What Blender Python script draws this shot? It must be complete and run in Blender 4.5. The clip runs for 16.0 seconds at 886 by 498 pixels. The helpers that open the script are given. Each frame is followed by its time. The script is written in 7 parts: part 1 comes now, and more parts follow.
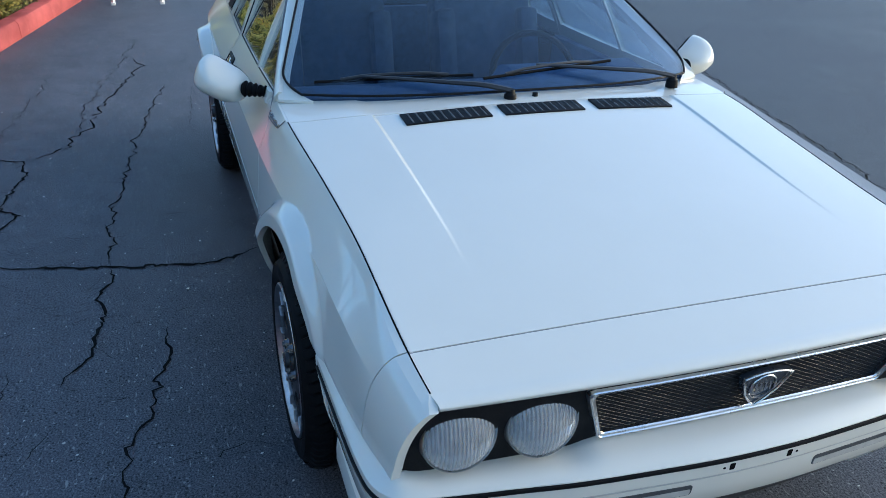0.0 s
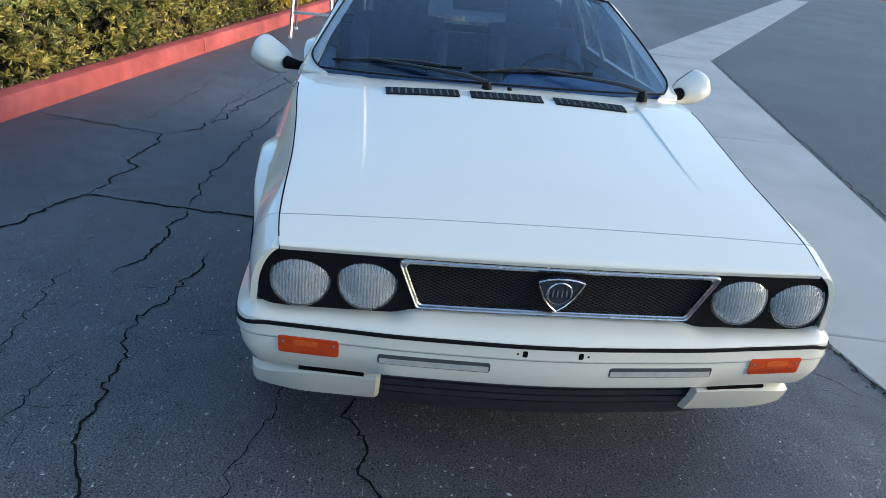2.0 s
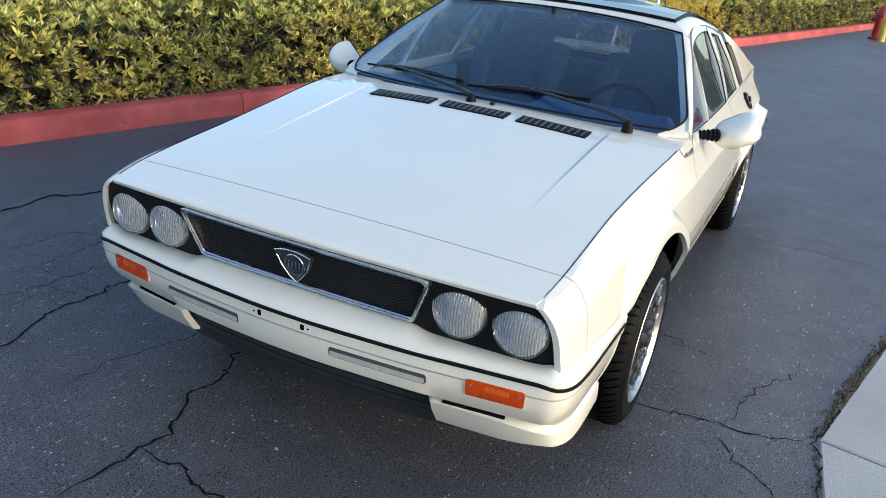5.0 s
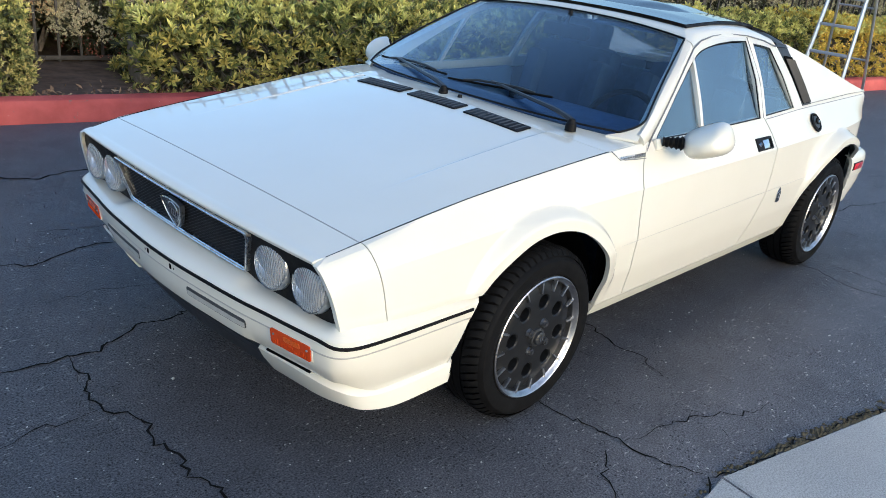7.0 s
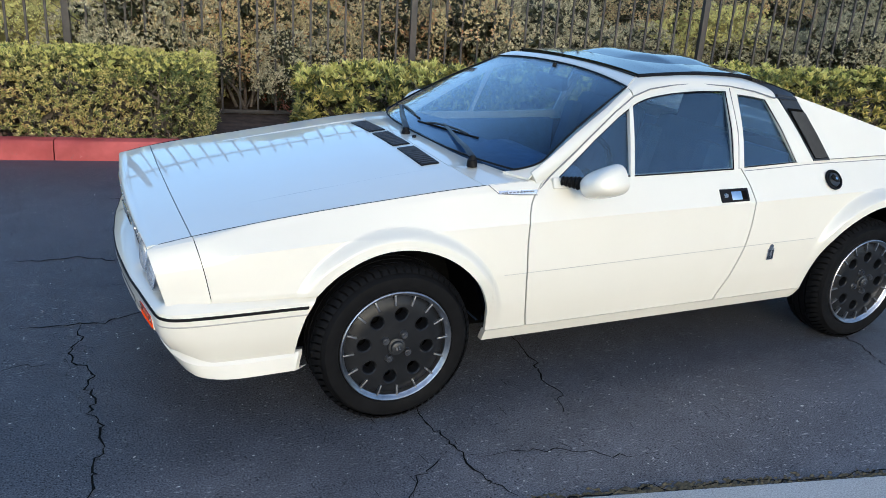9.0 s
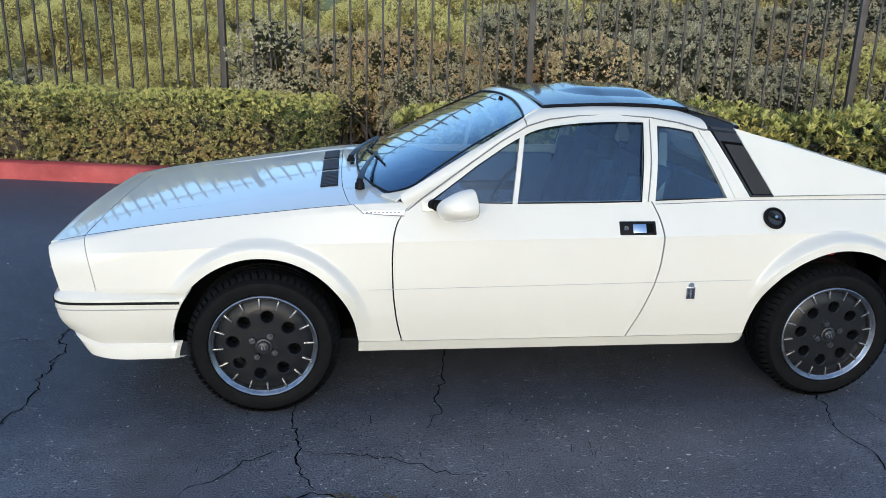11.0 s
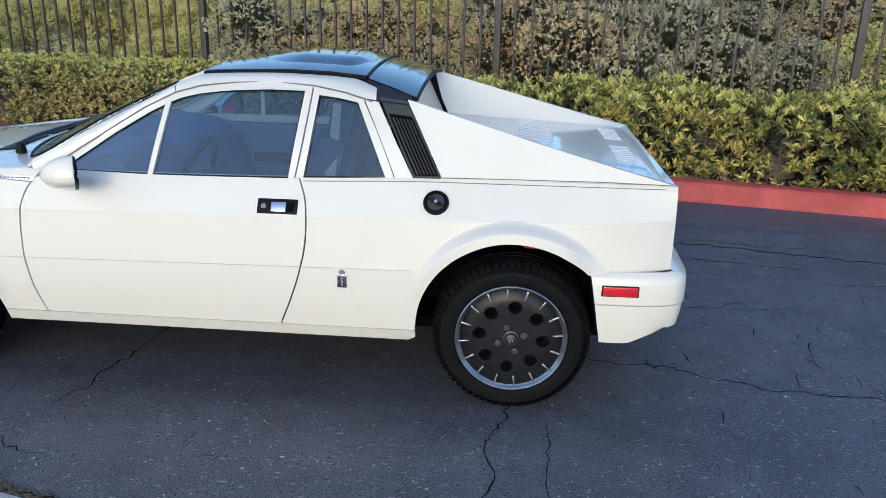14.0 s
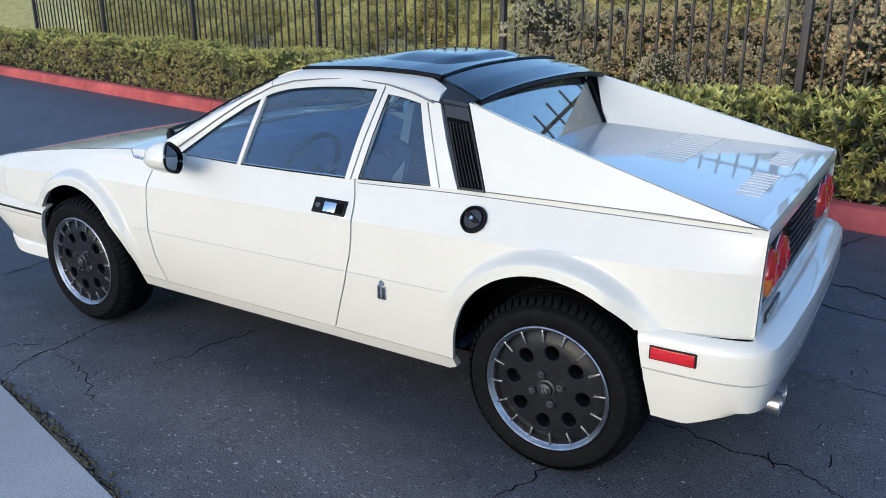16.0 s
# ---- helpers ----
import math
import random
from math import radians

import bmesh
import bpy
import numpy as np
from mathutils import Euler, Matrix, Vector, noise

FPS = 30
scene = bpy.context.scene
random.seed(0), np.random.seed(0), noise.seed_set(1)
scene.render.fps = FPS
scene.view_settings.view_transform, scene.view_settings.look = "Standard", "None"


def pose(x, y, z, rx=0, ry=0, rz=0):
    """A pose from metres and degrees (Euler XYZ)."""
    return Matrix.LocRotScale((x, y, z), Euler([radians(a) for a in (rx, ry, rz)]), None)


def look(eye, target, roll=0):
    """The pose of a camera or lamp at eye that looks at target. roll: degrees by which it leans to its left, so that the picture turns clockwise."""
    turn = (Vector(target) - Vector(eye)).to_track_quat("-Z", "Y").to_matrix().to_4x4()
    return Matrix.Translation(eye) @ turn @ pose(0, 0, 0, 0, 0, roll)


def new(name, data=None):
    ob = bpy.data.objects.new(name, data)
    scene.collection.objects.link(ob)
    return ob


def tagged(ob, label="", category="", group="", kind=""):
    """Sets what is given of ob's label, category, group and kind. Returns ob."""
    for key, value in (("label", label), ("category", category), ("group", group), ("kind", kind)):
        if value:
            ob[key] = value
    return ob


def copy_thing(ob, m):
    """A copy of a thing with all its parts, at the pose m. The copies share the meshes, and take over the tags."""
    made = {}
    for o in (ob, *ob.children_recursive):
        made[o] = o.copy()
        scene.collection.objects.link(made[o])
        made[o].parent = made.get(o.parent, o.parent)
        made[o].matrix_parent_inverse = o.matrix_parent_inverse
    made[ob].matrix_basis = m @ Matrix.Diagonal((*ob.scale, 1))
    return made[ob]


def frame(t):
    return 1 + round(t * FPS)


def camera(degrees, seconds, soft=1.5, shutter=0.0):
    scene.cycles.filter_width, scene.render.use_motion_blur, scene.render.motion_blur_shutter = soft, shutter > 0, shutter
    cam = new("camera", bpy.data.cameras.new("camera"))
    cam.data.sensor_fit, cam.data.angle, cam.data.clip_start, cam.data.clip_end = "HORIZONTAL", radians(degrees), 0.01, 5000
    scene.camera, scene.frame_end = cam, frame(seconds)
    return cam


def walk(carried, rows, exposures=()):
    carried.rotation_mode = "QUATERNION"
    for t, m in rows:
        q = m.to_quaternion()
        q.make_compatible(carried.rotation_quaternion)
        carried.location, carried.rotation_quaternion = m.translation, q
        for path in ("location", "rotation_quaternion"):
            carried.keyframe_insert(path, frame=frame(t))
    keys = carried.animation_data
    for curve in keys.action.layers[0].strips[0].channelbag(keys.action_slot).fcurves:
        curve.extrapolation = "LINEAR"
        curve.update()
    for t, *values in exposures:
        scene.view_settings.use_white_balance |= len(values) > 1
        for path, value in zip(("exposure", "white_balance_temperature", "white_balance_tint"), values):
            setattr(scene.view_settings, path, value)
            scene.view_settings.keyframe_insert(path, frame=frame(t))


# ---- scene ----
cam = camera(58.0, 16.0, soft=0.5)
PATH = [
    (0, (-1.78, 1.018, 1.488), (-0.093, 0.404, 0.607), 2.1),
    (0.5, (-1.955, 0.884, 1.445), (-0.221, 0.349, 0.604), 4.4),
    (1, (-2.13, 0.788, 1.43), (-0.354, 0.334, 0.63), 5.7),
    (1.5, (-2.308, 0.639, 1.387), (-0.492, 0.292, 0.624), 5.9),
    (2, (-2.472, 0.475, 1.362), (-0.626, 0.262, 0.622), 5.7),
    (2.5, (-2.578, 0.267, 1.353), (-0.718, 0.22, 0.619), 5.5),
    (3, (-2.549, -0.005, 1.349), (-0.693, 0.126, 0.613), 5.5),
    (3.5, (-2.526, -0.251, 1.348), (-0.692, 0.067, 0.616), 5.5),
    (4, (-2.542, -0.55, 1.374), (-0.746, -0.056, 0.647), 5.5),
    (4.5, (-2.474, -0.849, 1.405), (-0.726, -0.203, 0.677), 5.8),
    (5, (-2.346, -1.119, 1.423), (-0.653, -0.35, 0.686), 6.2),
    (5.2, (-2.298, -1.21, 1.431), (-0.628, -0.399, 0.687), 6.4),
    (7.3, (-1.763, -2.208, 1.452), (-0.472, -0.872, 0.712), 6.0),
    (7.5, (-1.693, -2.318, 1.461), (-0.457, -0.927, 0.729), 5.6),
    (8, (-1.455, -2.589, 1.48), (-0.363, -1.071, 0.771), 4.7),
    (8.5, (-1.25, -2.848, 1.497), (-0.3, -1.225, 0.815), 4.2),
    (9, (-0.948, -3.093, 1.515), (-0.134, -1.386, 0.862), 3.8),
    (9.2, (-0.823, -3.169, 1.516), (-0.063, -1.434, 0.874), 3.7),
    (11.3, (0.512, -3.683, 1.541), (0.679, -1.771, 0.98), 1.2),
    (11.5, (0.636, -3.687, 1.549), (0.768, -1.77, 0.993), 1.0),
    (12, (1.001, -3.72, 1.552), (1.082, -1.8, 0.999), 0.6),
    (12.5, (1.315, -3.713, 1.532), (1.383, -1.796, 0.965), 0.5),
    (13, (1.606, -3.627, 1.505), (1.659, -1.717, 0.917), 0.7),
    (13.5, (1.899, -3.549, 1.5), (1.891, -1.644, 0.892), 1.1),
    (14, (2.238, -3.461, 1.504), (2.101, -1.566, 0.878), 1.4),
    (14.5, (2.511, -3.297, 1.478), (2.178, -1.43, 0.842), 1.3),
    (15, (2.752, -3.152, 1.484), (2.19, -1.341, 0.848), 1.0),
    (15.5, (3.019, -3.028, 1.488), (2.222, -1.302, 0.866), 0.5),
    (16, (3.205, -2.821, 1.455), (2.193, -1.21, 0.839), -0.1),
]
EXPOSURES = [(0, 1.49, 5150, 6), (2, 1.60, 5450, 6), (5, 1.63, 5720, 8), (7.5, 1.26, 5250, 8), (9, 1.13, 5030, 8), (12.5, 1.0, 4920, 9), (16, 1.04, 4900, 11)]
walk(cam, [(t, look(eye, target, roll)) for t, eye, target, roll in PATH], EXPOSURES)

# ---- world and light ----
SUN_ELEV, SUN_AZ = radians(12), radians(188)
world = bpy.data.worlds.new("sky")
scene.world = world
world.use_nodes = True
wn = world.node_tree.nodes
sky = wn.new("ShaderNodeTexSky")
sky.sky_type = "NISHITA"
sky.sun_disc = False
sky.sun_elevation, sky.sun_rotation = SUN_ELEV, SUN_AZ
sky.air_density, sky.dust_density, sky.ozone_density = 1.0, 2.4, 1.2
world.node_tree.links.new(sky.outputs[0], wn["Background"].inputs[0])
wn["Background"].inputs[1].default_value = 0.15
sun = new("sun", bpy.data.lights.new("sun", "SUN"))
sun.data.energy, sun.data.angle, sun.data.color = 0.04, radians(24), (1.0, 0.88, 0.68)
sun_way = Vector((math.sin(SUN_AZ) * math.cos(SUN_ELEV), math.cos(SUN_AZ) * math.cos(SUN_ELEV), math.sin(SUN_ELEV)))
sun.matrix_world = look(sun_way * 30, (0, 0, 0))

# ---- materials ----


class Mat:
    """A node material with a Principled shader, built up by short calls."""

    def __init__(self, name, color, rough=0.5, metal=0.0, spec=0.5, coat=0.0):
        self.m = bpy.data.materials.new(name)
        self.m.use_nodes = True
        self.n, self.l = self.m.node_tree.nodes, self.m.node_tree.links
        self.p = self.n["Principled BSDF"]
        self.p.inputs["Base Color"].default_value = (*color, 1)
        self.p.inputs["Roughness"].default_value = rough
        self.p.inputs["Metallic"].default_value = metal
        self.p.inputs["Specular IOR Level"].default_value = spec
        self.p.inputs["Coat Weight"].default_value = coat
        self.p.inputs["Coat Roughness"].default_value = 0.04
        self.color = (*color, 1)
        self.height = None

    def coords(self):
        return self.n.new("ShaderNodeTexCoord").outputs["Object"]

    def noise(self, scale, detail=4.0, rough=0.6, stretch=None):
        t = self.n.new("ShaderNodeTexNoise")
        t.inputs["Scale"].default_value, t.inputs["Detail"].default_value, t.inputs["Roughness"].default_value = scale, detail, rough
        src = self.coords()
        if stretch:
            mp = self.n.new("ShaderNodeMapping")
            mp.inputs["Scale"].default_value = stretch
            self.l.new(src, mp.inputs[0])
            src = mp.outputs[0]
        self.l.new(src, t.inputs["Vector"])
        return t.outputs["Fac"]

    def voronoi(self, scale, feature="F1"):
        t = self.n.new("ShaderNodeTexVoronoi")
        t.feature = feature
        t.inputs["Scale"].default_value = scale
        self.l.new(self.coords(), t.inputs["Vector"])
        return t.outputs[0]

    def ramp(self, fac, stops):
        r = self.n.new("ShaderNodeValToRGB")
        e = r.color_ramp.elements
        while len(e) < len(stops):
            e.new(0.5)
        for el, (pos, col) in zip(e, stops):
            el.position = pos
            el.color = (*col, 1) if len(col) == 3 else col
        self.l.new(fac, r.inputs[0])
        return r.outputs[0]

    def grey(self, fac, lo, hi, a=0.0, b=1.0):
        r = self.n.new("ShaderNodeMapRange")
        r.inputs[1].default_value, r.inputs[2].default_value, r.inputs[3].default_value, r.inputs[4].default_value = lo, hi, a, b
        self.l.new(fac, r.inputs[0])
        return r.outputs[0]

    def mix(self, fac, a, b, mode="MIX"):
        x = self.n.new("ShaderNodeMix")
        x.data_type, x.blend_type = "RGBA", mode
        for sock, v in ((x.inputs[0], fac), (x.inputs[6], a), (x.inputs[7], b)):
            if hasattr(v, "is_linked"):
                self.l.new(v, sock)
            else:
                sock.default_value = v if not isinstance(v, tuple) else ((*v, 1) if len(v) == 3 else v)
        return x.outputs[2]

    def base(self, sock):
        self.l.new(sock, self.p.inputs["Base Color"])
        return self

    def rough(self, sock):
        self.l.new(sock, self.p.inputs["Roughness"])
        return self

    def bump(self, sock, strength=0.3, dist=0.01):
        b = self.n.new("ShaderNodeBump")
        b.inputs["Strength"].default_value, b.inputs["Distance"].default_value = strength, dist
        self.l.new(sock, b.inputs["Height"])
        if self.height is not None:
            self.l.new(self.height, b.inputs["Normal"])
        self.height = b.outputs[0]
        self.l.new(self.height, self.p.inputs["Normal"])
        return self

    def island(self):
        return self.n.new("ShaderNodeNewGeometry").outputs["Random Per Island"]


def simple(name, color, rough=0.5, metal=0.0, vary=0.12, scale=30, coat=0.0, bump=0.0, spec=0.5):
    k = Mat(name, color, rough, metal, spec, coat)
    f = k.noise(scale, 5)
    lo = tuple(c * (1 - vary) for c in color)
    hi = tuple(min(1, c * (1 + vary)) for c in color)
    k.base(k.ramp(f, [(0.3, lo), (0.7, hi)]))
    k.rough(k.grey(k.noise(scale * 0.37, 3), 0.3, 0.7, max(0.02, rough * 0.8), min(1, rough * 1.25)))
    if bump:
        k.bump(k.noise(scale * 8, 4), bump, 0.002)
    return k.m


def make_paint():
    k = Mat("cream_white_paint", (0.80, 0.775, 0.70), 0.45, coat=1.0, spec=0.3)
    f = k.noise(2.5, 6)
    k.base(k.ramp(f, [(0.3, (0.672, 0.645, 0.562)), (0.7, (0.700, 0.673, 0.590))]))
    k.bump(k.noise(260, 2), 0.012, 0.0006)
    return k.m


def make_asphalt():
    k = Mat("asphalt", (0.05, 0.05, 0.055), 0.6, spec=0.8)
    broad = k.noise(0.55, 5)
    mid = k.noise(7.0, 6, 0.65)
    fine = k.noise(170, 3, 0.75)
    a = k.ramp(broad, [(0.25, (0.056, 0.057, 0.065)), (0.6, (0.075, 0.076, 0.086)), (0.85, (0.104, 0.105, 0.113))])
    b = k.ramp(mid, [(0.3, (0.80, 0.80, 0.80)), (0.7, (1.15, 1.15, 1.15))])
    c = k.ramp(fine, [(0.32, (0.55, 0.55, 0.55)), (0.5, (0.95, 0.95, 0.95)), (0.70, (1.7, 1.7, 1.65))])
    col = k.mix(1.0, k.mix(1.0, a, b, "MULTIPLY"), c, "MULTIPLY")
    # worn stretches show their pale stones and short dark fissures
    patch = k.ramp(k.noise(0.9, 4), [(0.36, (0, 0, 0)), (0.56, (1, 1, 1))])
    chips = k.voronoi(40)
    spot = k.mix(1.0, k.ramp(chips, [(0.12, (1, 1, 1)), (0.20, (0, 0, 0))]), patch, "MULTIPLY")
    spot = k.mix(1.0, spot, k.ramp(k.noise(17, 2), [(0.52, (0, 0, 0)), (0.60, (1, 1, 1))]), "MULTIPLY")
    col = k.mix(spot, col, (0.25, 0.248, 0.24))
    fleck = k.ramp(k.noise(1.0, 3, 0.6, (26, 95, 1)), [(0.635, (0, 0, 0)), (0.665, (1, 1, 1))])
    fleck = k.mix(1.0, fleck, patch, "MULTIPLY")
    col = k.mix(fleck, col, (0.22, 0.22, 0.215))
    # open pits between the stones
    pits = k.mix(1.0, k.ramp(k.voronoi(58), [(0.16, (1, 1, 1)), (0.26, (0, 0, 0))]), k.ramp(k.noise(6, 4), [(0.42, (0, 0, 0)), (0.52, (1, 1, 1))]), "MULTIPLY")
    col = k.mix(pits, col, (0.016, 0.017, 0.020))
    # the strip beside the drain is more worn and paler; along the kerb and behind the car the asphalt is only set
    # paler
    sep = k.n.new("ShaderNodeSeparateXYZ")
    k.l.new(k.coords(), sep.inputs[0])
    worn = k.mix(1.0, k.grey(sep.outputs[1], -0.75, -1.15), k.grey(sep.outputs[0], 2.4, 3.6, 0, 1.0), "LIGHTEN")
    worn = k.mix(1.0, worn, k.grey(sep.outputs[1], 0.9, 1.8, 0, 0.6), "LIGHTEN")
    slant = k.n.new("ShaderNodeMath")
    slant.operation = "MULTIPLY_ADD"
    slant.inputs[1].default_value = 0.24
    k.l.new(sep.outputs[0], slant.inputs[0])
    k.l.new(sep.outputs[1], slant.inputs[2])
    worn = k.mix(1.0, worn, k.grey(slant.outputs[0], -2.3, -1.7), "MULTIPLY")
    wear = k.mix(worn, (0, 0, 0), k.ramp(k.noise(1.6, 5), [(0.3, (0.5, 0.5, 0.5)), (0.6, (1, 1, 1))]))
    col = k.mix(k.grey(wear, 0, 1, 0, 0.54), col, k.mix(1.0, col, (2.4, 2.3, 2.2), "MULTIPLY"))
    slit = k.ramp(k.noise(1.0, 4, 0.7, (70, 16, 1)), [(0.30, (1, 1, 1)), (0.345, (0, 0, 0))])
    patch2 = k.ramp(k.noise(0.7, 3, 0.6, (1, 1, 3)), [(0.40, (0, 0, 0)), (0.58, (1, 1, 1))])
    slit = k.mix(1.0, slit, patch2, "MULTIPLY")
    col = k.mix(slit, col, (0.018, 0.018, 0.02))
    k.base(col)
    k.rough(k.grey(broad, 0.3, 0.7, 0.46, 0.60))
    k.l.new(k.grey(fine, 0.40, 0.60, 0.0, 0.5), k.p.inputs["Specular IOR Level"])
    k.bump(fine, 0.35, 0.0035)
    k.bump(mid, 0.2, 0.01)
    return k.m


def make_concrete():
    k = Mat("concrete", (0.30, 0.29, 0.28), 0.95, spec=0.05)
    a = k.ramp(k.noise(1.2, 6), [(0.3, (0.38, 0.38, 0.372)), (0.7, (0.50, 0.497, 0.482))])
    c = k.ramp(k.noise(180, 3), [(0.35, (0.68, 0.68, 0.68)), (0.65, (1.15, 1.15, 1.15))])
    k.base(k.mix(1.0, a, c, "MULTIPLY")).bump(k.noise(180, 3), 0.3, 0.003)
    return k.m


def make_kerb():
    k = Mat("red_kerb_paint", (0.42, 0.09, 0.08), 0.7, spec=0.3)
    a = k.ramp(k.noise(3, 6), [(0.3, (0.36, 0.062, 0.055)), (0.7, (0.52, 0.115, 0.10))])
    wear = k.ramp(k.noise(14, 8, 0.7), [(0.63, (0, 0, 0)), (0.69, (1, 1, 1))])
    pale = k.ramp(k.noise(9, 7, 0.75), [(0.66, (0, 0, 0)), (0.70, (1, 1, 1))])
    grime = k.ramp(k.noise(2.2, 6, 0.6), [(0.35, (0.72, 0.70, 0.70)), (0.65, (1.1, 1.1, 1.1))])
    k.base(k.mix(pale, k.mix(1.0, k.mix(wear, a, (0.20, 0.12, 0.10)), grime, "MULTIPLY"), (0.60, 0.40, 0.36))).bump(k.noise(60, 5), 0.35, 0.004)
    return k.m


def make_slope():
    """Dark leafy soil under the shrubs, and dry grass higher up at one end of the bank, its pale colour taking in the
    sunlight there.
    """
    k = Mat("bank_soil_and_grass", (0.06, 0.045, 0.03), 0.95, spec=0.2)
    soil = k.ramp(k.noise(5, 6, 0.7), [(0.3, (0.022, 0.017, 0.012)), (0.7, (0.075, 0.055, 0.036))])
    grass = k.ramp(k.noise(6, 6, 0.75), [(0.3, (0.26, 0.23, 0.075)), (0.7, (0.60, 0.52, 0.19))])
    sep = k.n.new("ShaderNodeSeparateXYZ")
    k.l.new(k.coords(), sep.inputs[0])
    edge = k.n.new("ShaderNodeMath")
    edge.operation = "MULTIPLY_ADD"
    k.l.new(k.noise(0.8, 5, 0.7), edge.inputs[0])
    edge.inputs[1].default_value = 3.0
    k.l.new(sep.outputs[1], edge.inputs[2])
    west = k.grey(sep.outputs[0], 6.0, 0.0, 0.35, 1.0)
    k.base(k.mix(k.mix(1.0, k.grey(edge.outputs[0], 6.6, 8.2), west, "MULTIPLY"), soil, grass)).bump(k.noise(30, 5), 0.8, 0.02)
    return k.m


def make_leaf(name, stops, rough=0.42, drift=0.0):
    """Leaves whose colour varies one by one and, by drift, from stretch to stretch of the plant."""
    k = Mat(name, stops[0], rough)
    n = len(stops)
    fac = k.island()
    if drift:
        stops = sorted(stops, key=lambda c: c[0] / c[1] + 0.35 * c[0])
        ad = k.n.new("ShaderNodeMath")
        ad.operation, ad.use_clamp = "ADD", True
        k.l.new(k.grey(fac, 0, 1, 0, 1 - 0.45 * drift), ad.inputs[0])
        k.l.new(k.grey(k.noise(1.7, 3, 0.7), 0.32, 0.68, -0.35 * drift, 0.75 * drift), ad.inputs[1])
        fac = ad.outputs[0]
    k.base(k.ramp(fac, [(i / max(1, n - 1), tuple(min(0.9, v * 1.15) for v in c)) for i, c in enumerate(stops)]))
    tr, mx = k.n.new("ShaderNodeBsdfTranslucent"), k.n.new("ShaderNodeMixShader")
    k.l.new(k.p.inputs["Base Color"].links[0].from_socket, tr.inputs[0])
    mx.inputs[0].default_value = 0.25
    k.l.new(k.p.outputs[0], mx.inputs[1])
    k.l.new(tr.outputs[0], mx.inputs[2])
    k.l.new(mx.outputs[0], k.n["Material Output"].inputs[0])
    return k.m


def make_glass(name, tint, gloss_rough=0.01, floor=0.05, power=3.5):
    m = bpy.data.materials.new(name)
    m.use_nodes = True
    n, l = m.node_tree.nodes, m.node_tree.links
    n.remove(n["Principled BSDF"])
    tr, gl, mx = n.new("ShaderNodeBsdfTransparent"), n.new("ShaderNodeBsdfGlossy"), n.new("ShaderNodeMixShader")
    lw, pw, ad = n.new("ShaderNodeLayerWeight"), n.new("ShaderNodeMath"), n.new("ShaderNodeMath")
    lw.inputs[0].default_value = 0.5
    pw.operation, ad.operation = "POWER", "MULTIPLY_ADD"
    pw.inputs[1].default_value = power
    ad.inputs[1].default_value, ad.inputs[2].default_value = 0.93, floor
    l.new(lw.outputs["Facing"], pw.inputs[0])
    l.new(pw.outputs[0], ad.inputs[0])
    tr.inputs[0].default_value = (*tint, 1)
    gl.inputs["Roughness"].default_value = gloss_rough
    l.new(ad.outputs[0], mx.inputs[0])
    l.new(tr.outputs[0], mx.inputs[1])
    l.new(gl.outputs[0], mx.inputs[2])
    l.new(mx.outputs[0], n["Material Output"].inputs[0])
    return m


def make_lens():
    """Moulded lamp glass: clear, with fine upright flutes that scatter light."""
    m = make_glass("fluted_lamp_glass", (0.95, 0.96, 0.98), 0.06, 0.05)
    n, l = m.node_tree.nodes, m.node_tree.links
    tc, wv, nz = n.new("ShaderNodeTexCoord"), n.new("ShaderNodeTexWave"), n.new("ShaderNodeTexNoise")
    bp, mr = n.new("ShaderNodeBump"), n.new("ShaderNodeMapRange")
    wv.bands_direction = "Y"
    wv.inputs["Scale"].default_value, wv.inputs["Distortion"].default_value = 42, 0.0
    nz.inputs["Scale"].default_value = 38
    bp.inputs["Strength"].default_value, bp.inputs["Distance"].default_value = 0.3, 0.002
    l.new(tc.outputs["Object"], wv.inputs[0])
    l.new(tc.outputs["Object"], nz.inputs[0])
    l.new(wv.outputs[1], bp.inputs["Height"])
    mix = n.new("ShaderNodeMath")
    mix.operation = "MULTIPLY"
    l.new(wv.outputs[1], mix.inputs[0])
    l.new(nz.outputs[0], mix.inputs[1])
    mr.inputs["From Max"].default_value = 0.6
    mr.inputs["To Min"].default_value, mr.inputs["To Max"].default_value = 0.22, 0.34
    l.new(mix.outputs[0], mr.inputs[0])
    df, m2 = n.new("ShaderNodeBsdfDiffuse"), n.new("ShaderNodeMixShader")
    df.inputs[0].default_value = (0.90, 0.92, 0.94, 1)
    l.new(bp.outputs[0], df.inputs["Normal"])
    l.new(mr.outputs[0], m2.inputs[0])
    out = n["Material Output"]
    l.new(out.inputs[0].links[0].from_socket, m2.inputs[1])
    l.new(df.outputs[0], m2.inputs[2])
    l.new(m2.outputs[0], out.inputs[0])
    for nd in n:
        if nd.bl_idname == "ShaderNodeBsdfGlossy":
            l.new(bp.outputs[0], nd.inputs["Normal"])
    return m


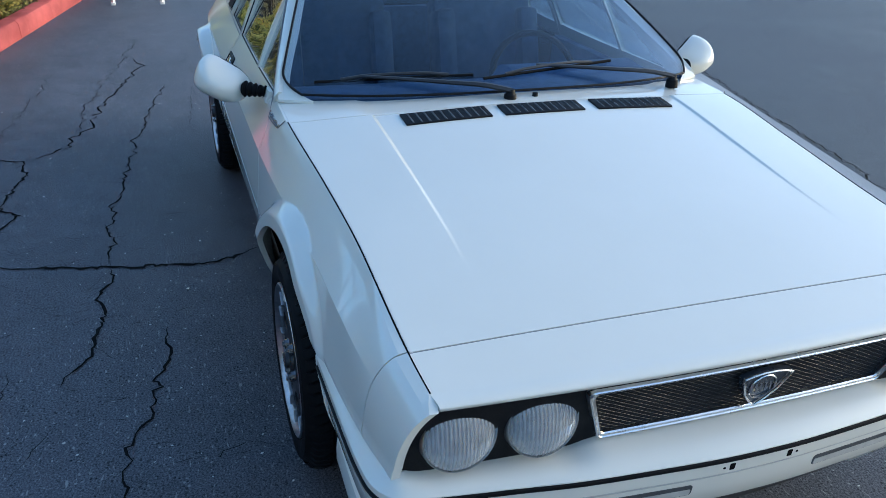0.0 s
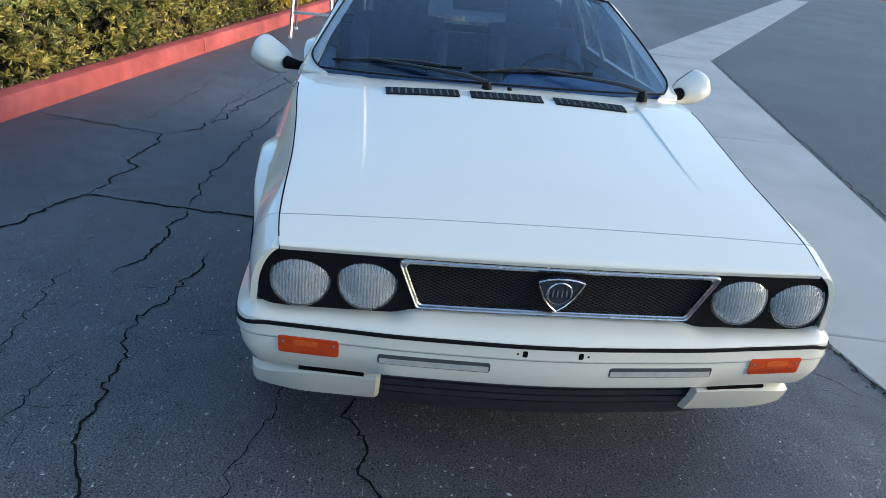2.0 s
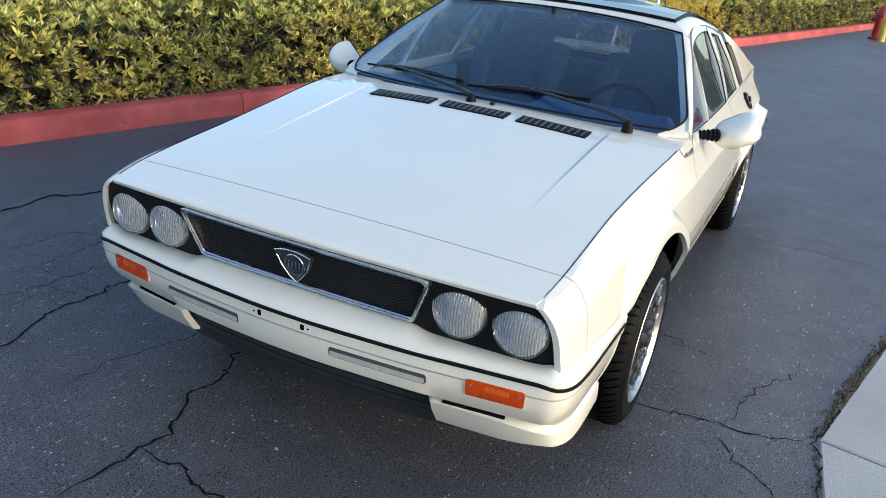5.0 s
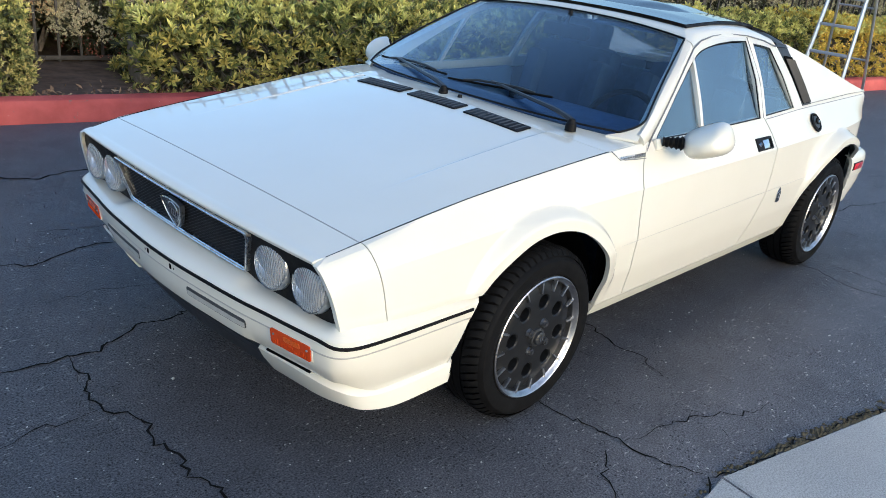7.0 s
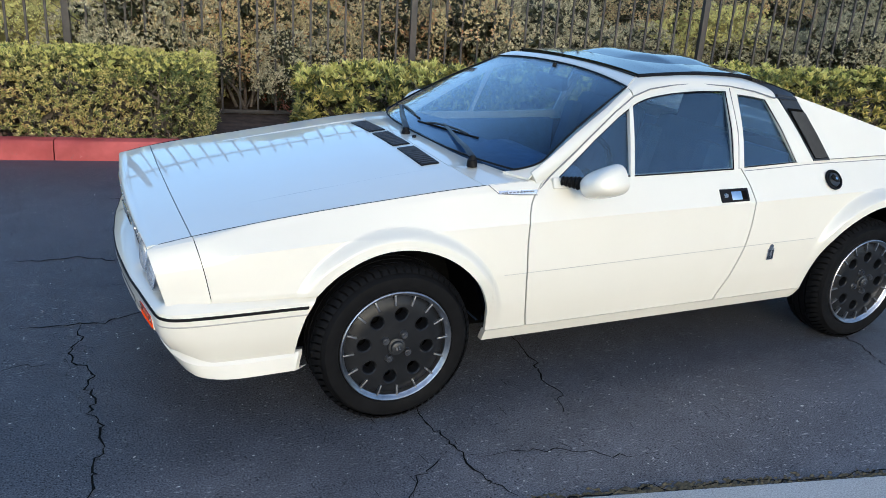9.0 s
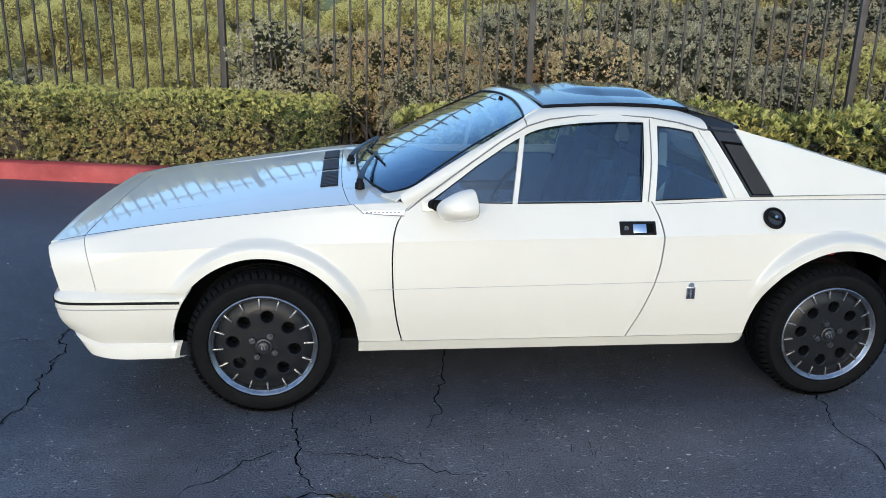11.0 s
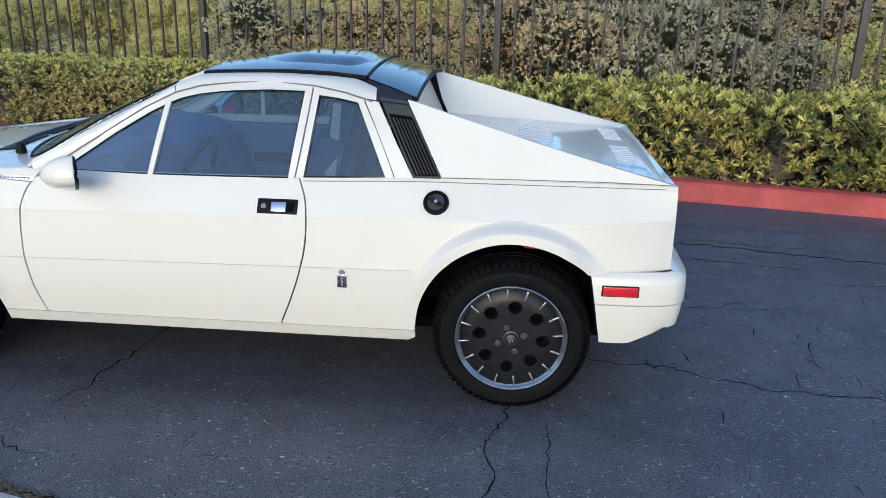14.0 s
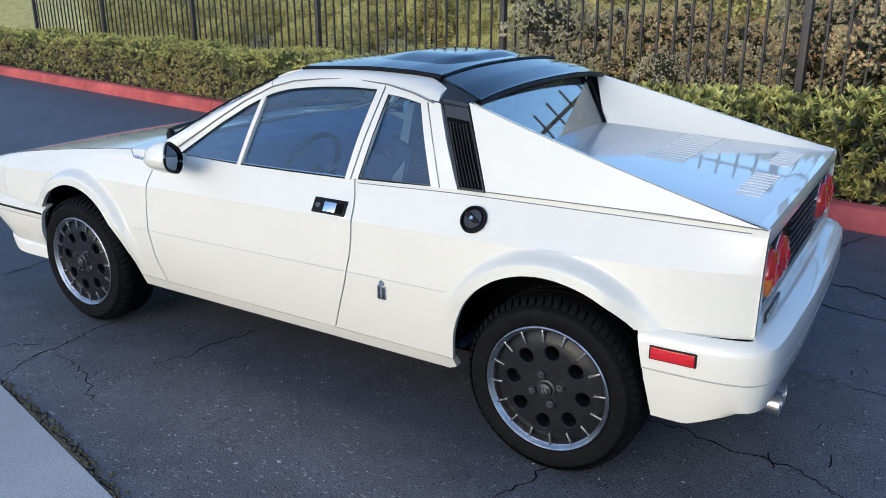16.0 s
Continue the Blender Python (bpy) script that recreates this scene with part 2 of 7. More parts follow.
PAINT = make_paint()
ASPHALT, CONCRETE, KERB = make_asphalt(), make_concrete(), make_kerb()
GLASS = make_glass("tinted_window_glass", (0.74, 0.84, 0.90), 0.01, 0.075, 2.8)
SCREENGLASS = make_glass("windscreen_glass", (0.78, 0.85, 0.92), 0.01, 0.045, 4.2)
CLEAR = make_lens()
REARGLASS = make_glass("rear_window_glass", (0.60, 0.64, 0.68), 0.01, 0.13, 2.6)
ROOFBLACK = simple("gloss_black_roof_paint", (0.006, 0.007, 0.009), 0.08, 0, 0.2, 12, coat=0.0, spec=0.28)
SATIN = simple("satin_black_metal", (0.018, 0.019, 0.021), 0.42, 0, 0.2, 40)
PLASTIC = simple("black_plastic", (0.008, 0.008, 0.009), 0.5, 0, 0.25, 60, bump=0.1, spec=0.12)
RUBBER = simple("tyre_rubber", (0.006, 0.006, 0.0065), 0.6, 0, 0.3, 25, bump=0.2, spec=0.08)
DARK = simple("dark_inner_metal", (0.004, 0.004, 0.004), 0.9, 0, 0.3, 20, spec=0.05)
CHROME = simple("chrome", (0.72, 0.72, 0.72), 0.08, 1.0, 0.05, 20)
POLISHED = simple("polished_alloy", (0.58, 0.58, 0.59), 0.26, 1.0, 0.1, 30)
WHEELGREY = simple("anthracite_wheel_paint", (0.010, 0.0105, 0.012), 0.40, 0.0, 0.15, 30, coat=0.05, spec=0.22)
REFLECTOR = simple("lamp_reflector", (0.97, 0.98, 0.99), 0.20, 0.85, 0.02, 15)
RIMLIP = simple("dull_rim_alloy", (0.40, 0.40, 0.41), 0.36, 1.0, 0.25, 40)
RIMGREY = simple("dull_lamp_rim", (0.45, 0.46, 0.47), 0.30, 1.0, 0.1, 30)
FLUTE = make_glass("moulded_glass_flutes", (0.90, 0.92, 0.94), 0.05, 0.10)
MESHGREY = simple("dark_grey_wire", (0.013, 0.0135, 0.015), 0.40, 0, 0.2, 30, spec=0.25)
DAM = simple("weathered_black_air_dam", (0.024, 0.025, 0.028), 0.38, 0, 0.3, 25)
# grey painted on flush patches as the shade inside slots
SLOTGREY = simple("slot_shade_grey", (0.055, 0.058, 0.062), 0.6, 0, 0.15, 30)
AMBERLENS = simple("amber_tail_lens", (0.72, 0.20, 0.012), 0.15, 0, 0.15, 60, coat=0.5)
AMBERLIGHT = simple("amber_prism_lens", (0.62, 0.10, 0.008), 0.3, 0, 0.3, 300, coat=0.3)
ORANGE = simple("amber_lens", (0.52, 0.055, 0.004), 0.16, 0, 0.1, 60, coat=0.3)
REDLENS = simple("red_lens", (0.50, 0.012, 0.018), 0.15, 0, 0.12, 60, coat=0.6)
CLOTH = simple("dark_blue_cloth", (0.022, 0.042, 0.085), 0.85, 0, 0.25, 50, bump=0.3)
DASH = simple("dark_dashboard_vinyl", (0.045, 0.085, 0.165), 0.6, 0, 0.25, 40, bump=0.2)
LOUVRE = simple("satin_louvre_metal", (0.050, 0.052, 0.056), 0.33, 0, 0.15, 40)
SLATE = simple("grey_trim", (0.16, 0.16, 0.165), 0.5, 0, 0.1, 30)
FENCE = simple("dark_brown_fence_paint", (0.040, 0.034, 0.030), 0.55, 0, 0.25, 20, bump=0.15)
SOIL = simple("dry_leaf_litter_soil", (0.085, 0.055, 0.038), 0.95, 0, 0.55, 9, bump=0.8)
SLOPE = make_slope()
BARK = simple("grey_brown_bark", (0.17, 0.14, 0.11), 0.9, 0, 0.35, 25, bump=0.5)
LITTER = make_leaf("fallen_leaves", [(0.17, 0.09, 0.05), (0.28, 0.19, 0.11), (0.12, 0.06, 0.04), (0.35, 0.27, 0.18)], 0.8)
YELLOW = simple("yellow_post_paint", (0.62, 0.42, 0.08), 0.55, 0, 0.15, 6)
HYDRANT = simple("red_hydrant_paint", (0.33, 0.02, 0.02), 0.45, 0, 0.15, 12)
NUT = simple("dull_wheel_nut", (0.16, 0.16, 0.165), 0.28, 0.9, 0.1, 30)
ALU = simple("brushed_aluminium", (0.55, 0.56, 0.58), 0.35, 1.0, 0.1, 30)
LADDERGREY = simple("grey_ladder_step", (0.30, 0.32, 0.36), 0.55, 0, 0.1, 30)
CRACK = simple("crack_shadow_tar", (0.006, 0.006, 0.006), 0.95, 0, 0.3, 30, spec=0.1)
LINER = simple("wheel_well_liner", (0.005, 0.005, 0.005), 0.9, 0, 0.3, 20, spec=0.05)
MIRROR = simple("mirror_glass", (0.42, 0.46, 0.50), 0.02, 1.0, 0.02, 10)
EMBLEM = simple("emblem_dark_enamel", (0.03, 0.035, 0.045), 0.25, 0, 0.1, 30, coat=0.5)
OFFWHITE = simple("far_white_paint", (0.7, 0.69, 0.66), 0.7, 0, 0.08, 2)
HILL = simple("far_hill_scrub", (0.09, 0.085, 0.055), 0.95, 0, 0.4, 0.06)

LEAF_YELLOW = make_leaf("yellow_green_leaves", [(0.07, 0.085, 0.025), (0.16, 0.17, 0.045), (0.32, 0.29, 0.075), (0.58, 0.48, 0.12), (0.13, 0.14, 0.04), (0.74, 0.60, 0.18), (0.24, 0.23, 0.06), (0.44, 0.37, 0.10), (0.11, 0.15, 0.035)], 0.42, 0.55)
LEAF_GREEN = make_leaf("green_hedge_leaves", [(0.08, 0.095, 0.03), (0.18, 0.19, 0.06), (0.40, 0.37, 0.12), (0.12, 0.135, 0.042), (0.66, 0.57, 0.22), (0.25, 0.25, 0.08), (0.50, 0.43, 0.16), (0.30, 0.20, 0.09), (0.34, 0.24, 0.09), (0.10, 0.13, 0.035)], 0.42, 0.7)
LEAF_GREY = make_leaf("grey_green_leaves", [(0.24, 0.225, 0.14), (0.40, 0.375, 0.235), (0.60, 0.555, 0.37), (0.29, 0.265, 0.16), (0.70, 0.645, 0.45), (0.38, 0.265, 0.135)], 0.6, 0.4)
LEAF_BRONZE = make_leaf("bronze_shrub_leaves", [(0.42, 0.36, 0.19), (0.64, 0.55, 0.30), (0.46, 0.19, 0.08), (0.74, 0.65, 0.37), (0.58, 0.28, 0.12), (0.32, 0.26, 0.14)], 0.6, 0.6)
# olive leaves raised in colour for the sunlight on one end of the bank
LEAF_SUN = make_leaf("sunlit_olive_leaves", [(0.60, 0.55, 0.20), (0.80, 0.71, 0.27), (0.90, 0.80, 0.34), (0.44, 0.39, 0.15), (0.86, 0.74, 0.29)], 0.6)
LEAF_GOLD = make_leaf("golden_hedge_leaves", [(0.42, 0.32, 0.05), (0.60, 0.44, 0.07), (0.72, 0.54, 0.10), (0.34, 0.32, 0.07), (0.62, 0.40, 0.07)])
# near-black tones put the shade of the gaps into the inner leaves
LEAF_INNER = make_leaf("shade_dark_inner_leaves", [(0.022, 0.026, 0.010), (0.035, 0.038, 0.014), (0.05, 0.042, 0.018)])
# mid olive for the leaves inside them, kept bright for that sunlight too
LEAF_OLIVE = make_leaf("olive_inner_leaves", [(0.30, 0.27, 0.09), (0.42, 0.37, 0.13), (0.22, 0.19, 0.07)])
# pale yellow that stands in for skylight on the hedge tops
LEAF_TIP = make_leaf("skylit_pale_leaves", [(0.50, 0.48, 0.13), (0.70, 0.63, 0.19), (0.40, 0.42, 0.10), (0.78, 0.68, 0.24)])
LEAF_RED = make_leaf("rust_red_leaves", [(0.42, 0.13, 0.09), (0.50, 0.18, 0.12), (0.32, 0.11, 0.08)], 0.6)

# ---- mesh helpers ----


def finish(name, mesh, material, parent=None, label="", angle=38):
    if material is not None:
        mesh.materials.append(material)
    mesh.polygons.foreach_set("use_smooth", [True] * len(mesh.polygons))
    mesh.set_sharp_from_angle(angle=radians(angle))
    ob = new(name, mesh)
    if parent is not None:
        ob.parent = parent
    return tagged(ob, label)


def part(name, bm, material, parent=None, label="", angle=38):
    """One mesh object from a bmesh, under its thing or part."""
    mesh = bpy.data.meshes.new(name)
    bmesh.ops.recalc_face_normals(bm, faces=bm.faces[:])
    bm.to_mesh(mesh)
    bm.free()
    return finish(name, mesh, material, parent, label, angle)


def thing(name, label, category, group="", kind="", at=None):
    ob = new(name)
    ob.empty_display_size = 0.1
    if at is not None:
        ob.matrix_world = at
    return tagged(ob, label, category, group, kind)


def curve(*pts):
    """A smooth curve through (x, y) points, flat tangents limited so that it never overshoots."""
    xs, ys = [p[0] for p in pts], [p[1] for p in pts]
    d = [(ys[i + 1] - ys[i]) / (xs[i + 1] - xs[i]) for i in range(len(xs) - 1)]
    m = [d[0]] + [0 if d[i - 1] * d[i] <= 0 else 2 * d[i - 1] * d[i] / (d[i - 1] + d[i]) for i in range(1, len(d))] + [d[-1]]

    def f(x):
        if x <= xs[0]:
            return ys[0]
        if x >= xs[-1]:
            return ys[-1]
        i = 0
        while x > xs[i + 1]:
            i += 1
        h = xs[i + 1] - xs[i]
        t = (x - xs[i]) / h
        return (2 * t**3 - 3 * t * t + 1) * ys[i] + (t**3 - 2 * t * t + t) * h * m[i] + (3 * t * t - 2 * t**3) * ys[i + 1] + (t**3 - t * t) * h * m[i + 1]

    return f


def step01(a, b, x):
    t = min(1.0, max(0.0, (x - a) / (b - a)))
    return t * t * (3 - 2 * t)


def sheet(bm, fn, nu, nv, inner):
    """A closed sheet: fn(u, v) is its outside, inner(p) the place under a place p."""
    out = [[bm.verts.new(fn(i / nu, j / nv)) for j in range(nv + 1)] for i in range(nu + 1)]
    inn = [[bm.verts.new(inner(p.co)) for p in row] for row in out]
    for i in range(nu):
        for j in range(nv):
            bm.faces.new((out[i][j], out[i + 1][j], out[i + 1][j + 1], out[i][j + 1]))
            bm.faces.new((inn[i][j], inn[i][j + 1], inn[i + 1][j + 1], inn[i + 1][j]))
    ring = [(i, 0) for i in range(nu)] + [(nu, j) for j in range(nv)] + [(i, nv) for i in range(nu, 0, -1)] + [(0, j) for j in range(nv, 0, -1)]
    for (a, b), (c, d) in zip(ring, ring[1:] + ring[:1]):
        bm.faces.new((out[a][b], inn[a][b], inn[c][d], out[c][d]))
    return bm


def box(bm, centre, size, turn=None, bevel=0.0):
    m = Matrix.Translation(centre) @ (turn.to_4x4() if turn is not None else Matrix()) @ Matrix.Diagonal((*size, 1))
    g = bmesh.ops.create_cube(bm, size=1, matrix=m)
    if bevel:
        edges = list({e for v in g["verts"] for e in v.link_edges})
        bmesh.ops.bevel(bm, geom=edges, offset=bevel, segments=2, affect="EDGES", profile=0.6)
    return bm


def lathe(bm, profile, m=None, seg=48, closed=False):
    """Turns a profile of (radius, along) round the z axis, then lays it by m."""
    m = m or Matrix()
    rings = []
    for r, z in profile:
        if r < 1e-6:
            rings.append([bm.verts.new(m @ Vector((0, 0, z)))])
        else:
            rings.append([bm.verts.new(m @ Vector((r * math.cos(2 * math.pi * k / seg), r * math.sin(2 * math.pi * k / seg), z))) for k in range(seg)])
    pairs = list(zip(rings, rings[1:])) + ([(rings[-1], rings[0])] if closed else [])
    for a, b in pairs:
        for k in range(seg):
            n = (k + 1) % seg
            q = [a[k % len(a)], a[n % len(a)], b[n % len(b)], b[k % len(b)]]
            q = [v for i, v in enumerate(q) if v not in q[:i]]
            if len(q) > 2:
                bm.faces.new(q)
    return bm


def tube(bm, path, radius, seg=8, flat=1.0):
    """A tube of that radius (a number, or one for each place) along a path."""
    path = [Vector(p) for p in path]
    rad = [float(r) for r in radius] if isinstance(radius, (list, tuple)) else [float(radius)] * len(path)
    rings = []
    for i, p in enumerate(path):
        d = (path[min(i + 1, len(path) - 1)] - path[max(i - 1, 0)]).normalized()
        side = d.cross(Vector((0, 0, 1)) if abs(d.z) < 0.95 else Vector((0, 1, 0))).normalized()
        up = side.cross(d).normalized()
        rings.append([bm.verts.new(p + rad[i] * (math.cos(2 * math.pi * k / seg) * side + flat * math.sin(2 * math.pi * k / seg) * up)) for k in range(seg)])
    for a, b in zip(rings, rings[1:]):
        for k in range(seg):
            bm.faces.new((a[k], a[(k + 1) % seg], b[(k + 1) % seg], b[k]))
    bm.faces.new(rings[0])
    bm.faces.new(rings[-1])
    return bm


def resample(line, n):
    line = [Vector(p) for p in line]
    d = [0.0]
    for a, b in zip(line, line[1:]):
        d.append(d[-1] + (b - a).length)
    out = []
    for i in range(n + 1):
        s, k = d[-1] * i / n, 0
        while k < len(d) - 2 and s > d[k + 1]:
            k += 1
        t = (s - d[k]) / max(1e-9, d[k + 1] - d[k])
        p0, p1, p2, p3 = line[max(0, k - 1)], line[k], line[k + 1], line[min(len(line) - 1, k + 2)]
        out.append(0.5 * (2 * p1 + (p2 - p0) * t + (2 * p0 - 5 * p1 + 4 * p2 - p3) * t * t + (3 * p1 - p0 - 3 * p2 + p3) * t**3))
    return out


def loft(bm, lines, n, m, inner):
    """A closed sheet through long lines."""
    rows = [resample(l, n) for l in lines]
    across = [resample([r[i] for r in rows], m) for i in range(n + 1)]
    return sheet(bm, lambda u, v: across[round(u * n)][round(v * m)], n, m, inner)


def prism(bm, outline, depth):
    """An outline of places, pushed along depth."""
    a = [bm.verts.new(p) for p in outline]
    b = [bm.verts.new(Vector(p) + Vector(depth)) for p in outline]
    bm.faces.new(a)
    bm.faces.new(b[::-1])
    for i in range(len(a)):
        j = (i + 1) % len(a)
        bm.faces.new((a[i], b[i], b[j], a[j]))
    return bm


def BM():
    return bmesh.new()


# the road runs at an angle to the car: u along the kerb, v across it towards the fence
ROAD = math.atan(-0.195)
RU, RV = Vector((math.cos(ROAD), math.sin(ROAD), 0)), Vector((-math.sin(ROAD), math.cos(ROAD), 0))


def road(u, v, z=0.0):
    return RU * u + RV * v + Vector((0, 0, z))


ROADM = Matrix.Rotation(ROAD, 4, "Z")

# ---- ground, kerb, gutter, cracks ----


def build_ground():
    bm = BM()
    # fine where the camera is near, coarse to the horizon
    xs = [-900, -300, -100, -40, -20] + [-12 + i for i in range(0, 37)] + [30, 45, 70, 120, 300, 900]
    ys = [-900, -300, -100, -40, -20] + [-10 + i for i in range(0, 21)] + [15, 25, 60, 150, 300, 900]
    g = [[bm.verts.new((x, y, 0)) for y in ys] for x in xs]
    for i in range(len(xs) - 1):
        for j in range(len(ys) - 1):
            bm.faces.new((g[i][j], g[i + 1][j], g[i + 1][j + 1], g[i][j + 1]))
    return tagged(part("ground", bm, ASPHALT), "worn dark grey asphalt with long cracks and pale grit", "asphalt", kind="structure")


build_ground()


def crack(bm, pts, width, rng):
    """A jagged crack through places of the ground: a narrow ribbon of uneven width."""
    line = []
    for (ax, ay), (bx, by) in zip(pts, pts[1:]):
        n = max(3, int(math.hypot(bx - ax, by - ay) / 0.022))
        for i in range(n):
            line.append((ax + (bx - ax) * i / n, ay + (by - ay) * i / n))
    line.append(pts[-1])
    wander, out = [0.0, 0.0], []
    total = len(line)
    for i, (x, y) in enumerate(line):
        wander = [0.72 * w + rng.gauss(0, 0.0105) for w in wander]
        fade = min(1.0, i / 6, (total - 1 - i) / 6)
        w = width * (0.25 + 0.75 * fade) * rng.uniform(0.35, 1.25)
        out.append((x + wander[0] * fade, y + wander[1] * fade, w))
    prev = None
    for i, (x, y, w) in enumerate(out):
        ax, ay, _ = out[max(0, i - 1)]
        bx, by, _ = out[min(len(out) - 1, i + 1)]
        d = math.hypot(bx - ax, by - ay) or 1
        nx, ny = -(by - ay) / d, (bx - ax) / d
        pair = (bm.verts.new((x + nx * w, y + ny * w, 0.0025)), bm.verts.new((x - nx * w, y - ny * w, 0.0025)))
        if prev:
            bm.faces.new((prev[0], prev[1], pair[1], pair[0]))
        prev = pair


CRACKS_A = [
    (0.0055, [(1.3, 0.69), (1.19, 0.88), (1.22, 1.1), (1.25, 1.29), (1.31, 1.46), (1.34, 1.65), (1.36, 1.8), (1.17, 1.91), (0.72, 2.07), (0.27, 2.19), (-0.44, 2.2), (-0.78, 2.3)]),
    (0.004, [(1.36, 1.8), (1.56, 1.76), (1.87, 1.7), (1.98, 1.78), (2.48, 1.71), (2.61, 1.72), (2.69, 1.99), (2.87, 2.44), (2.93, 2.61)]),
    (0.004, [(2.61, 1.72), (2.78, 1.55), (3.26, 1.44), (3.92, 1.32), (4.64, 1.17), (4.88, 1.21)]),
    (0.003, [(1.3, 1.3), (1.57, 1.31), (2.05, 1.27), (2.78, 1.22), (4.02, 1.0)]),
    (0.004, [(1.23, 1.29), (0.9, 1.3), (0.7, 1.35), (0.47, 1.42)]),
]
CRACKS_B = [
    (0.0055, [(0.74, 1.1), (0.32, 1.15), (-0.02, 1.21), (-0.26, 1.2), (-0.61, 1.19), (-0.81, 1.13), (-1.08, 1.21), (-1.33, 1.23)]),
    (0.006, [(-1.26, 0.37), (-1.14, 0.36), (-0.99, 0.35), (-0.74, 0.42), (-0.56, 0.43), (-0.42, 0.45), (-0.1, 0.49), (0.49, 0.61), (1.3, 0.69)]),
    (0.005, [(-0.99, 0.35), (-1.04, 0.1), (-1.03, 0.01), (-0.97, -0.1), (-0.99, -0.34), (-0.94, -0.55), (-0.96, -0.71), (-1.08, -1.17)]),
    (0.003, [(-1.37, -0.03), (-1.27, 0.0), (-1.14, 0.01), (-1.03, 0.01)]),
    (0.0045, [(0.11, -0.71), (0.11, -0.94), (0.13, -1.07), (0.17, -1.22), (0.21, -1.33)]),
]
CRACKS_C = [
    (0.0035, [(0.13, -1.07), (0.28, -1.11), (0.46, -1.16), (0.56, -1.24), (0.78, -1.27)]),
    (0.004, [(0.1, -1.03), (-0.06, -1.16), (-0.17, -1.23), (-0.29, -1.37)]),
    (0.005, [(0.76, -0.1), (0.74, -0.34), (0.68, -0.64), (0.62, -0.94)]),
    (0.0045, [(2.3, -0.4), (2.31, -0.75), (2.25, -0.98), (2.26, -1.19), (2.23, -1.43), (2.25, -1.6)]),
    (0.005, [(2.2, -0.2), (2.65, -0.34), (2.96, -0.38), (3.36, -0.52), (3.77, -0.56), (4.4, -0.7)]),
    (0.004, [(3.0, 1.52), (3.38, 1.49), (3.99, 1.44), (4.59, 1.34), (5.6, 1.2)]),
    (0.0035, [(2.7, 0.42), (2.82, 0.39), (2.99, 0.36), (3.18, 0.34), (3.9, 0.4)]),
    (0.003, [(2.44, -0.86), (2.42, -1.18), (2.4, -1.48)]),
    (0.003, [(-0.5, 1.6), (-0.2, 1.55), (0.2, 1.62), (0.6, 1.58)]),
    (0.0025, [(3.0, 0.9), (3.5, 0.86), (4.1, 0.8), (4.8, 0.83)]),
    (0.003, [(2.81, 2.0), (3.09, 1.9), (3.47, 1.87), (3.83, 1.82), (4.5, 1.76)]),
    (0.003, [(-0.73, 1.47), (-0.47, 1.42), (-0.29, 1.39), (-0.1, 1.33)]),
    (0.003, [(-0.33, 1.79), (-0.19, 1.77), (-0.02, 1.77), (0.06, 1.64)]),
    (0.003, [(-0.92, 0.76), (-0.76, 0.75), (-0.59, 0.72), (-0.41, 0.69), (-0.2, 0.68)]),
    (0.003, [(15.5, -1.2), (17.0, -1.6), (18.5, -2.4), (20.5, -2.6)]),
]


def sliver(bm, pts, w):
    """A thin dark fissure, pointed at both ends."""
    left, right = [], []
    for i, (x, y) in enumerate(pts):
        (ax, ay), (bx, by) = pts[max(0, i - 1)], pts[min(len(pts) - 1, i + 1)]
        d = math.hypot(bx - ax, by - ay)
        k = w if 0 < i < len(pts) - 1 else w * 0.3
        left.append(bm.verts.new((x - (by - ay) / d * k, y + (bx - ax) / d * k, 0.0022)))
        right.append(bm.verts.new((x + (by - ay) / d * k, y - (bx - ax) / d * k, 0.0022)))
    for i in range(len(pts) - 1):
        bm.faces.new((left[i], left[i + 1], right[i + 1], right[i]))


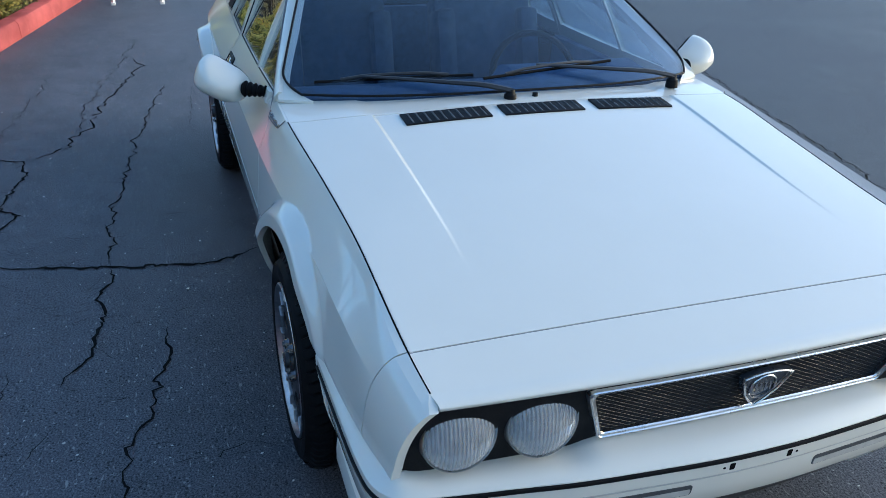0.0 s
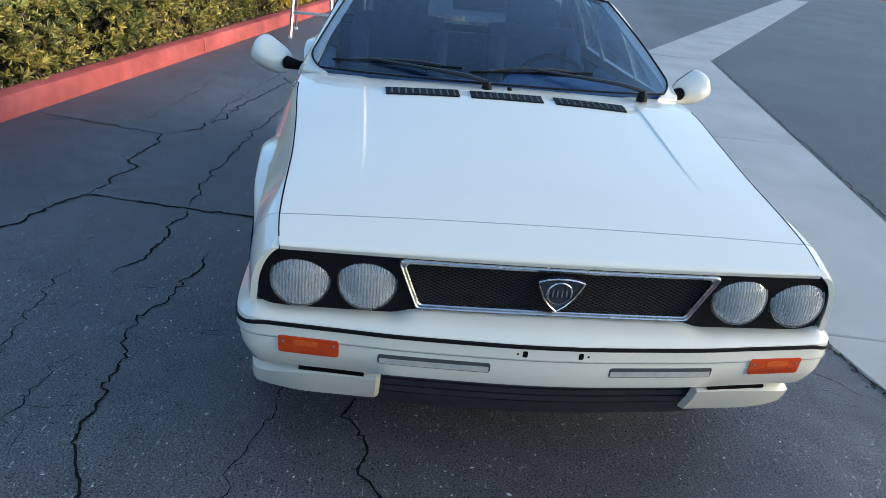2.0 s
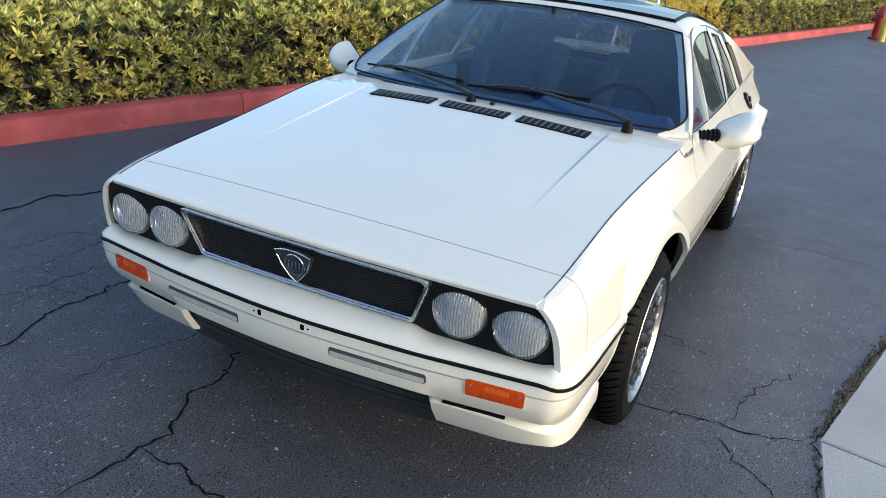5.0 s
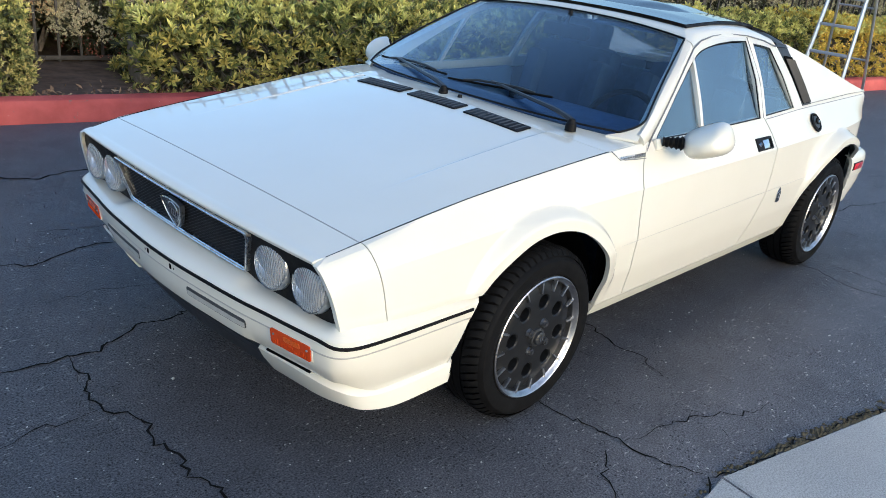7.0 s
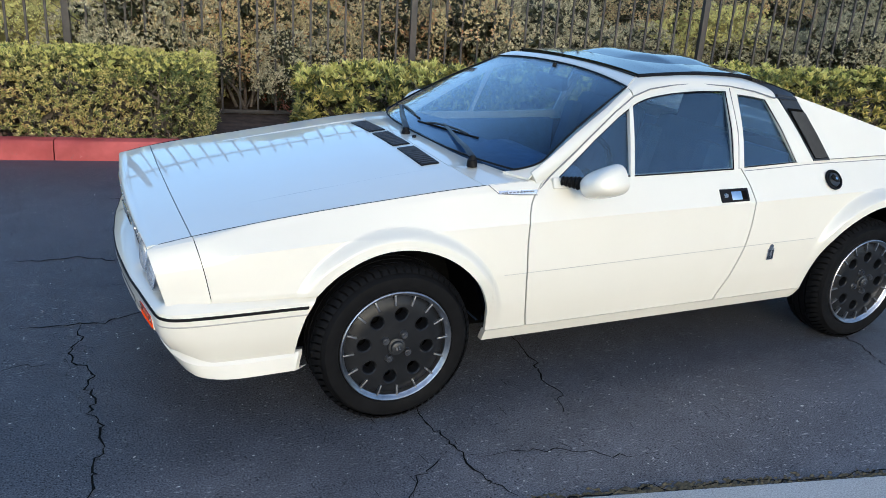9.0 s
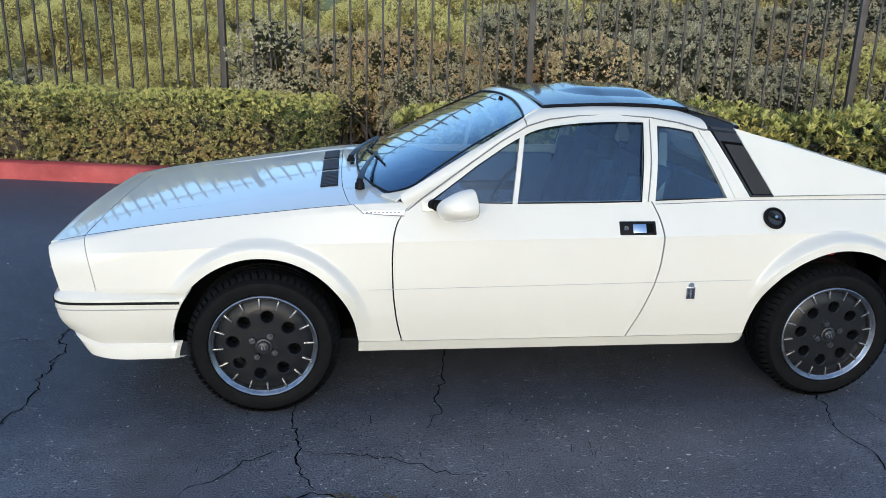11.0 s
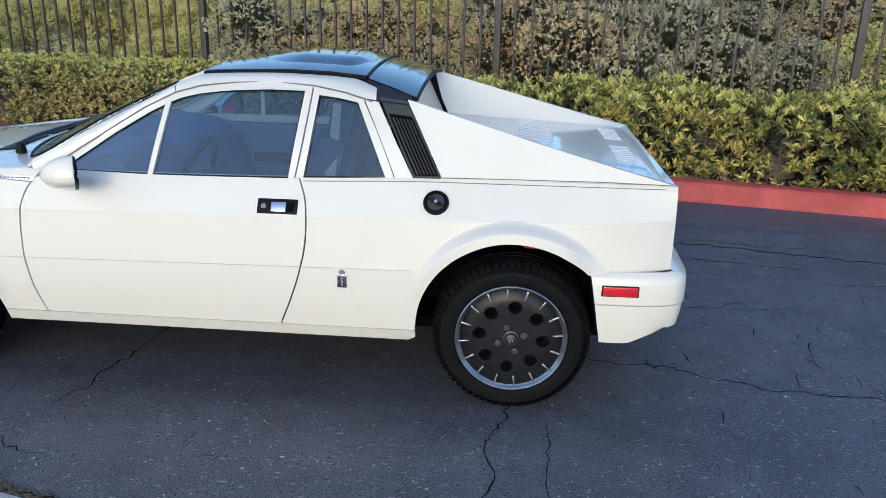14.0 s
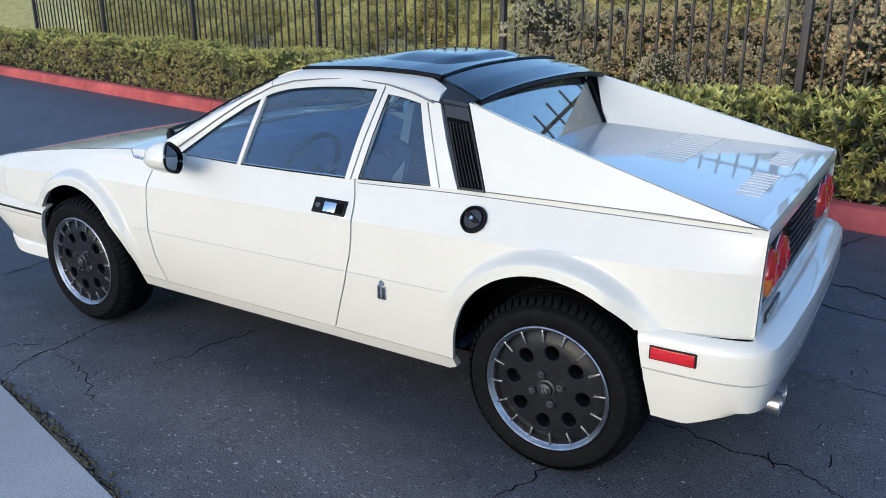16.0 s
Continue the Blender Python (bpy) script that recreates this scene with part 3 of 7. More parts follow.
def build_cracks():
    rng = random.Random(7)
    bm = BM()
    for width, pts in [(w * 1.6, p) for w, p in CRACKS_A] + [(w * 0.8, p) for w, p in CRACKS_B] + [(w * 0.7, p) for w, p in CRACKS_C]:
        crack(bm, pts, width, rng)
        # short side branches
        for _ in range(len(pts)):
            x, y = pts[rng.randrange(len(pts))]
            a, r = rng.uniform(0, 6.28), rng.uniform(0.06, 0.2)
            crack(bm, [(x, y), (x + r * math.cos(a), y + r * math.sin(a))], width * 0.25, rng)
    # faint hair cracks over the worn lane
    for _ in range(60):
        x, y, a = rng.uniform(-2, 9), rng.uniform(-0.5, 2.6), rng.choice((0.0, 0.1, -0.2, 3.0, 1.5)) + rng.gauss(0, 0.35)
        pts = [(x, y)]
        for _ in range(rng.randint(1, 3)):
            a += rng.gauss(0, 0.4)
            r = rng.uniform(0.05, 0.16)
            pts.append((pts[-1][0] + r * math.cos(a), pts[-1][1] + r * math.sin(a)))
        if pts[-1][1] > -1.35:
            crack(bm, pts, rng.uniform(0.0008, 0.0019), rng)
    # short fissures, most of them across the lane
    for _ in range(700):
        if rng.random() < 0.10:
            x, y = rng.uniform(-0.3, 1.3), rng.uniform(-1.3, -0.7)
        else:
            x, y = rng.uniform(-1.6, 7.5), rng.uniform(0.9, 2.7)
        a = math.pi / 2 + rng.gauss(0, 0.22)
        pts = [(x, y)]
        for _ in range(rng.randint(1, 3)):
            a += rng.gauss(0, 0.22)
            r = rng.uniform(0.012, 0.035)
            pts.append((pts[-1][0] + r * math.cos(a), pts[-1][1] + r * math.sin(a)))
        sliver(bm, pts, rng.uniform(0.0006, 0.0014))
    for _ in range(620):
        x, y = rng.uniform(2.9, 11.0), rng.uniform(-2.3, 0.7)
        if y < -1.28 - 0.215 * x and x < 8.7:
            continue
        a = math.pi / 2 + rng.gauss(0, 0.3)
        pts = [(x, y)]
        for _ in range(rng.randint(1, 4)):
            a += rng.gauss(0, 0.3)
            r = rng.uniform(0.015, 0.05)
            pts.append((pts[-1][0] + r * math.cos(a), pts[-1][1] + r * math.sin(a)))
        if pts[-1][1] > -1.25 - 0.215 * pts[-1][0]:
            sliver(bm, pts, rng.uniform(0.0012, 0.0032))
    tagged(part("cracks", bm, CRACK), "long jagged dark cracks in the asphalt", "crack", kind="stuff")


build_cracks()


def build_grit():
    """Small pale stones, twigs and dry leaves lying on the asphalt."""
    rng = random.Random(11)
    bm = BM()
    for _ in range(2600):
        x, y = rng.uniform(-2.2, 6), rng.uniform(-1.35, 3.0)
        r = rng.uniform(0.0012, 0.0035) * (1.8 if rng.random() < 0.05 else 1)
        m = Matrix.Translation((x, y, r * 0.4)) @ Matrix.Rotation(rng.uniform(0, 6.3), 4, "Z") @ Matrix.Diagonal((r * rng.uniform(1, 2), r, r * 0.6, 1))
        vs = [bm.verts.new(m @ Vector(p)) for p in ((1, 0, 0), (-1, 0, 0), (0, 1, 0), (0, -1, 0), (0, 0, 1))]
        for a, b in ((0, 2), (2, 1), (1, 3), (3, 0)):
            bm.faces.new((vs[a], vs[b], vs[4]))
    k = simple("pale_grit", (0.50, 0.49, 0.46), 0.9, 0, 0.3, 90)
    tagged(part("grit", bm, k), "pale grit and tiny stones on the asphalt", "grit", kind="stuff")


build_grit()


def build_kerb():
    """The red kerb: long cast pieces end to end with narrow joints."""
    length, joint0 = 3.52, 1.775
    prof = [(0.0, -0.05), (0.012, 0.11), (0.03, 0.142), (0.05, 0.15), (0.145, 0.15), (0.15, 0.145), (0.15, -0.05)]
    root = thing("kerb", "red painted concrete kerb, scuffed and chipped", "kerb", kind="structure")
    mesh = None
    for k in range(-8, 11):
        u0 = joint0 + (k - 1) * length + 0.004
        if mesh is None:
            bm = BM()
            n = 24
            rows = []
            for i in range(n + 1):
                u = (length - 0.008) * i / n
                rows.append([bm.verts.new((u, v + 0.004 * noise.noise((u * 3, z * 9, 2)), z + 0.003 * noise.noise((u * 4, v * 9, 7)))) for v, z in prof])
            for a, b in zip(rows, rows[1:]):
                for j in range(len(prof) - 1):
                    bm.faces.new((a[j], b[j], b[j + 1], a[j + 1]))
            bm.faces.new(rows[0])
            bm.faces.new(rows[-1])
            ob = part("kerb_stone", bm, KERB, root)
            mesh = ob.data
        else:
            ob = new("kerb_stone", mesh)
            ob.parent = root
        ob.matrix_world = Matrix.Translation(road(u0, 3.16)) @ ROADM


build_kerb()


def build_gutter():
    """The concrete drain strip that runs beside the car and turns off to the far side."""
    # the strip bends at a joint beside the front wheel
    near = lambda x: -1.308 - 0.2330 * x if x > 0.24 else -1.364 + 0.077 * (x - 0.24)
    far = lambda x: -2.19 - 0.2445 * x if x > 0.10 else -2.2145 + 0.077 * (x - 0.10)
    root = thing("pavement", "pale grey concrete drain strip with cast joints", "concrete", kind="structure")
    cuts = [-14, -11, -8, -5.3, -2.6, 0.24, 3.74, 6.3, 8.72]
    for a, b in zip(cuts, cuts[1:]):
        bm = BM()
        g = 0.006
        pts = [(a + g, near(a)), (b - g, near(b)), (b - g - 0.14, far(b - 0.14)), (a + g - 0.14, far(a - 0.14))]
        prism(bm, [Vector((x, y, 0.006)) for x, y in pts], (0, 0, -0.06))
        bmesh.ops.bevel(bm, geom=[e for e in bm.edges if all(v.co.z > 0 for v in e.verts)], offset=0.006, segments=1, affect="EDGES")
        part("concrete_slab", bm, CONCRETE, root, angle=20)
    # the leg that turns away
    d = Vector((0.8585, -0.5128, 0))
    p, q = Vector((8.75, near(8.75), 0)), Vector((8.56, far(8.56), 0))
    s = 0.0
    for _ in range(7):
        e = s + 3.6
        bm = BM()
        pts = [p + d * (s + 0.01), p + d * (e - 0.01), q + d * (e - 0.01), q + d * (s + 0.01)]
        prism(bm, [v + Vector((0, 0, 0.006)) for v in pts], (0, 0, -0.06))
        part("concrete_slab", bm, CONCRETE, root, angle=20)
        s = e
    # crumbled tar along the edge
    rng = random.Random(3)
    bm = BM()
    crack(bm, [(x * 0.5, far(x * 0.5) - 0.03) for x in range(-24, 18)], 0.006, rng)
    edge = part("crumbled_edge", bm, CRACK, root)
    edge.location.z = 0.004
    bm = BM()
    crack(bm, [(x * 0.25, near(x * 0.25) + 0.006) for x in range(-24, 33)], 0.0035, rng)
    edge = part("crumbled_edge", bm, CRACK, root)
    edge.location.z = 0.003
    # moss and dirt lodged in the joint
    dirt = simple("moss_dirt", (0.075, 0.062, 0.034), 0.95, 0, 0.5, 60)
    bm = BM()
    for _ in range(900):
        x = rng.choice((rng.uniform(0.5, 1.7), rng.gauss(0.75, 0.2), rng.uniform(-1, 4)))
        y = near(x) + 0.002 + abs(rng.gauss(0, 0.017))
        r = rng.uniform(0.003, 0.009)
        m = Matrix.Translation((x, y, 0.002)) @ Matrix.Diagonal((r * 1.4, r, r * 0.7, 1))
        vs = [bm.verts.new(m @ Vector(p)) for p in ((1, 0, 0), (-1, 0, 0), (0, 1, 0), (0, -1, 0), (0, 0, 1))]
        for a, b in ((0, 2), (2, 1), (1, 3), (3, 0)):
            bm.faces.new((vs[a], vs[b], vs[4]))
    part("moss", bm, dirt, root)


build_gutter()


def build_bed():
    """The planting bed between kerb and fence, and the slope behind."""
    bm = BM()
    us = [-60, -40] + [-26 + 0.5 * i for i in range(0, 105)] + [32, 37.6]
    vs = [3.30, 3.5, 3.8, 4.2, 4.6, 5.0]
    g = [[bm.verts.new(road(u, v, 0.10 + 0.02 * noise.noise((u * 2, v * 2, 0)) + 0.01 * noise.noise((u * 7, v * 7, 3)))) for v in vs] for u in us]
    for a, b in zip(g, g[1:]):
        for j in range(len(vs) - 1):
            bm.faces.new((a[j], b[j], b[j + 1], a[j + 1]))
    tagged(part("planting_bed", bm, SOIL), "bare brown soil with dry leaves behind the kerb", "soil", kind="structure")
    bm = BM()
    vs = [4.9, 5.3, 5.8, 6.5, 7.5, 9, 11, 14, 20, 40]
    hs = [0.05, 0.12, 0.3, 0.6, 0.98, 1.5, 1.85, 2.0, 2.1, 2.2]
    g = [[bm.verts.new(road(u, v, h + 0.12 * noise.noise((u * 0.6, v * 0.6, 5)))) for v, h in zip(vs, hs)] for u in us]
    for a, b in zip(g, g[1:]):
        for j in range(len(vs) - 1):
            bm.faces.new((a[j], b[j], b[j + 1], a[j + 1]))
    tagged(part("bank", bm, SLOPE), "dry grassy bank rising behind the fence", "bank", kind="structure")
    # far scrub hills, mirrored in the windows on one side; the unseen rest is added to block low skylight
    bm = BM()
    rows = []
    for k in range(120):
        a = 2 * math.pi * k / 120
        q = (3 * math.cos(a), 3 * math.sin(a), 0)
        r, h = 420, 28 + 14 * noise.noise(q) + 7 * noise.noise((4 * q[0], 4 * q[1], 5))
        rows.append([bm.verts.new((f * r * math.cos(a), f * r * math.sin(a), z)) for f, z in ((1.0, -1), (1.12, h * 0.5), (1.25, h * 0.85), (1.35, h))])
    for a, b in zip(rows, rows[1:] + rows[:1]):
        for j in range(3):
            bm.faces.new((a[j], b[j], b[j + 1], a[j + 1]))
    tagged(part("backdrop", bm, HILL), "distant dry scrub-covered hill", "hill", kind="structure")


build_bed()


def build_fence():
    """The iron picket fence: each bay has two rails and its pickets, with a post at each end."""
    pitch, u0, height = 3.14, 1.26, 2.0
    root = thing("fence", "dark brown painted iron picket fence", "fence", kind="structure")
    bm = BM()
    box(bm, (0, 0, height / 2 + 0.03), (0.062, 0.062, height + 0.16), bevel=0.004)
    post = bm
    meshes = {}

    def place(name, make, u, z=0.0):
        if name not in meshes:
            ob = part(name, make(), FENCE, root)
            meshes[name] = ob.data
        else:
            ob = new(name, meshes[name])
            ob.parent = root
        ob.matrix_world = Matrix.Translation(road(u, 4.72, z)) @ ROADM

    def picket():
        b = BM()
        box(b, (0, 0, height / 2 - 0.02), (0.019, 0.019, height))
        return b

    def rail():
        b = BM()
        box(b, (0, 0, 0), (pitch - 0.062, 0.03, 0.036), bevel=0.003)
        return b

    bays = range(-5, 6)
    for k in bays:
        u = u0 + k * pitch
        place("post", lambda: post, u)
        place("rail", rail, u + pitch / 2, 0.13)
        place("rail", rail, u + pitch / 2, height - 0.14)
        for i in range(1, 19):
            place("picket", picket, u + i * pitch / 19, 0.06)


build_fence()

# ---- plants ----


def leaves(tips, axes, size, per, rng, spread=(0.55, 1.15), slim=0.36):
    """Rosettes: at each tip a ring of folded leaves round its axis. Returns places and faces."""
    n = len(tips)
    axes = axes / np.linalg.norm(axes, axis=1, keepdims=True)
    ref = np.where(np.abs(axes[:, 2:3]) < 0.9, np.array([[0, 0, 1.0]]), np.array([[1.0, 0, 0]]))
    e1 = np.cross(axes, ref)
    e1 /= np.linalg.norm(e1, axis=1, keepdims=True)
    e2 = np.cross(axes, e1)
    V, base = [], rng.uniform(0, 2 * np.pi, n)
    for k in range(per):
        a = base + 2 * np.pi * (k * 0.382 + rng.uniform(-0.06, 0.06, n))
        tilt = rng.uniform(spread[0], spread[1], n) * (0.6 + 0.55 * k / per)
        out = np.cos(a)[:, None] * e1 + np.sin(a)[:, None] * e2
        d = np.cos(tilt)[:, None] * axes + np.sin(tilt)[:, None] * out
        side = np.cross(d, axes)
        side /= np.linalg.norm(side, axis=1, keepdims=True) + 1e-9
        up = np.cross(side, d)
        L = (size * rng.uniform(0.65, 1.2, n))[:, None]
        W = L * slim * 0.5
        root = tips - axes * L * 0.15
        mid = root + d * L * 0.58
        tip = root + d * L - up * L * 0.10
        V.append(np.stack([root, mid + side * W + up * L * 0.05, tip, mid - side * W + up * L * 0.05], 1))
    V = np.concatenate(V).reshape(-1, 3)
    q = np.arange(0, len(V), 4)
    F = np.concatenate([np.stack([q, q + 1, q + 2], 1), np.stack([q, q + 2, q + 3], 1)])
    return V, F


def leaf_mesh(name, V, F, material, parent=None, label=""):
    mesh = bpy.data.meshes.new(name)
    mesh.from_pydata(V.tolist(), [], F.tolist())
    mesh.materials.append(material)
    ob = new(name, mesh)
    if parent is not None:
        ob.parent = parent
    return tagged(ob, label, kind="stuff" if parent is None else "")


def twigs(bm, rng, places, ends, r0):
    for p, e in zip(places, ends):
        p, e = Vector(p), Vector(e)
        mid = (p + e) / 2 + Vector((rng.uniform(-0.05, 0.05), rng.uniform(-0.05, 0.05), rng.uniform(0, 0.05)))
        tube(bm, [p, mid, e], [r0, r0 * 0.7, r0 * 0.35], 5)


def build_hedge(u0, u1, v0, v1, height, size, density, material, label, seed, ragged=0.05, gaps=-0.16):
    """A clipped hedge: stems, an inner mass of leaves darkened as shade, and rosettes over its outside."""
    rng = np.random.default_rng(seed)
    prng = random.Random(seed)
    origin = road(u0, (v0 + v1) / 2)
    root = thing("hedge", label, "hedge", group="hedges behind the kerb", at=Matrix.Translation(origin) @ ROADM)
    L, D = u1 - u0, v1 - v0
    area = L * (height * 2 + D) + 2 * D * height

    def lump(u, s):
        return np.array([noise.noise((float(a) * 1.9 + seed, float(b) * 2.3, seed * 0.7)) for a, b in zip(u, s)])

    def shell(count, depth):
        s = rng.uniform(0, 2 * height + D, count)
        u = rng.uniform(0, L, count)
        end = rng.uniform(0, 1, count) < (2 * D * height) / area
        v = np.where(s < height, -D / 2, np.where(s < height + D, s - height - D / 2, D / 2))
        z = np.where(s < height, s, np.where(s < height + D, height, 2 * height + D - s))
        ny = np.where(s < height, -1.0, np.where(s < height + D, 0.0, 1.0))
        nz = np.where((s >= height) & (s < height + D), 1.0, 0.25)
        # rounded shoulders
        edge = np.clip((np.abs(v) - (D / 2 - 0.16)) / 0.16, 0, 1) * np.clip((z - (height - 0.16)) / 0.16, 0, 1)
        z = z - 0.10 * edge
        v = v * (1 - 0.10 * edge)
        ny = ny + np.sign(v) * edge * 0.5
        nx = np.zeros(count)
        at_end = rng.uniform(0, 1, count) < 0.5
        u = np.where(end, np.where(at_end, 0.0, L), u)
        v = np.where(end, rng.uniform(-D / 2, D / 2, count), v)
        z = np.where(end, rng.uniform(0.02, height * 0.95, count), z)
        nx = np.where(end, np.where(at_end, -1.0, 1.0), nx)
        ny = np.where(end, 0.0, ny)
        nz = np.where(end, 0.3, nz)
        n = np.stack([nx, ny, nz], 1)
        n /= np.linalg.norm(n, axis=1, keepdims=True)
        p = np.stack([u, v, z], 1)
        off = ragged * 1.6 * lump(u, s) - depth * rng.uniform(0, 1, count) ** 1.5 + rng.normal(0, ragged * 0.35, count)
        p = p + n * off[:, None]
        # ends are drawn in and tops waver
        p[:, 2] *= 1 + 0.10 * lump(u * 0.5, s * 0 + 3)
        p[:, 2] = np.maximum(p[:, 2], 0.06)
        return p, n

    count = int(area * density * 1.15)
    p, n = shell(count, 0.13)
    # leaves grow in clumps with dark gaps between
    lump3 = np.array([noise.noise((a * 5.5 + seed, b * 5.5, c * 6.5)) for a, b, c in p.tolist()])
    keep = (lump3 > gaps) | (rng.uniform(0, 1, count) < 0.18)
    p, n = p[keep], n[keep]
    p = p + n * (0.05 * np.clip(lump3[keep], -0.3, 0.6))[:, None]
    ax = n + np.array([0, 0, 0.55]) + rng.normal(0, 0.45, p.shape)
    V, F = leaves(p, ax, size, 9, rng, (0.5, 1.2), 0.31)
    leaf_mesh("foliage", V, F, material, root)
    # top leaves, coloured pale for the skylight that falls on them
    top, up = shell(int(L * D * density * 1.1), 0.05)
    high = top[:, 2] > height * 0.84
    top, up = top[high], up[high]
    if len(top) > 3:
        V, F = leaves(top + np.array([0, 0, 0.02]), up + np.array([0, 0, 0.9]) + rng.normal(0, 0.35, top.shape), size, 8, rng, (0.4, 1.1), 0.30)
        leaf_mesh("new_growth", V, F, LEAF_TIP, root)
    # leaves deep inside carry the gaps' shade in their colour
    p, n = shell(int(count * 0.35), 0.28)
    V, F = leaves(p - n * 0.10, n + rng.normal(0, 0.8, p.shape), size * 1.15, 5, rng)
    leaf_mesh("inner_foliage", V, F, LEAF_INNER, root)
    bm = BM()
    stems, ends = [], []
    for _ in range(int(L * 9)):
        u, v = prng.uniform(0.05, L - 0.05), prng.uniform(-D * 0.3, D * 0.25)
        for _ in range(3):
            stems.append((u, v, 0.08))
            ends.append((u + prng.uniform(-0.25, 0.25), max(-D / 2 + 0.03, v + prng.uniform(-0.4, 0.3)), prng.uniform(0.3, height * 0.93)))
    twigs(bm, prng, stems, ends, 0.010)
    # thin pale twigs that show between the clumps
    starts, stops = [], []
    for _ in range(int(L * 26)):
        u, z = prng.uniform(0.05, L - 0.05), prng.uniform(0.05, height * 0.75)
        starts.append((u, -D / 2 + prng.uniform(0.06, 0.2), z))
        stops.append((u + prng.uniform(-0.22, 0.22), -D / 2 + prng.uniform(-0.03, 0.05), z + prng.uniform(0.05, 0.25)))
    twigs(bm, prng, starts, stops, 0.005)
    # a dark woody core keeps the far side from showing through
    for i in range(int(L / 0.5)):
        box(bm, (0.25 + i * 0.5, 0.06, height * 0.42), (0.47, D * 0.38, height * 0.62), bevel=0.09)
    part("branchwork", bm, BARK, root)
    return root


LOOSE = "loosely clipped hedge of glossy green and yellow leaves"
BOXED = "square-clipped hedge of small dark green leaves"
build_hedge(-20.0, -7.5, 3.45, 4.45, 0.70, 0.060, 200, LEAF_GREEN, BOXED, 21, 0.04, -0.5)
build_hedge(-7.4, -3.2, 3.42, 4.45, 0.70, 0.044, 520, LEAF_GREEN, BOXED, 22, 0.035, -0.42)
build_hedge(-3.15, -0.62, 3.40, 4.42, 0.72, 0.038, 950, LEAF_GREEN, BOXED, 23, 0.03, -0.38)
build_hedge(0.12, 1.9, 3.40, 4.40, 0.66, 0.070, 400, LEAF_YELLOW, LOOSE, 24, 0.09, -0.06)
build_hedge(1.95, 4.4, 3.36, 4.40, 0.72, 0.070, 400, LEAF_YELLOW, LOOSE, 25, 0.08, -0.06)
build_hedge(4.45, 8.2, 3.36, 4.42, 0.76, 0.068, 340, LEAF_YELLOW, LOOSE, 26, 0.07, -0.08)
build_hedge(8.25, 12.6, 3.40, 4.45, 0.80, 0.064, 280, LEAF_GOLD, "loose hedge with yellow autumn leaves", 27, 0.06)
build_hedge(12.7, 20.5, 3.40, 4.45, 0.80, 0.085, 120, LEAF_YELLOW, LOOSE, 28, 0.06)
build_hedge(20.6, 34.0, 3.40, 4.45, 0.90, 0.12, 55, LEAF_YELLOW, LOOSE, 29, 0.06)


def shrub_mesh(seed, material, size=0.05, count=5600, tall=1.0, within=None):
    """A rounded, open shrub: crossing limbs and a crown of leaf rosettes in lumps."""
    rng = np.random.default_rng(seed)
    prng = random.Random(seed)
    root = thing("shrub", "", "shrub", group="shrubs on the bank")
    lobes = [(rng.uniform(-0.42, 0.42), rng.uniform(-0.38, 0.38), rng.uniform(0.35, 0.85) * tall, rng.uniform(0.28, 0.42)) for _ in range(9)]
    P, N = [], []
    for x, y, z, r in lobes:
        d = rng.normal(0, 1, (count // 9, 3))
        d /= np.linalg.norm(d, axis=1, keepdims=True)
        d[:, 2] = np.abs(d[:, 2]) * 1.0 - 0.25
        rr = r * (0.72 + 0.38 * rng.uniform(0, 1, len(d)) ** 0.5)
        p = np.array([x, y, z]) + d * rr[:, None]
        p[:, 2] = np.maximum(p[:, 2], 0.03)
        P.append(p)
        N.append(d)
    P, N = np.concatenate(P), np.concatenate(N)
    lump3 = np.array([noise.noise((a * 6.5 + seed, b * 6.5, c * 6.5)) for a, b, c in P.tolist()])
    P, N = P[lump3 > -0.12], N[lump3 > -0.12]
    V, F = leaves(P, 0.7 * N + np.array([0, 0, 0.8]) + rng.normal(0, 0.35, P.shape), size * 0.62, 7, rng, (0.35, 0.95), 0.26)
    leaf_mesh("foliage", V, F, material, root)
    # leaves within each lobe, by default coloured dark for the shade in its gaps
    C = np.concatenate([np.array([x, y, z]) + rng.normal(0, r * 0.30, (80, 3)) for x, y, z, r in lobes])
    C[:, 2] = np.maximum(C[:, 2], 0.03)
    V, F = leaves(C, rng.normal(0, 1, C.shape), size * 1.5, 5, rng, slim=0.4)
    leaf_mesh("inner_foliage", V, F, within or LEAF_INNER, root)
    bm = BM()
    for x, y, z, r in lobes:
        twigs(bm, prng, [(prng.uniform(-0.05, 0.05), prng.uniform(-0.05, 0.05), -0.1)], [(x, y, z)], 0.022)
        for _ in range(7):
            a = prng.uniform(0, 6.3)
            twigs(bm, prng, [(x * 0.8, y * 0.8, z * 0.8)], [(x + r * 0.85 * math.cos(a), y + r * 0.85 * math.sin(a), z + prng.uniform(-0.1, r * 0.8))], 0.008)
    part("branchwork", bm, BARK, root)
    return root


def bank_height(v):
    return float(np.interp(v, [4.9, 5.3, 5.8, 6.5, 7.5, 9, 11, 14], [0.05, 0.12, 0.3, 0.6, 0.98, 1.5, 1.85, 2.0]))


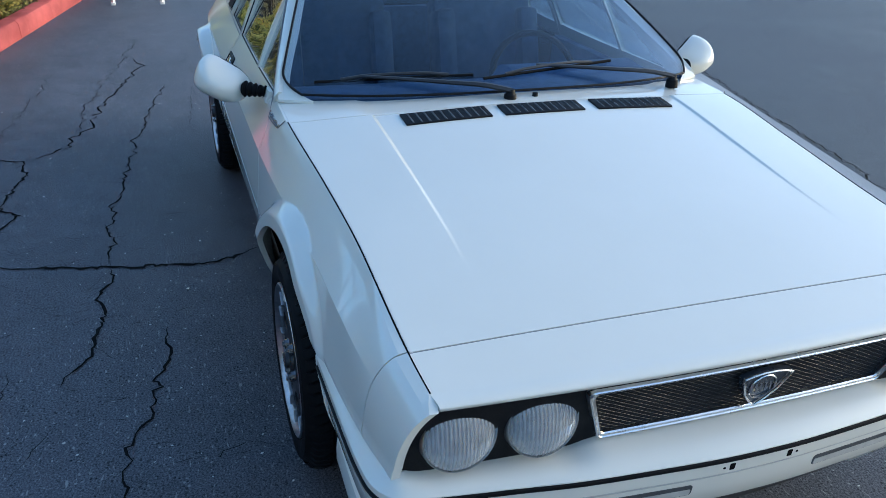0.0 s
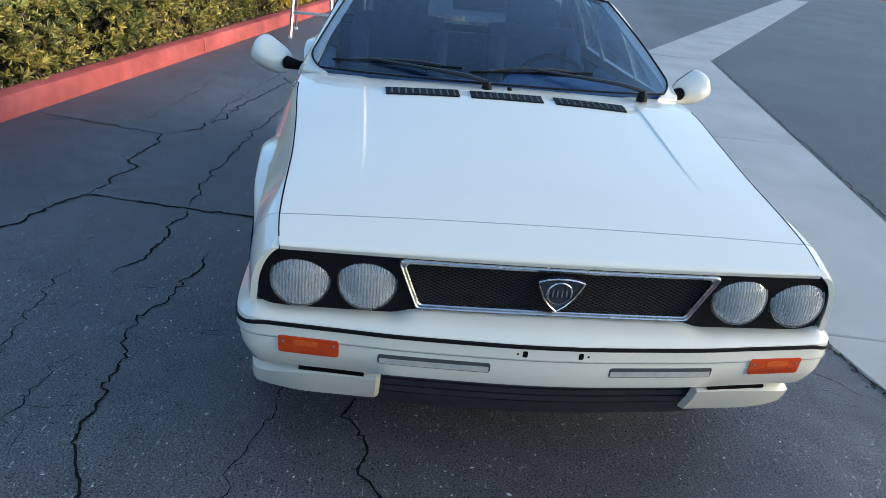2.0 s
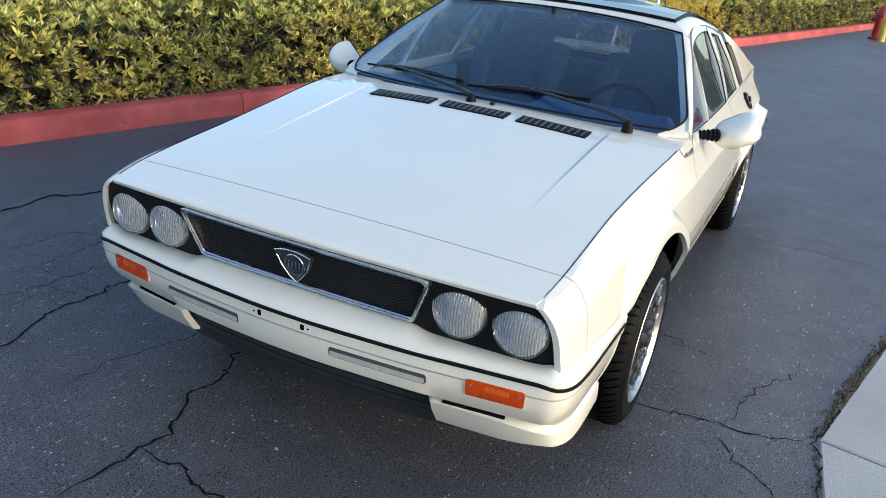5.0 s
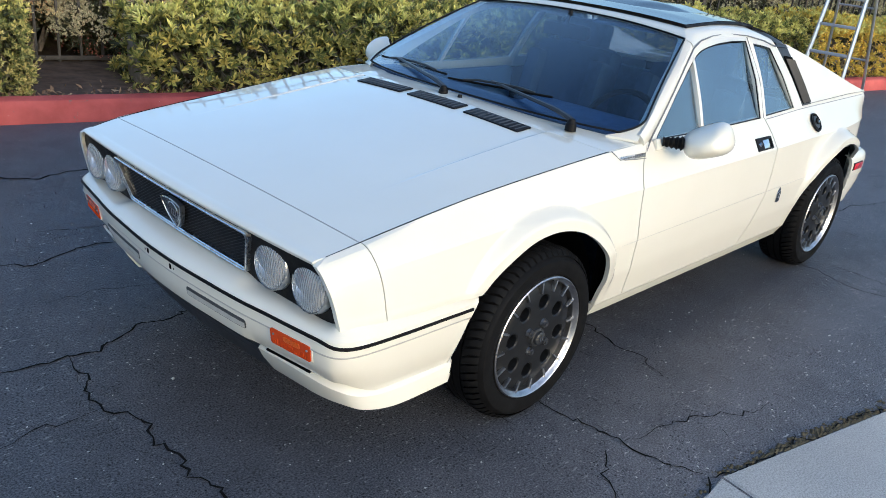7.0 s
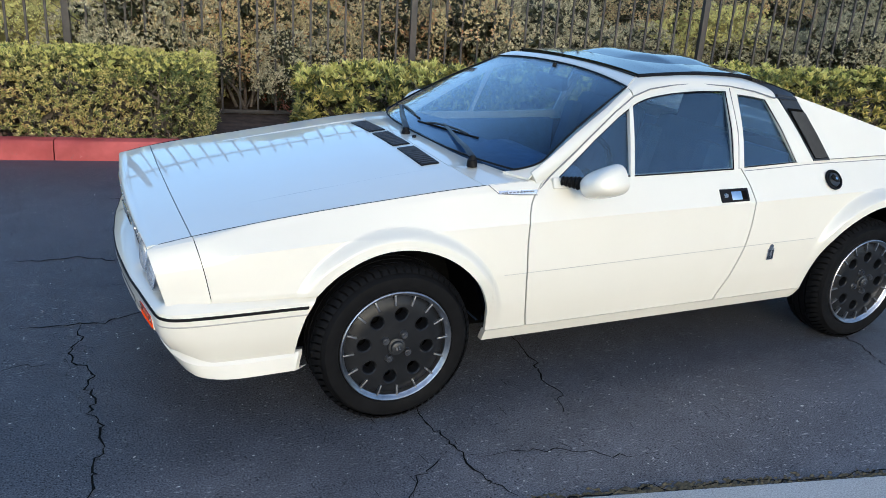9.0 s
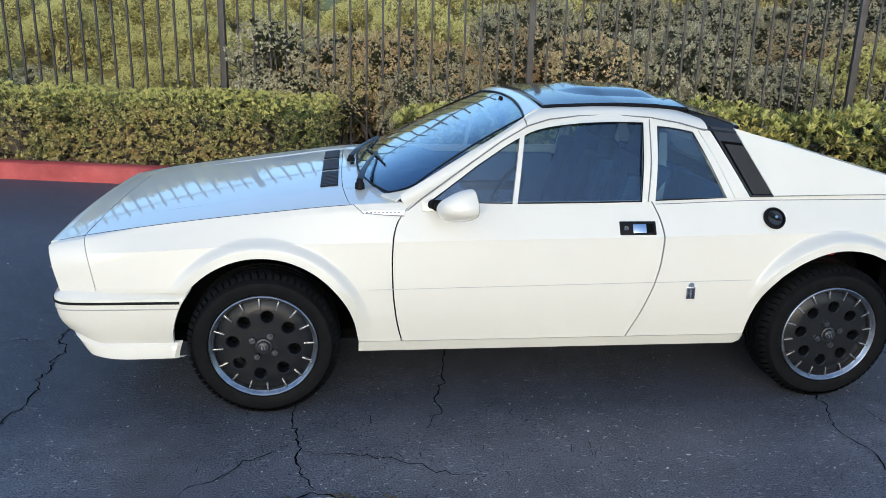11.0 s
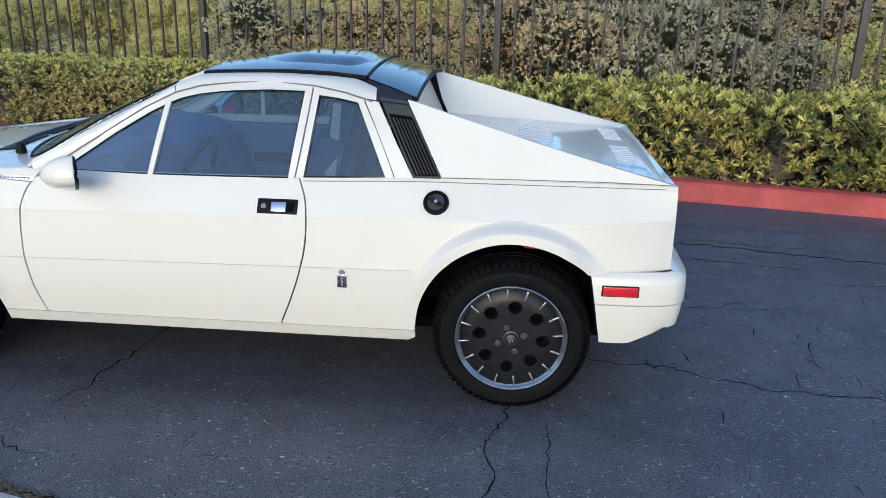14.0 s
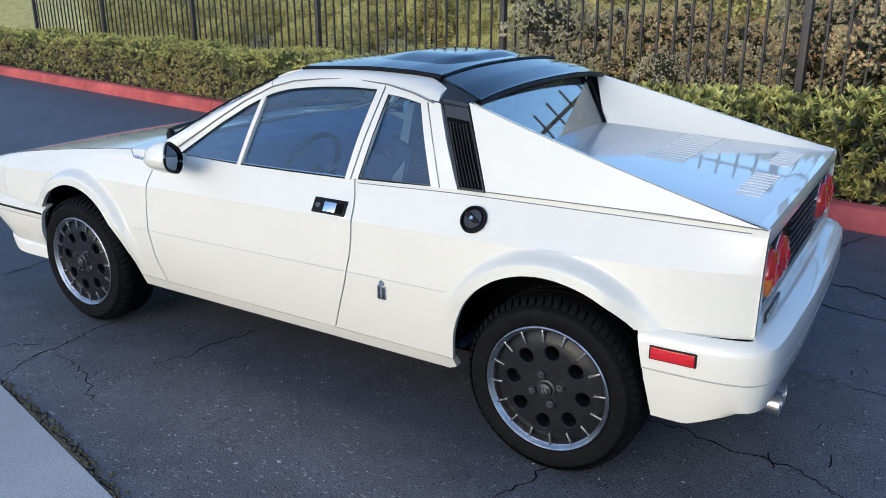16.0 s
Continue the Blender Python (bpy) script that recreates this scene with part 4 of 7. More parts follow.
def build_bank_shrubs():
    rng = random.Random(5)
    kinds = [
        (shrub_mesh(31, LEAF_GREY, 0.050), "open shrub with small grey-green leaves on the bank"),
        (shrub_mesh(32, LEAF_GREY, 0.055), "open shrub with small grey-green leaves on the bank"),
        (shrub_mesh(33, LEAF_SUN, 0.050, within=LEAF_OLIVE), "low shrub with olive yellow leaves on the bank"),
        (shrub_mesh(34, LEAF_BRONZE, 0.050), "shrub with bronze and brown leaves behind the fence"),
        (shrub_mesh(35, LEAF_RED, 0.045, 1300, 0.5), "small shrub with rust red leaves"),
    ]
    used = set()

    def put(kind, u, v, s):
        src, label = kinds[kind]
        m = Matrix.Translation(road(u, v, bank_height(v) - 0.03)) @ Matrix.Rotation(rng.uniform(0, 6.3), 4, "Z")
        if kind in used:
            ob = copy_thing(src, m)
        else:
            used.add(kind)
            ob = src
            ob.matrix_world = m
        tagged(ob, label)
        ob.scale = (s, s, s * rng.uniform(0.85, 1.1))

    # a first row close behind the pickets, thinner to the left
    u = -13.0
    while u < 17:
        if u < -1.5:
            put(rng.choice((2, 2, 2, 0)), u, rng.uniform(5.3, 5.8), rng.uniform(0.6, 0.8))
        else:
            kind = 3 if -1.4 < u < 2.2 and rng.random() < 0.6 else rng.choice((0, 1, 0, 1, 2))
            put(kind, u, rng.uniform(5.25, 5.6), rng.uniform(0.95, 1.3))
        u += rng.uniform(0.62, 0.95)
    for v0, s0 in ((6.3, 1.05), (7.3, 1.12), (8.5, 1.1)):
        u = -15.0
        while u < 17:
            kind = 2 if u < 0 else rng.choice((0, 1, 3, 0, 2))
            put(kind, u, v0 + rng.uniform(-0.3, 0.3), s0 * rng.uniform(0.85, 1.15) * (0.78 if u < -0.5 else 1.0))
            u += rng.uniform(0.95, 1.35) * (0.72 if u < -0.5 else 1.0)
    for kind, u, v, sc in ((2, -0.75, 5.05, 0.8), (3, -0.35, 5.2, 0.95), (1, 0.1, 5.05, 0.75), (3, 0.45, 5.25, 0.8), (0, -1.1, 5.2, 0.9)):
        put(kind, u, v, sc)
    put(4, 2.75, 5.15, 0.55)
    put(4, 0.2, 5.1, 0.6)


build_bank_shrubs()


def build_litter():
    rng = np.random.default_rng(9)
    n = 2600
    u, v = rng.uniform(-8, 14, n), 3.30 + np.abs(rng.normal(0, 0.14, n))
    P = np.stack([u * RU.x + v * RV.x, u * RU.y + v * RV.y, 0.125 + rng.uniform(0, 0.02, n)], 1)
    d = rng.normal(0, 1, (n, 3)) * np.array([1, 1, 0.25])
    V, F = leaves(P, d, 0.05, 1, rng, slim=0.4)
    tagged(leaf_mesh("leaf_litter", V, F, LITTER), "dry brown fallen leaves along the kerb", "leaf litter")


build_litter()

# ---- far things ----


def build_ladder():
    root = thing("step_ladder", "aluminium step ladder with grey treads standing open", "ladder", at=Matrix.Translation((7.36, 1.165, 0)))
    H, w0, w1, run = 1.75, 0.24, 0.17, 0.62
    for s in (-1, 1):
        bm = BM()
        tube(bm, [(0, s * w0, 0.0), (run * 0.55, s * w1, H)], 0.022, 6)
        part("front_rail", bm, ALU, root)
        bm = BM()
        tube(bm, [(run * 1.35, s * w0 * 1.05, 0.0), (run * 0.62, s * w1, H)], 0.016, 6)
        part("rear_leg", bm, ALU, root)
        for x, y in ((0, s * w0), (run * 1.35, s * w0 * 1.05)):
            bm = BM()
            box(bm, (x, y, 0.015), (0.06, 0.045, 0.03), bevel=0.006)
            part("foot", bm, OFFWHITE, root)
    for k in range(5):
        f = (k + 1) / 6
        bm = BM()
        box(bm, (run * 0.55 * f + 0.02, 0, H * f), (0.09, 2 * (w0 + (w1 - w0) * f) - 0.03, 0.028), bevel=0.005)
        part("tread", bm, LADDERGREY, root)
    for f in (0.3, 0.62):
        bm = BM()
        tube(bm, [(run * (1.35 - 0.73 * f), -w0 + 0.06 * f, H * f), (run * (1.35 - 0.73 * f), w0 - 0.06 * f, H * f)], 0.012, 6)
        part("brace", bm, ALU, root)
    bm = BM()
    box(bm, (run * 0.58, 0, H + 0.02), (0.16, 0.40, 0.04), bevel=0.008)
    part("cap", bm, LADDERGREY, root)


build_ladder()


def build_far():
    # hydrant with its two guard posts at the end of the hedge
    root = thing("fire_hydrant", "red cast-iron fire hydrant beside the kerb", "hydrant", at=Matrix.Translation((20.64, -1.72, 0)))
    bm = BM()
    lathe(bm, [(0, 0), (0.17, 0), (0.17, 0.05), (0.11, 0.08), (0.11, 0.55), (0.15, 0.58), (0.15, 0.64), (0.10, 0.74), (0.04, 0.80), (0, 0.82)], seg=24)
    part("barrel", bm, HYDRANT, root)
    for s in (-1, 1):
        bm = BM()
        lathe(bm, [(0, 0), (0.06, 0), (0.06, 0.10), (0.045, 0.12), (0, 0.12)], Matrix.Translation((0, s * 0.09, 0.48)) @ Matrix.Rotation(-s * math.pi / 2, 4, "X"), 16)
        part("outlet", bm, HYDRANT, root)
    for x, y in ((20.25, -1.84), (21.45, -2.17)):
        p = thing("bollard", "yellow painted steel guard post", "bollard", group="guard posts", at=Matrix.Translation((x, y, 0)))
        bm = BM()
        lathe(bm, [(0, 0), (0.085, 0), (0.085, 1.10), (0.07, 1.15), (0, 1.17)], seg=24)
        part("post", bm, YELLOW, p)
    # the kerb goes on round the lot, with a pale wall far off
    bm = BM()
    box(bm, (0, 0, 0.07), (30, 0.15, 0.14), bevel=0.01)
    ob = part("kerb_far", bm, KERB)
    ob.matrix_world = Matrix.Translation((38.9, -19.2, 0)) @ Matrix.Rotation(radians(-80), 4, "Z")
    tagged(ob, "red painted kerb at the far end of the lot", "kerb", kind="structure")
    bm = BM()
    box(bm, (0, 0, 0.5), (0.3, 26, 1.0), bevel=0.02)
    ob = part("wall_far", bm, OFFWHITE)
    ob.matrix_world = Matrix.Translation((58, -22, 0))
    tagged(ob, "low white wall at the far end of the lot", "wall", kind="structure")


build_far()

# ---- the car: x runs to its tail, y to its right side, the front axle is at x = 0 ----
CAR = thing("car", "cream white two-door coupe with a gloss black roof, parked", "car")

ZS = curve((-0.80, 0.676), (-0.66, 0.706), (-0.3, 0.758), (0, 0.793), (0.35, 0.826), (0.53, 0.832), (1.0, 0.832), (1.5, 0.838), (2.02, 0.852), (2.86, 0.850))
WS = curve((-0.80, 0.655), (-0.77, 0.661), (-0.72, 0.667), (-0.66, 0.672), (0, 0.702), (0.35, 0.716), (0.6, 0.712), (1.0, 0.705), (1.5, 0.700), (2.0, 0.690), (2.86, 0.655))
# the white paint's shaded tone, laid on grooves, seams and slot lips
LEDGE = simple("shaded_white_ledge", (0.42, 0.41, 0.38), 0.5)
ZC = curve((-0.80, 0.636), (-0.65, 0.648), (-0.4, 0.663), (0, 0.686), (0.5, 0.696), (0.8, 0.702), (1.5, 0.711), (1.9, 0.719), (2.44, 0.727), (2.86, 0.733))
WC = curve((-0.80, 0.700), (-0.75, 0.711), (-0.66, 0.724), (-0.3, 0.757), (0.5, 0.776), (1.5, 0.778), (2.3, 0.775), (2.6, 0.752), (2.80, 0.705), (2.86, 0.680))
WM = curve((-0.80, 0.714), (-0.75, 0.725), (-0.66, 0.740), (-0.3, 0.778), (0.5, 0.791), (1.5, 0.786), (2.3, 0.788), (2.6, 0.765), (2.80, 0.712), (2.86, 0.684))
ARCHES = ((0.0, 0.289, 0.357, 0.036, 0.0), (2.29, 0.289, 0.375, 0.056, 0.0))
FRONT_LOW, REAR_LOW, SILL = 0.506, 0.548, 0.240
# the rear arch is shorter ahead of its wheel
REAR_FORE = 0.345


def side_width(x, z):
    """Half the car's width at a place of its side, with the wheel arch flares."""
    zs, ws = ZS(x), WS(x)
    rows = [(0.20, 0.690), (0.240, 0.706), (0.285, 0.750), (0.40, WM(x) - 0.012), (0.52, WM(x)), (ZC(x), WC(x)), (zs - 0.02, ws + 0.012), (zs, ws - 0.002)]
    for (za, wa), (zb, wb) in zip(rows, rows[1:]):
        if z <= zb:
            break
    t = min(1.0, max(0.0, (z - za) / (zb - za)))
    w = wa + (wb - wa) * t
    if x < -0.30:
        # the nose corner turns over in a round, not a chamfer
        if z > 0.54:
            e = min(1.0, (z - 0.54) / (zs - 0.54))
            arc = ws - 0.002 + (WM(x) - ws) * math.sqrt(max(0.0, 1 - e**2.4))
            w += (arc - w) * step01(-0.42, -0.68, x)
        w -= 0.004 * max(0.0, (-0.765 - x) / 0.03) ** 2
    for cx, cz, r, up, _ in ARCHES:
        ex = r / REAR_FORE if cx > 1 and x < cx else 1.0
        d = math.hypot((x - cx) * ex, z - cz)
        ang = math.degrees(math.atan2(z - cz, x - cx))
        if d < r + 0.11:
            f = 1 - step01(r + 0.030, r + 0.068, d)
            f *= step01(-2, 42, ang) if cx < 1 else step01(15, 75, 180 - abs(ang)) if x < cx else 1.0
            if cx < 1 and ang > 90:
                f *= 1 - 0.75 * step01(115, 150, ang)
            if cx > 1 and x > cx:
                f *= 1 - 0.7 * step01(0.18, 0.30, x - cx)
            w += up * f
    return w


def low_edge(x):
    """The lower edge of the body side: bumper tops, wheel arches and sill."""
    for cx, cz, r, _, _ in ARCHES:
        rx = REAR_FORE if cx > 1 and x < cx else r
        if abs(x - cx) < rx:
            z = cz + r * max(0.0, 1 - (abs(x - cx) / rx) ** 2) ** 0.5
            if cx < 1 and x < cx:
                return max(FRONT_LOW, z)
            if cx > 1 and x > cx:
                return max(REAR_LOW, z)
            return max(SILL, z)
    return FRONT_LOW if x < 0 else REAR_LOW if x > 2.3 else SILL


def side_panel(name, xa, xb, s, material, label="", zlow=None, ztop=None, nu=40, nv=26, fade=1.0):
    """One panel of the body side between two shut lines xa(z) and xb(z). s: -1 left, 1 right."""
    zlow, ztop = zlow or low_edge, ztop or ZS
    # columns crowd where a wheel arch meets the sill
    cols = sorted({i / nu for i in range(nu + 1)})
    fold = round(nv * 0.66) / nv

    def level(x, v):
        """Height of row v: one row runs along the shoulder crease, so that it stays crisp."""
        lo, hi = zlow(x), ztop(x)
        mid = min(hi - 0.02, max(lo + 0.01, ZC(x)))
        return lo + (mid - lo) * v / fold if v <= fold else mid + (hi - mid) * (v - fold) / (1 - fold)

    def spot(u, v):
        x = xa(0.5) + (xb(0.5) - xa(0.5)) * u
        for _ in range(4):
            z = level(x, v)
            x = xa(0.5) + (xb(0.5) - xa(0.5)) * u + (xa(z) - xa(0.5)) * max(0.0, 1 - fade * u) + (xb(z) - xb(0.5)) * max(0.0, 1 - fade * (1 - u))
        z = level(x, v)
        return Vector((x, s * side_width(x, z), z))

    bm = BM()
    sheet(bm, lambda u, v: spot(cols[round(u * nu)], v), nu, nv, lambda p: Vector((p.x, p.y - s * 0.016, p.z)))
    return part(name, bm, material, CAR, label, 14)


DOOR_F = curve((0.24, 0.548), (0.285, 0.531), (0.40, 0.505), (0.52, 0.492), (0.62, 0.489), (0.70, 0.493), (0.76, 0.508), (0.80, 0.535), (0.84, 0.575))
DOOR_R = curve((0.24, 1.425), (0.285, 1.440), (0.40, 1.487), (0.52, 1.527), (0.62, 1.548), (0.70, 1.553), (0.76, 1.545), (0.84, 1.513))
CAP_R = curve((0.50, -0.618), (0.62, -0.640), (0.72, -0.664))
GAP = 0.0028

for s in (-1, 1):
    side_panel("nose_corner", lambda z: -0.799 + (0.672 - z) * 0.26, lambda z: CAP_R(z) - GAP * 0.5, s, PAINT, "rounded white nose corner", None, lambda x: ZS(x) - 0.006 * max(0.0, (-0.765 - x) / 0.03) ** 2, nu=20)
    side_panel("front_fender", lambda z: CAP_R(z) + GAP * 0.5, lambda z: DOOR_F(z) - GAP, s, PAINT, "white front wing with a flared wheel arch", lambda x: max(low_edge(x), 0.286) if x > 0.2 else low_edge(x), nu=190, nv=64, fade=7.0)
    door = side_panel("door", lambda z: DOOR_F(z) + GAP, lambda z: DOOR_R(z) - GAP, s, PAINT, "white closed door", lambda x: 0.286, nu=40)
    side_panel("rear_quarter", lambda z: DOOR_R(z) + GAP, lambda z: 2.862, s, PAINT, "white rear quarter with a flared wheel arch", lambda x: max(low_edge(x), 0.286) if x < 2.1 else low_edge(x), nu=240, nv=64, fade=4.0)
    # sill under the doors
    bm = BM()
    sheet(bm, lambda u, v: Vector((0.362 + (1.944 - 0.362) * u, s * (0.728 + 0.023 * v), 0.236 + 0.012 * step01(1.93, 1.944, 0.362 + 1.582 * u) * (1 - v) + 0.048 * v)), 60, 3, lambda p: Vector((p.x, p.y - s * 0.03, p.z)))
    part("sill", bm, PAINT, CAR)
    # swage groove along the side, its shade drawn as a thin grey line
    bm = BM()
    pts = [(x, s * (side_width(x, 0.50 + 0.018 * (x - 0.3)) + 0.0006), 0.512 + 0.013 * (x - 0.35)) for x in np.linspace(0.40, 1.93, 40)]
    tube(bm, pts, 0.0013, 5)
    part("groove", bm, LEDGE, CAR)
    # black wheel wells
    for cx, cz, r, _, _ in ARCHES:
        bm = BM()
        m = Matrix.Translation((cx, s * 0.42, cz)) @ Matrix.Rotation(-s * math.pi / 2, 4, "X")
        lathe(bm, [(0.02, 0), (r + 0.015, 0.0), (r + 0.015, 0.27), (r + 0.004, 0.30)], m, 56)
        ob = part("wheel_well", bm, LINER, CAR)
        # keep only the upper part
        cut = bmesh.new()
        cut.from_mesh(ob.data)
        bmesh.ops.bisect_plane(cut, geom=cut.verts[:] + cut.edges[:] + cut.faces[:], plane_co=(0, 0, 0.292), plane_no=(0, 0, -1), clear_outer=True)
        cut.to_mesh(ob.data)
        cut.free()


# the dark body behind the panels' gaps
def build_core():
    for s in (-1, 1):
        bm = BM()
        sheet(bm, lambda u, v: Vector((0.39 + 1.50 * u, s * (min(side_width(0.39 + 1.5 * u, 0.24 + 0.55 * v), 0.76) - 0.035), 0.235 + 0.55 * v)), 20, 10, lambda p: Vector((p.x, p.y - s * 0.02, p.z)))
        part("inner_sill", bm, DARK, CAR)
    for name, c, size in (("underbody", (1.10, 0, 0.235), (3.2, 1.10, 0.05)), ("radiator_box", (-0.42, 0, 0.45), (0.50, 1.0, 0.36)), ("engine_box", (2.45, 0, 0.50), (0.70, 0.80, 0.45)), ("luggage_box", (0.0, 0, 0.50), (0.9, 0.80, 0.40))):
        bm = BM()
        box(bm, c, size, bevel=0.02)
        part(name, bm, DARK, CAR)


build_core()

# ---- hood and nose ----


def crown(x):
    return 0.014 + 0.020 * step01(-0.7, 0.3, x)


def hood_z(x, y):
    w = WS(x)
    t = min(1.0, abs(y) / w)
    z = ZS(x) + crown(x) * (1 - t**2.2)
    # slightly sunken centre whose edges are the two creases
    z -= 0.0045 * (1 - step01(0.476, 0.487, abs(y))) * step01(-0.52, 0.05, x)
    return z




def hood_spot(xa, xb):
    def f(u, v):
        t = -1 + 2 * v
        x0 = xa(t)
        x = x0 + (xb(t) - x0) * u
        y = t * (WS(x) - 0.009)
        return Vector((x, y, hood_z(x, y)))

    return f


def under(d):
    return lambda p: Vector((p.x, p.y, p.z - d))


NOSE_X = lambda t: -0.797 - 0.026 * (1 - t * t)
SHUT_X = lambda t: -0.664 - 0.010 * (1 - t * t)
REAR_X = lambda t: 0.300 + 0.035 * t**4
bm = BM()
hood_at = hood_spot(lambda t: SHUT_X(t) + GAP, lambda t: REAR_X(t) - GAP)
# rows crowd at the two creases
hood_rows = sorted({k / 70 for k in range(71)} | {0.5 + q * (0.330 + 0.0011 * k) for k in range(41) for q in (-1, 1)})
sheet(bm, lambda u, v: hood_at(u, hood_rows[round(v * (len(hood_rows) - 1))]), 44, len(hood_rows) - 1, under(0.015))
HOOD = part("hood", bm, PAINT, CAR, "white hood with two faint long creases", 25)
bm = BM()
cowl_x = lambda t: 0.385 + 0.145 * abs(t) ** 3.2
sheet(bm, hood_spot(REAR_X, cowl_x), 8, 48, under(0.012))
part("cowl", bm, PAINT, CAR)
bm = BM()


def nose_spot(u, v):
    t = -1 + 2 * v
    edge = NOSE_X(t) + 0.030
    if u < 0.5:
        x = SHUT_X(t) + (edge - SHUT_X(t)) * u / 0.5
        y = t * (WS(x) - 0.005)
        return Vector((x, y, hood_z(x, y)))
    k = (u - 0.5) / 0.5
    a = k * 2.0
    x = edge - 0.030 * math.sin(a * 0.85)
    y = t * (WS(x) - 0.005)
    return Vector((x, y, hood_z(edge, y) - 0.003 * k - (0.012 - 0.006 * t * t) * (1 - math.cos(a * 0.85))))


sheet(bm, nose_spot, 30, 60, lambda p: Vector((p.x + 0.008, p.y, p.z - 0.010)))
part("nose_panel", bm, PAINT, CAR, "", 30)

# dark gaps round the hood
for s in (-1, 1):
    bm = BM()
    tube(bm, [(x, s * (WS(x) - 0.0056), ZS(x) + 0.0002) for x in np.linspace(-0.762, 0.34, 40)], [(0.0015 if s > 0 else 0.0010) + 0.0004 * step01(-0.70, -0.60, x) for x in np.linspace(-0.762, 0.34, 40)], 6)
    part("hood_gap", bm, DARK, CAR)
bm = BM()
tube(bm, [(SHUT_X(t), t * 0.665, hood_z(SHUT_X(t), t * 0.665) - 0.001) for t in np.linspace(-1, 1, 40)], 0.0014, 5)
part("hood_gap", bm, SLATE, CAR)

for y0, y1 in ((0.160, 0.412), (-0.132, 0.120), (-0.430, -0.176)):
    bm = BM()
    xa, xb = 0.214, 0.284
    yc = (y0 + y1) / 2
    zc = hood_z(0.255, yc)
    slope = math.atan2(hood_z(xb, yc) - hood_z(xa, yc), xb - xa)
    roll = math.atan2(hood_z(0.255, y1) - hood_z(0.255, y0), y1 - y0)
    turn = Matrix.Rotation(roll, 3, "X") @ Matrix.Rotation(-slope, 3, "Y")
    box(bm, (0.249, yc, zc + 0.0005), (0.072, y1 - y0, 0.006), turn, 0.002)
    vent = part("hood_vent", bm, PLASTIC, HOOD, "black slatted hood vent")
    for k in range(10):
        bm = BM()
        y = y0 + (k + 0.7) * (y1 - y0) / 10.6
        box(bm, (0.249, y, hood_z(0.249, y) + 0.004), (0.062, 0.006, 0.004), turn @ Matrix.Rotation(radians(28), 3, "X"), 0.001)
        part("slat", bm, LOUVRE, vent)

# vent strip at the hood's rear corners
for s in (-1, 1):
    bm = BM()
    loft(bm, [[(0.385, s * 0.7355, 0.797), (0.46, s * 0.7355, 0.795), (0.532, s * 0.7345, 0.792)], [(0.378, s * 0.7305, 0.808), (0.46, s * 0.731, 0.807), (0.538, s * 0.730, 0.805)]], 20, 2, lambda p: Vector((p.x, p.y - s * 0.01, p.z)))
    strip = part("vent_strip", bm, POLISHED, CAR, "thin bright vent strip")
    for k in range(9):
        bm = BM()
        box(bm, (0.395 + k * 0.015, s * 0.734, 0.8015), (0.009, 0.004, 0.004))
        part("slot", bm, SLATE, strip)
    bm = BM()
    tube(bm, [(0.345, s * 0.717, 0.829), (0.362, s * 0.724, 0.815), (0.38, s * 0.733, 0.799), (0.46, s * 0.738, 0.793), (0.535, s * 0.737, 0.788)], 0.0016, 5)
    part("hood_gap", bm, SLATE, CAR)

# ---- front face ----


def face_x(y, z):
    return -0.790 - 0.026 * (1 - (y / 0.70) ** 2) - (z - 0.672) * 0.26


bm = BM()


def panel_spot(u, v):
    y = -0.702 + 1.404 * u
    e = max(0.0, (abs(y) - 0.625) / 0.085)
    z = 0.502 + (0.168 - 0.105 * (1 - math.sqrt(max(0.0, 1 - min(1.0, e) ** 2)))) * v
    return Vector((face_x(y, z) + 0.004, y, z))


sheet(bm, panel_spot, 80, 6, lambda p: Vector((p.x + 0.012, p.y, p.z)))
part("lamp_panel", bm, PLASTIC, CAR, "satin black panel behind the headlamps")


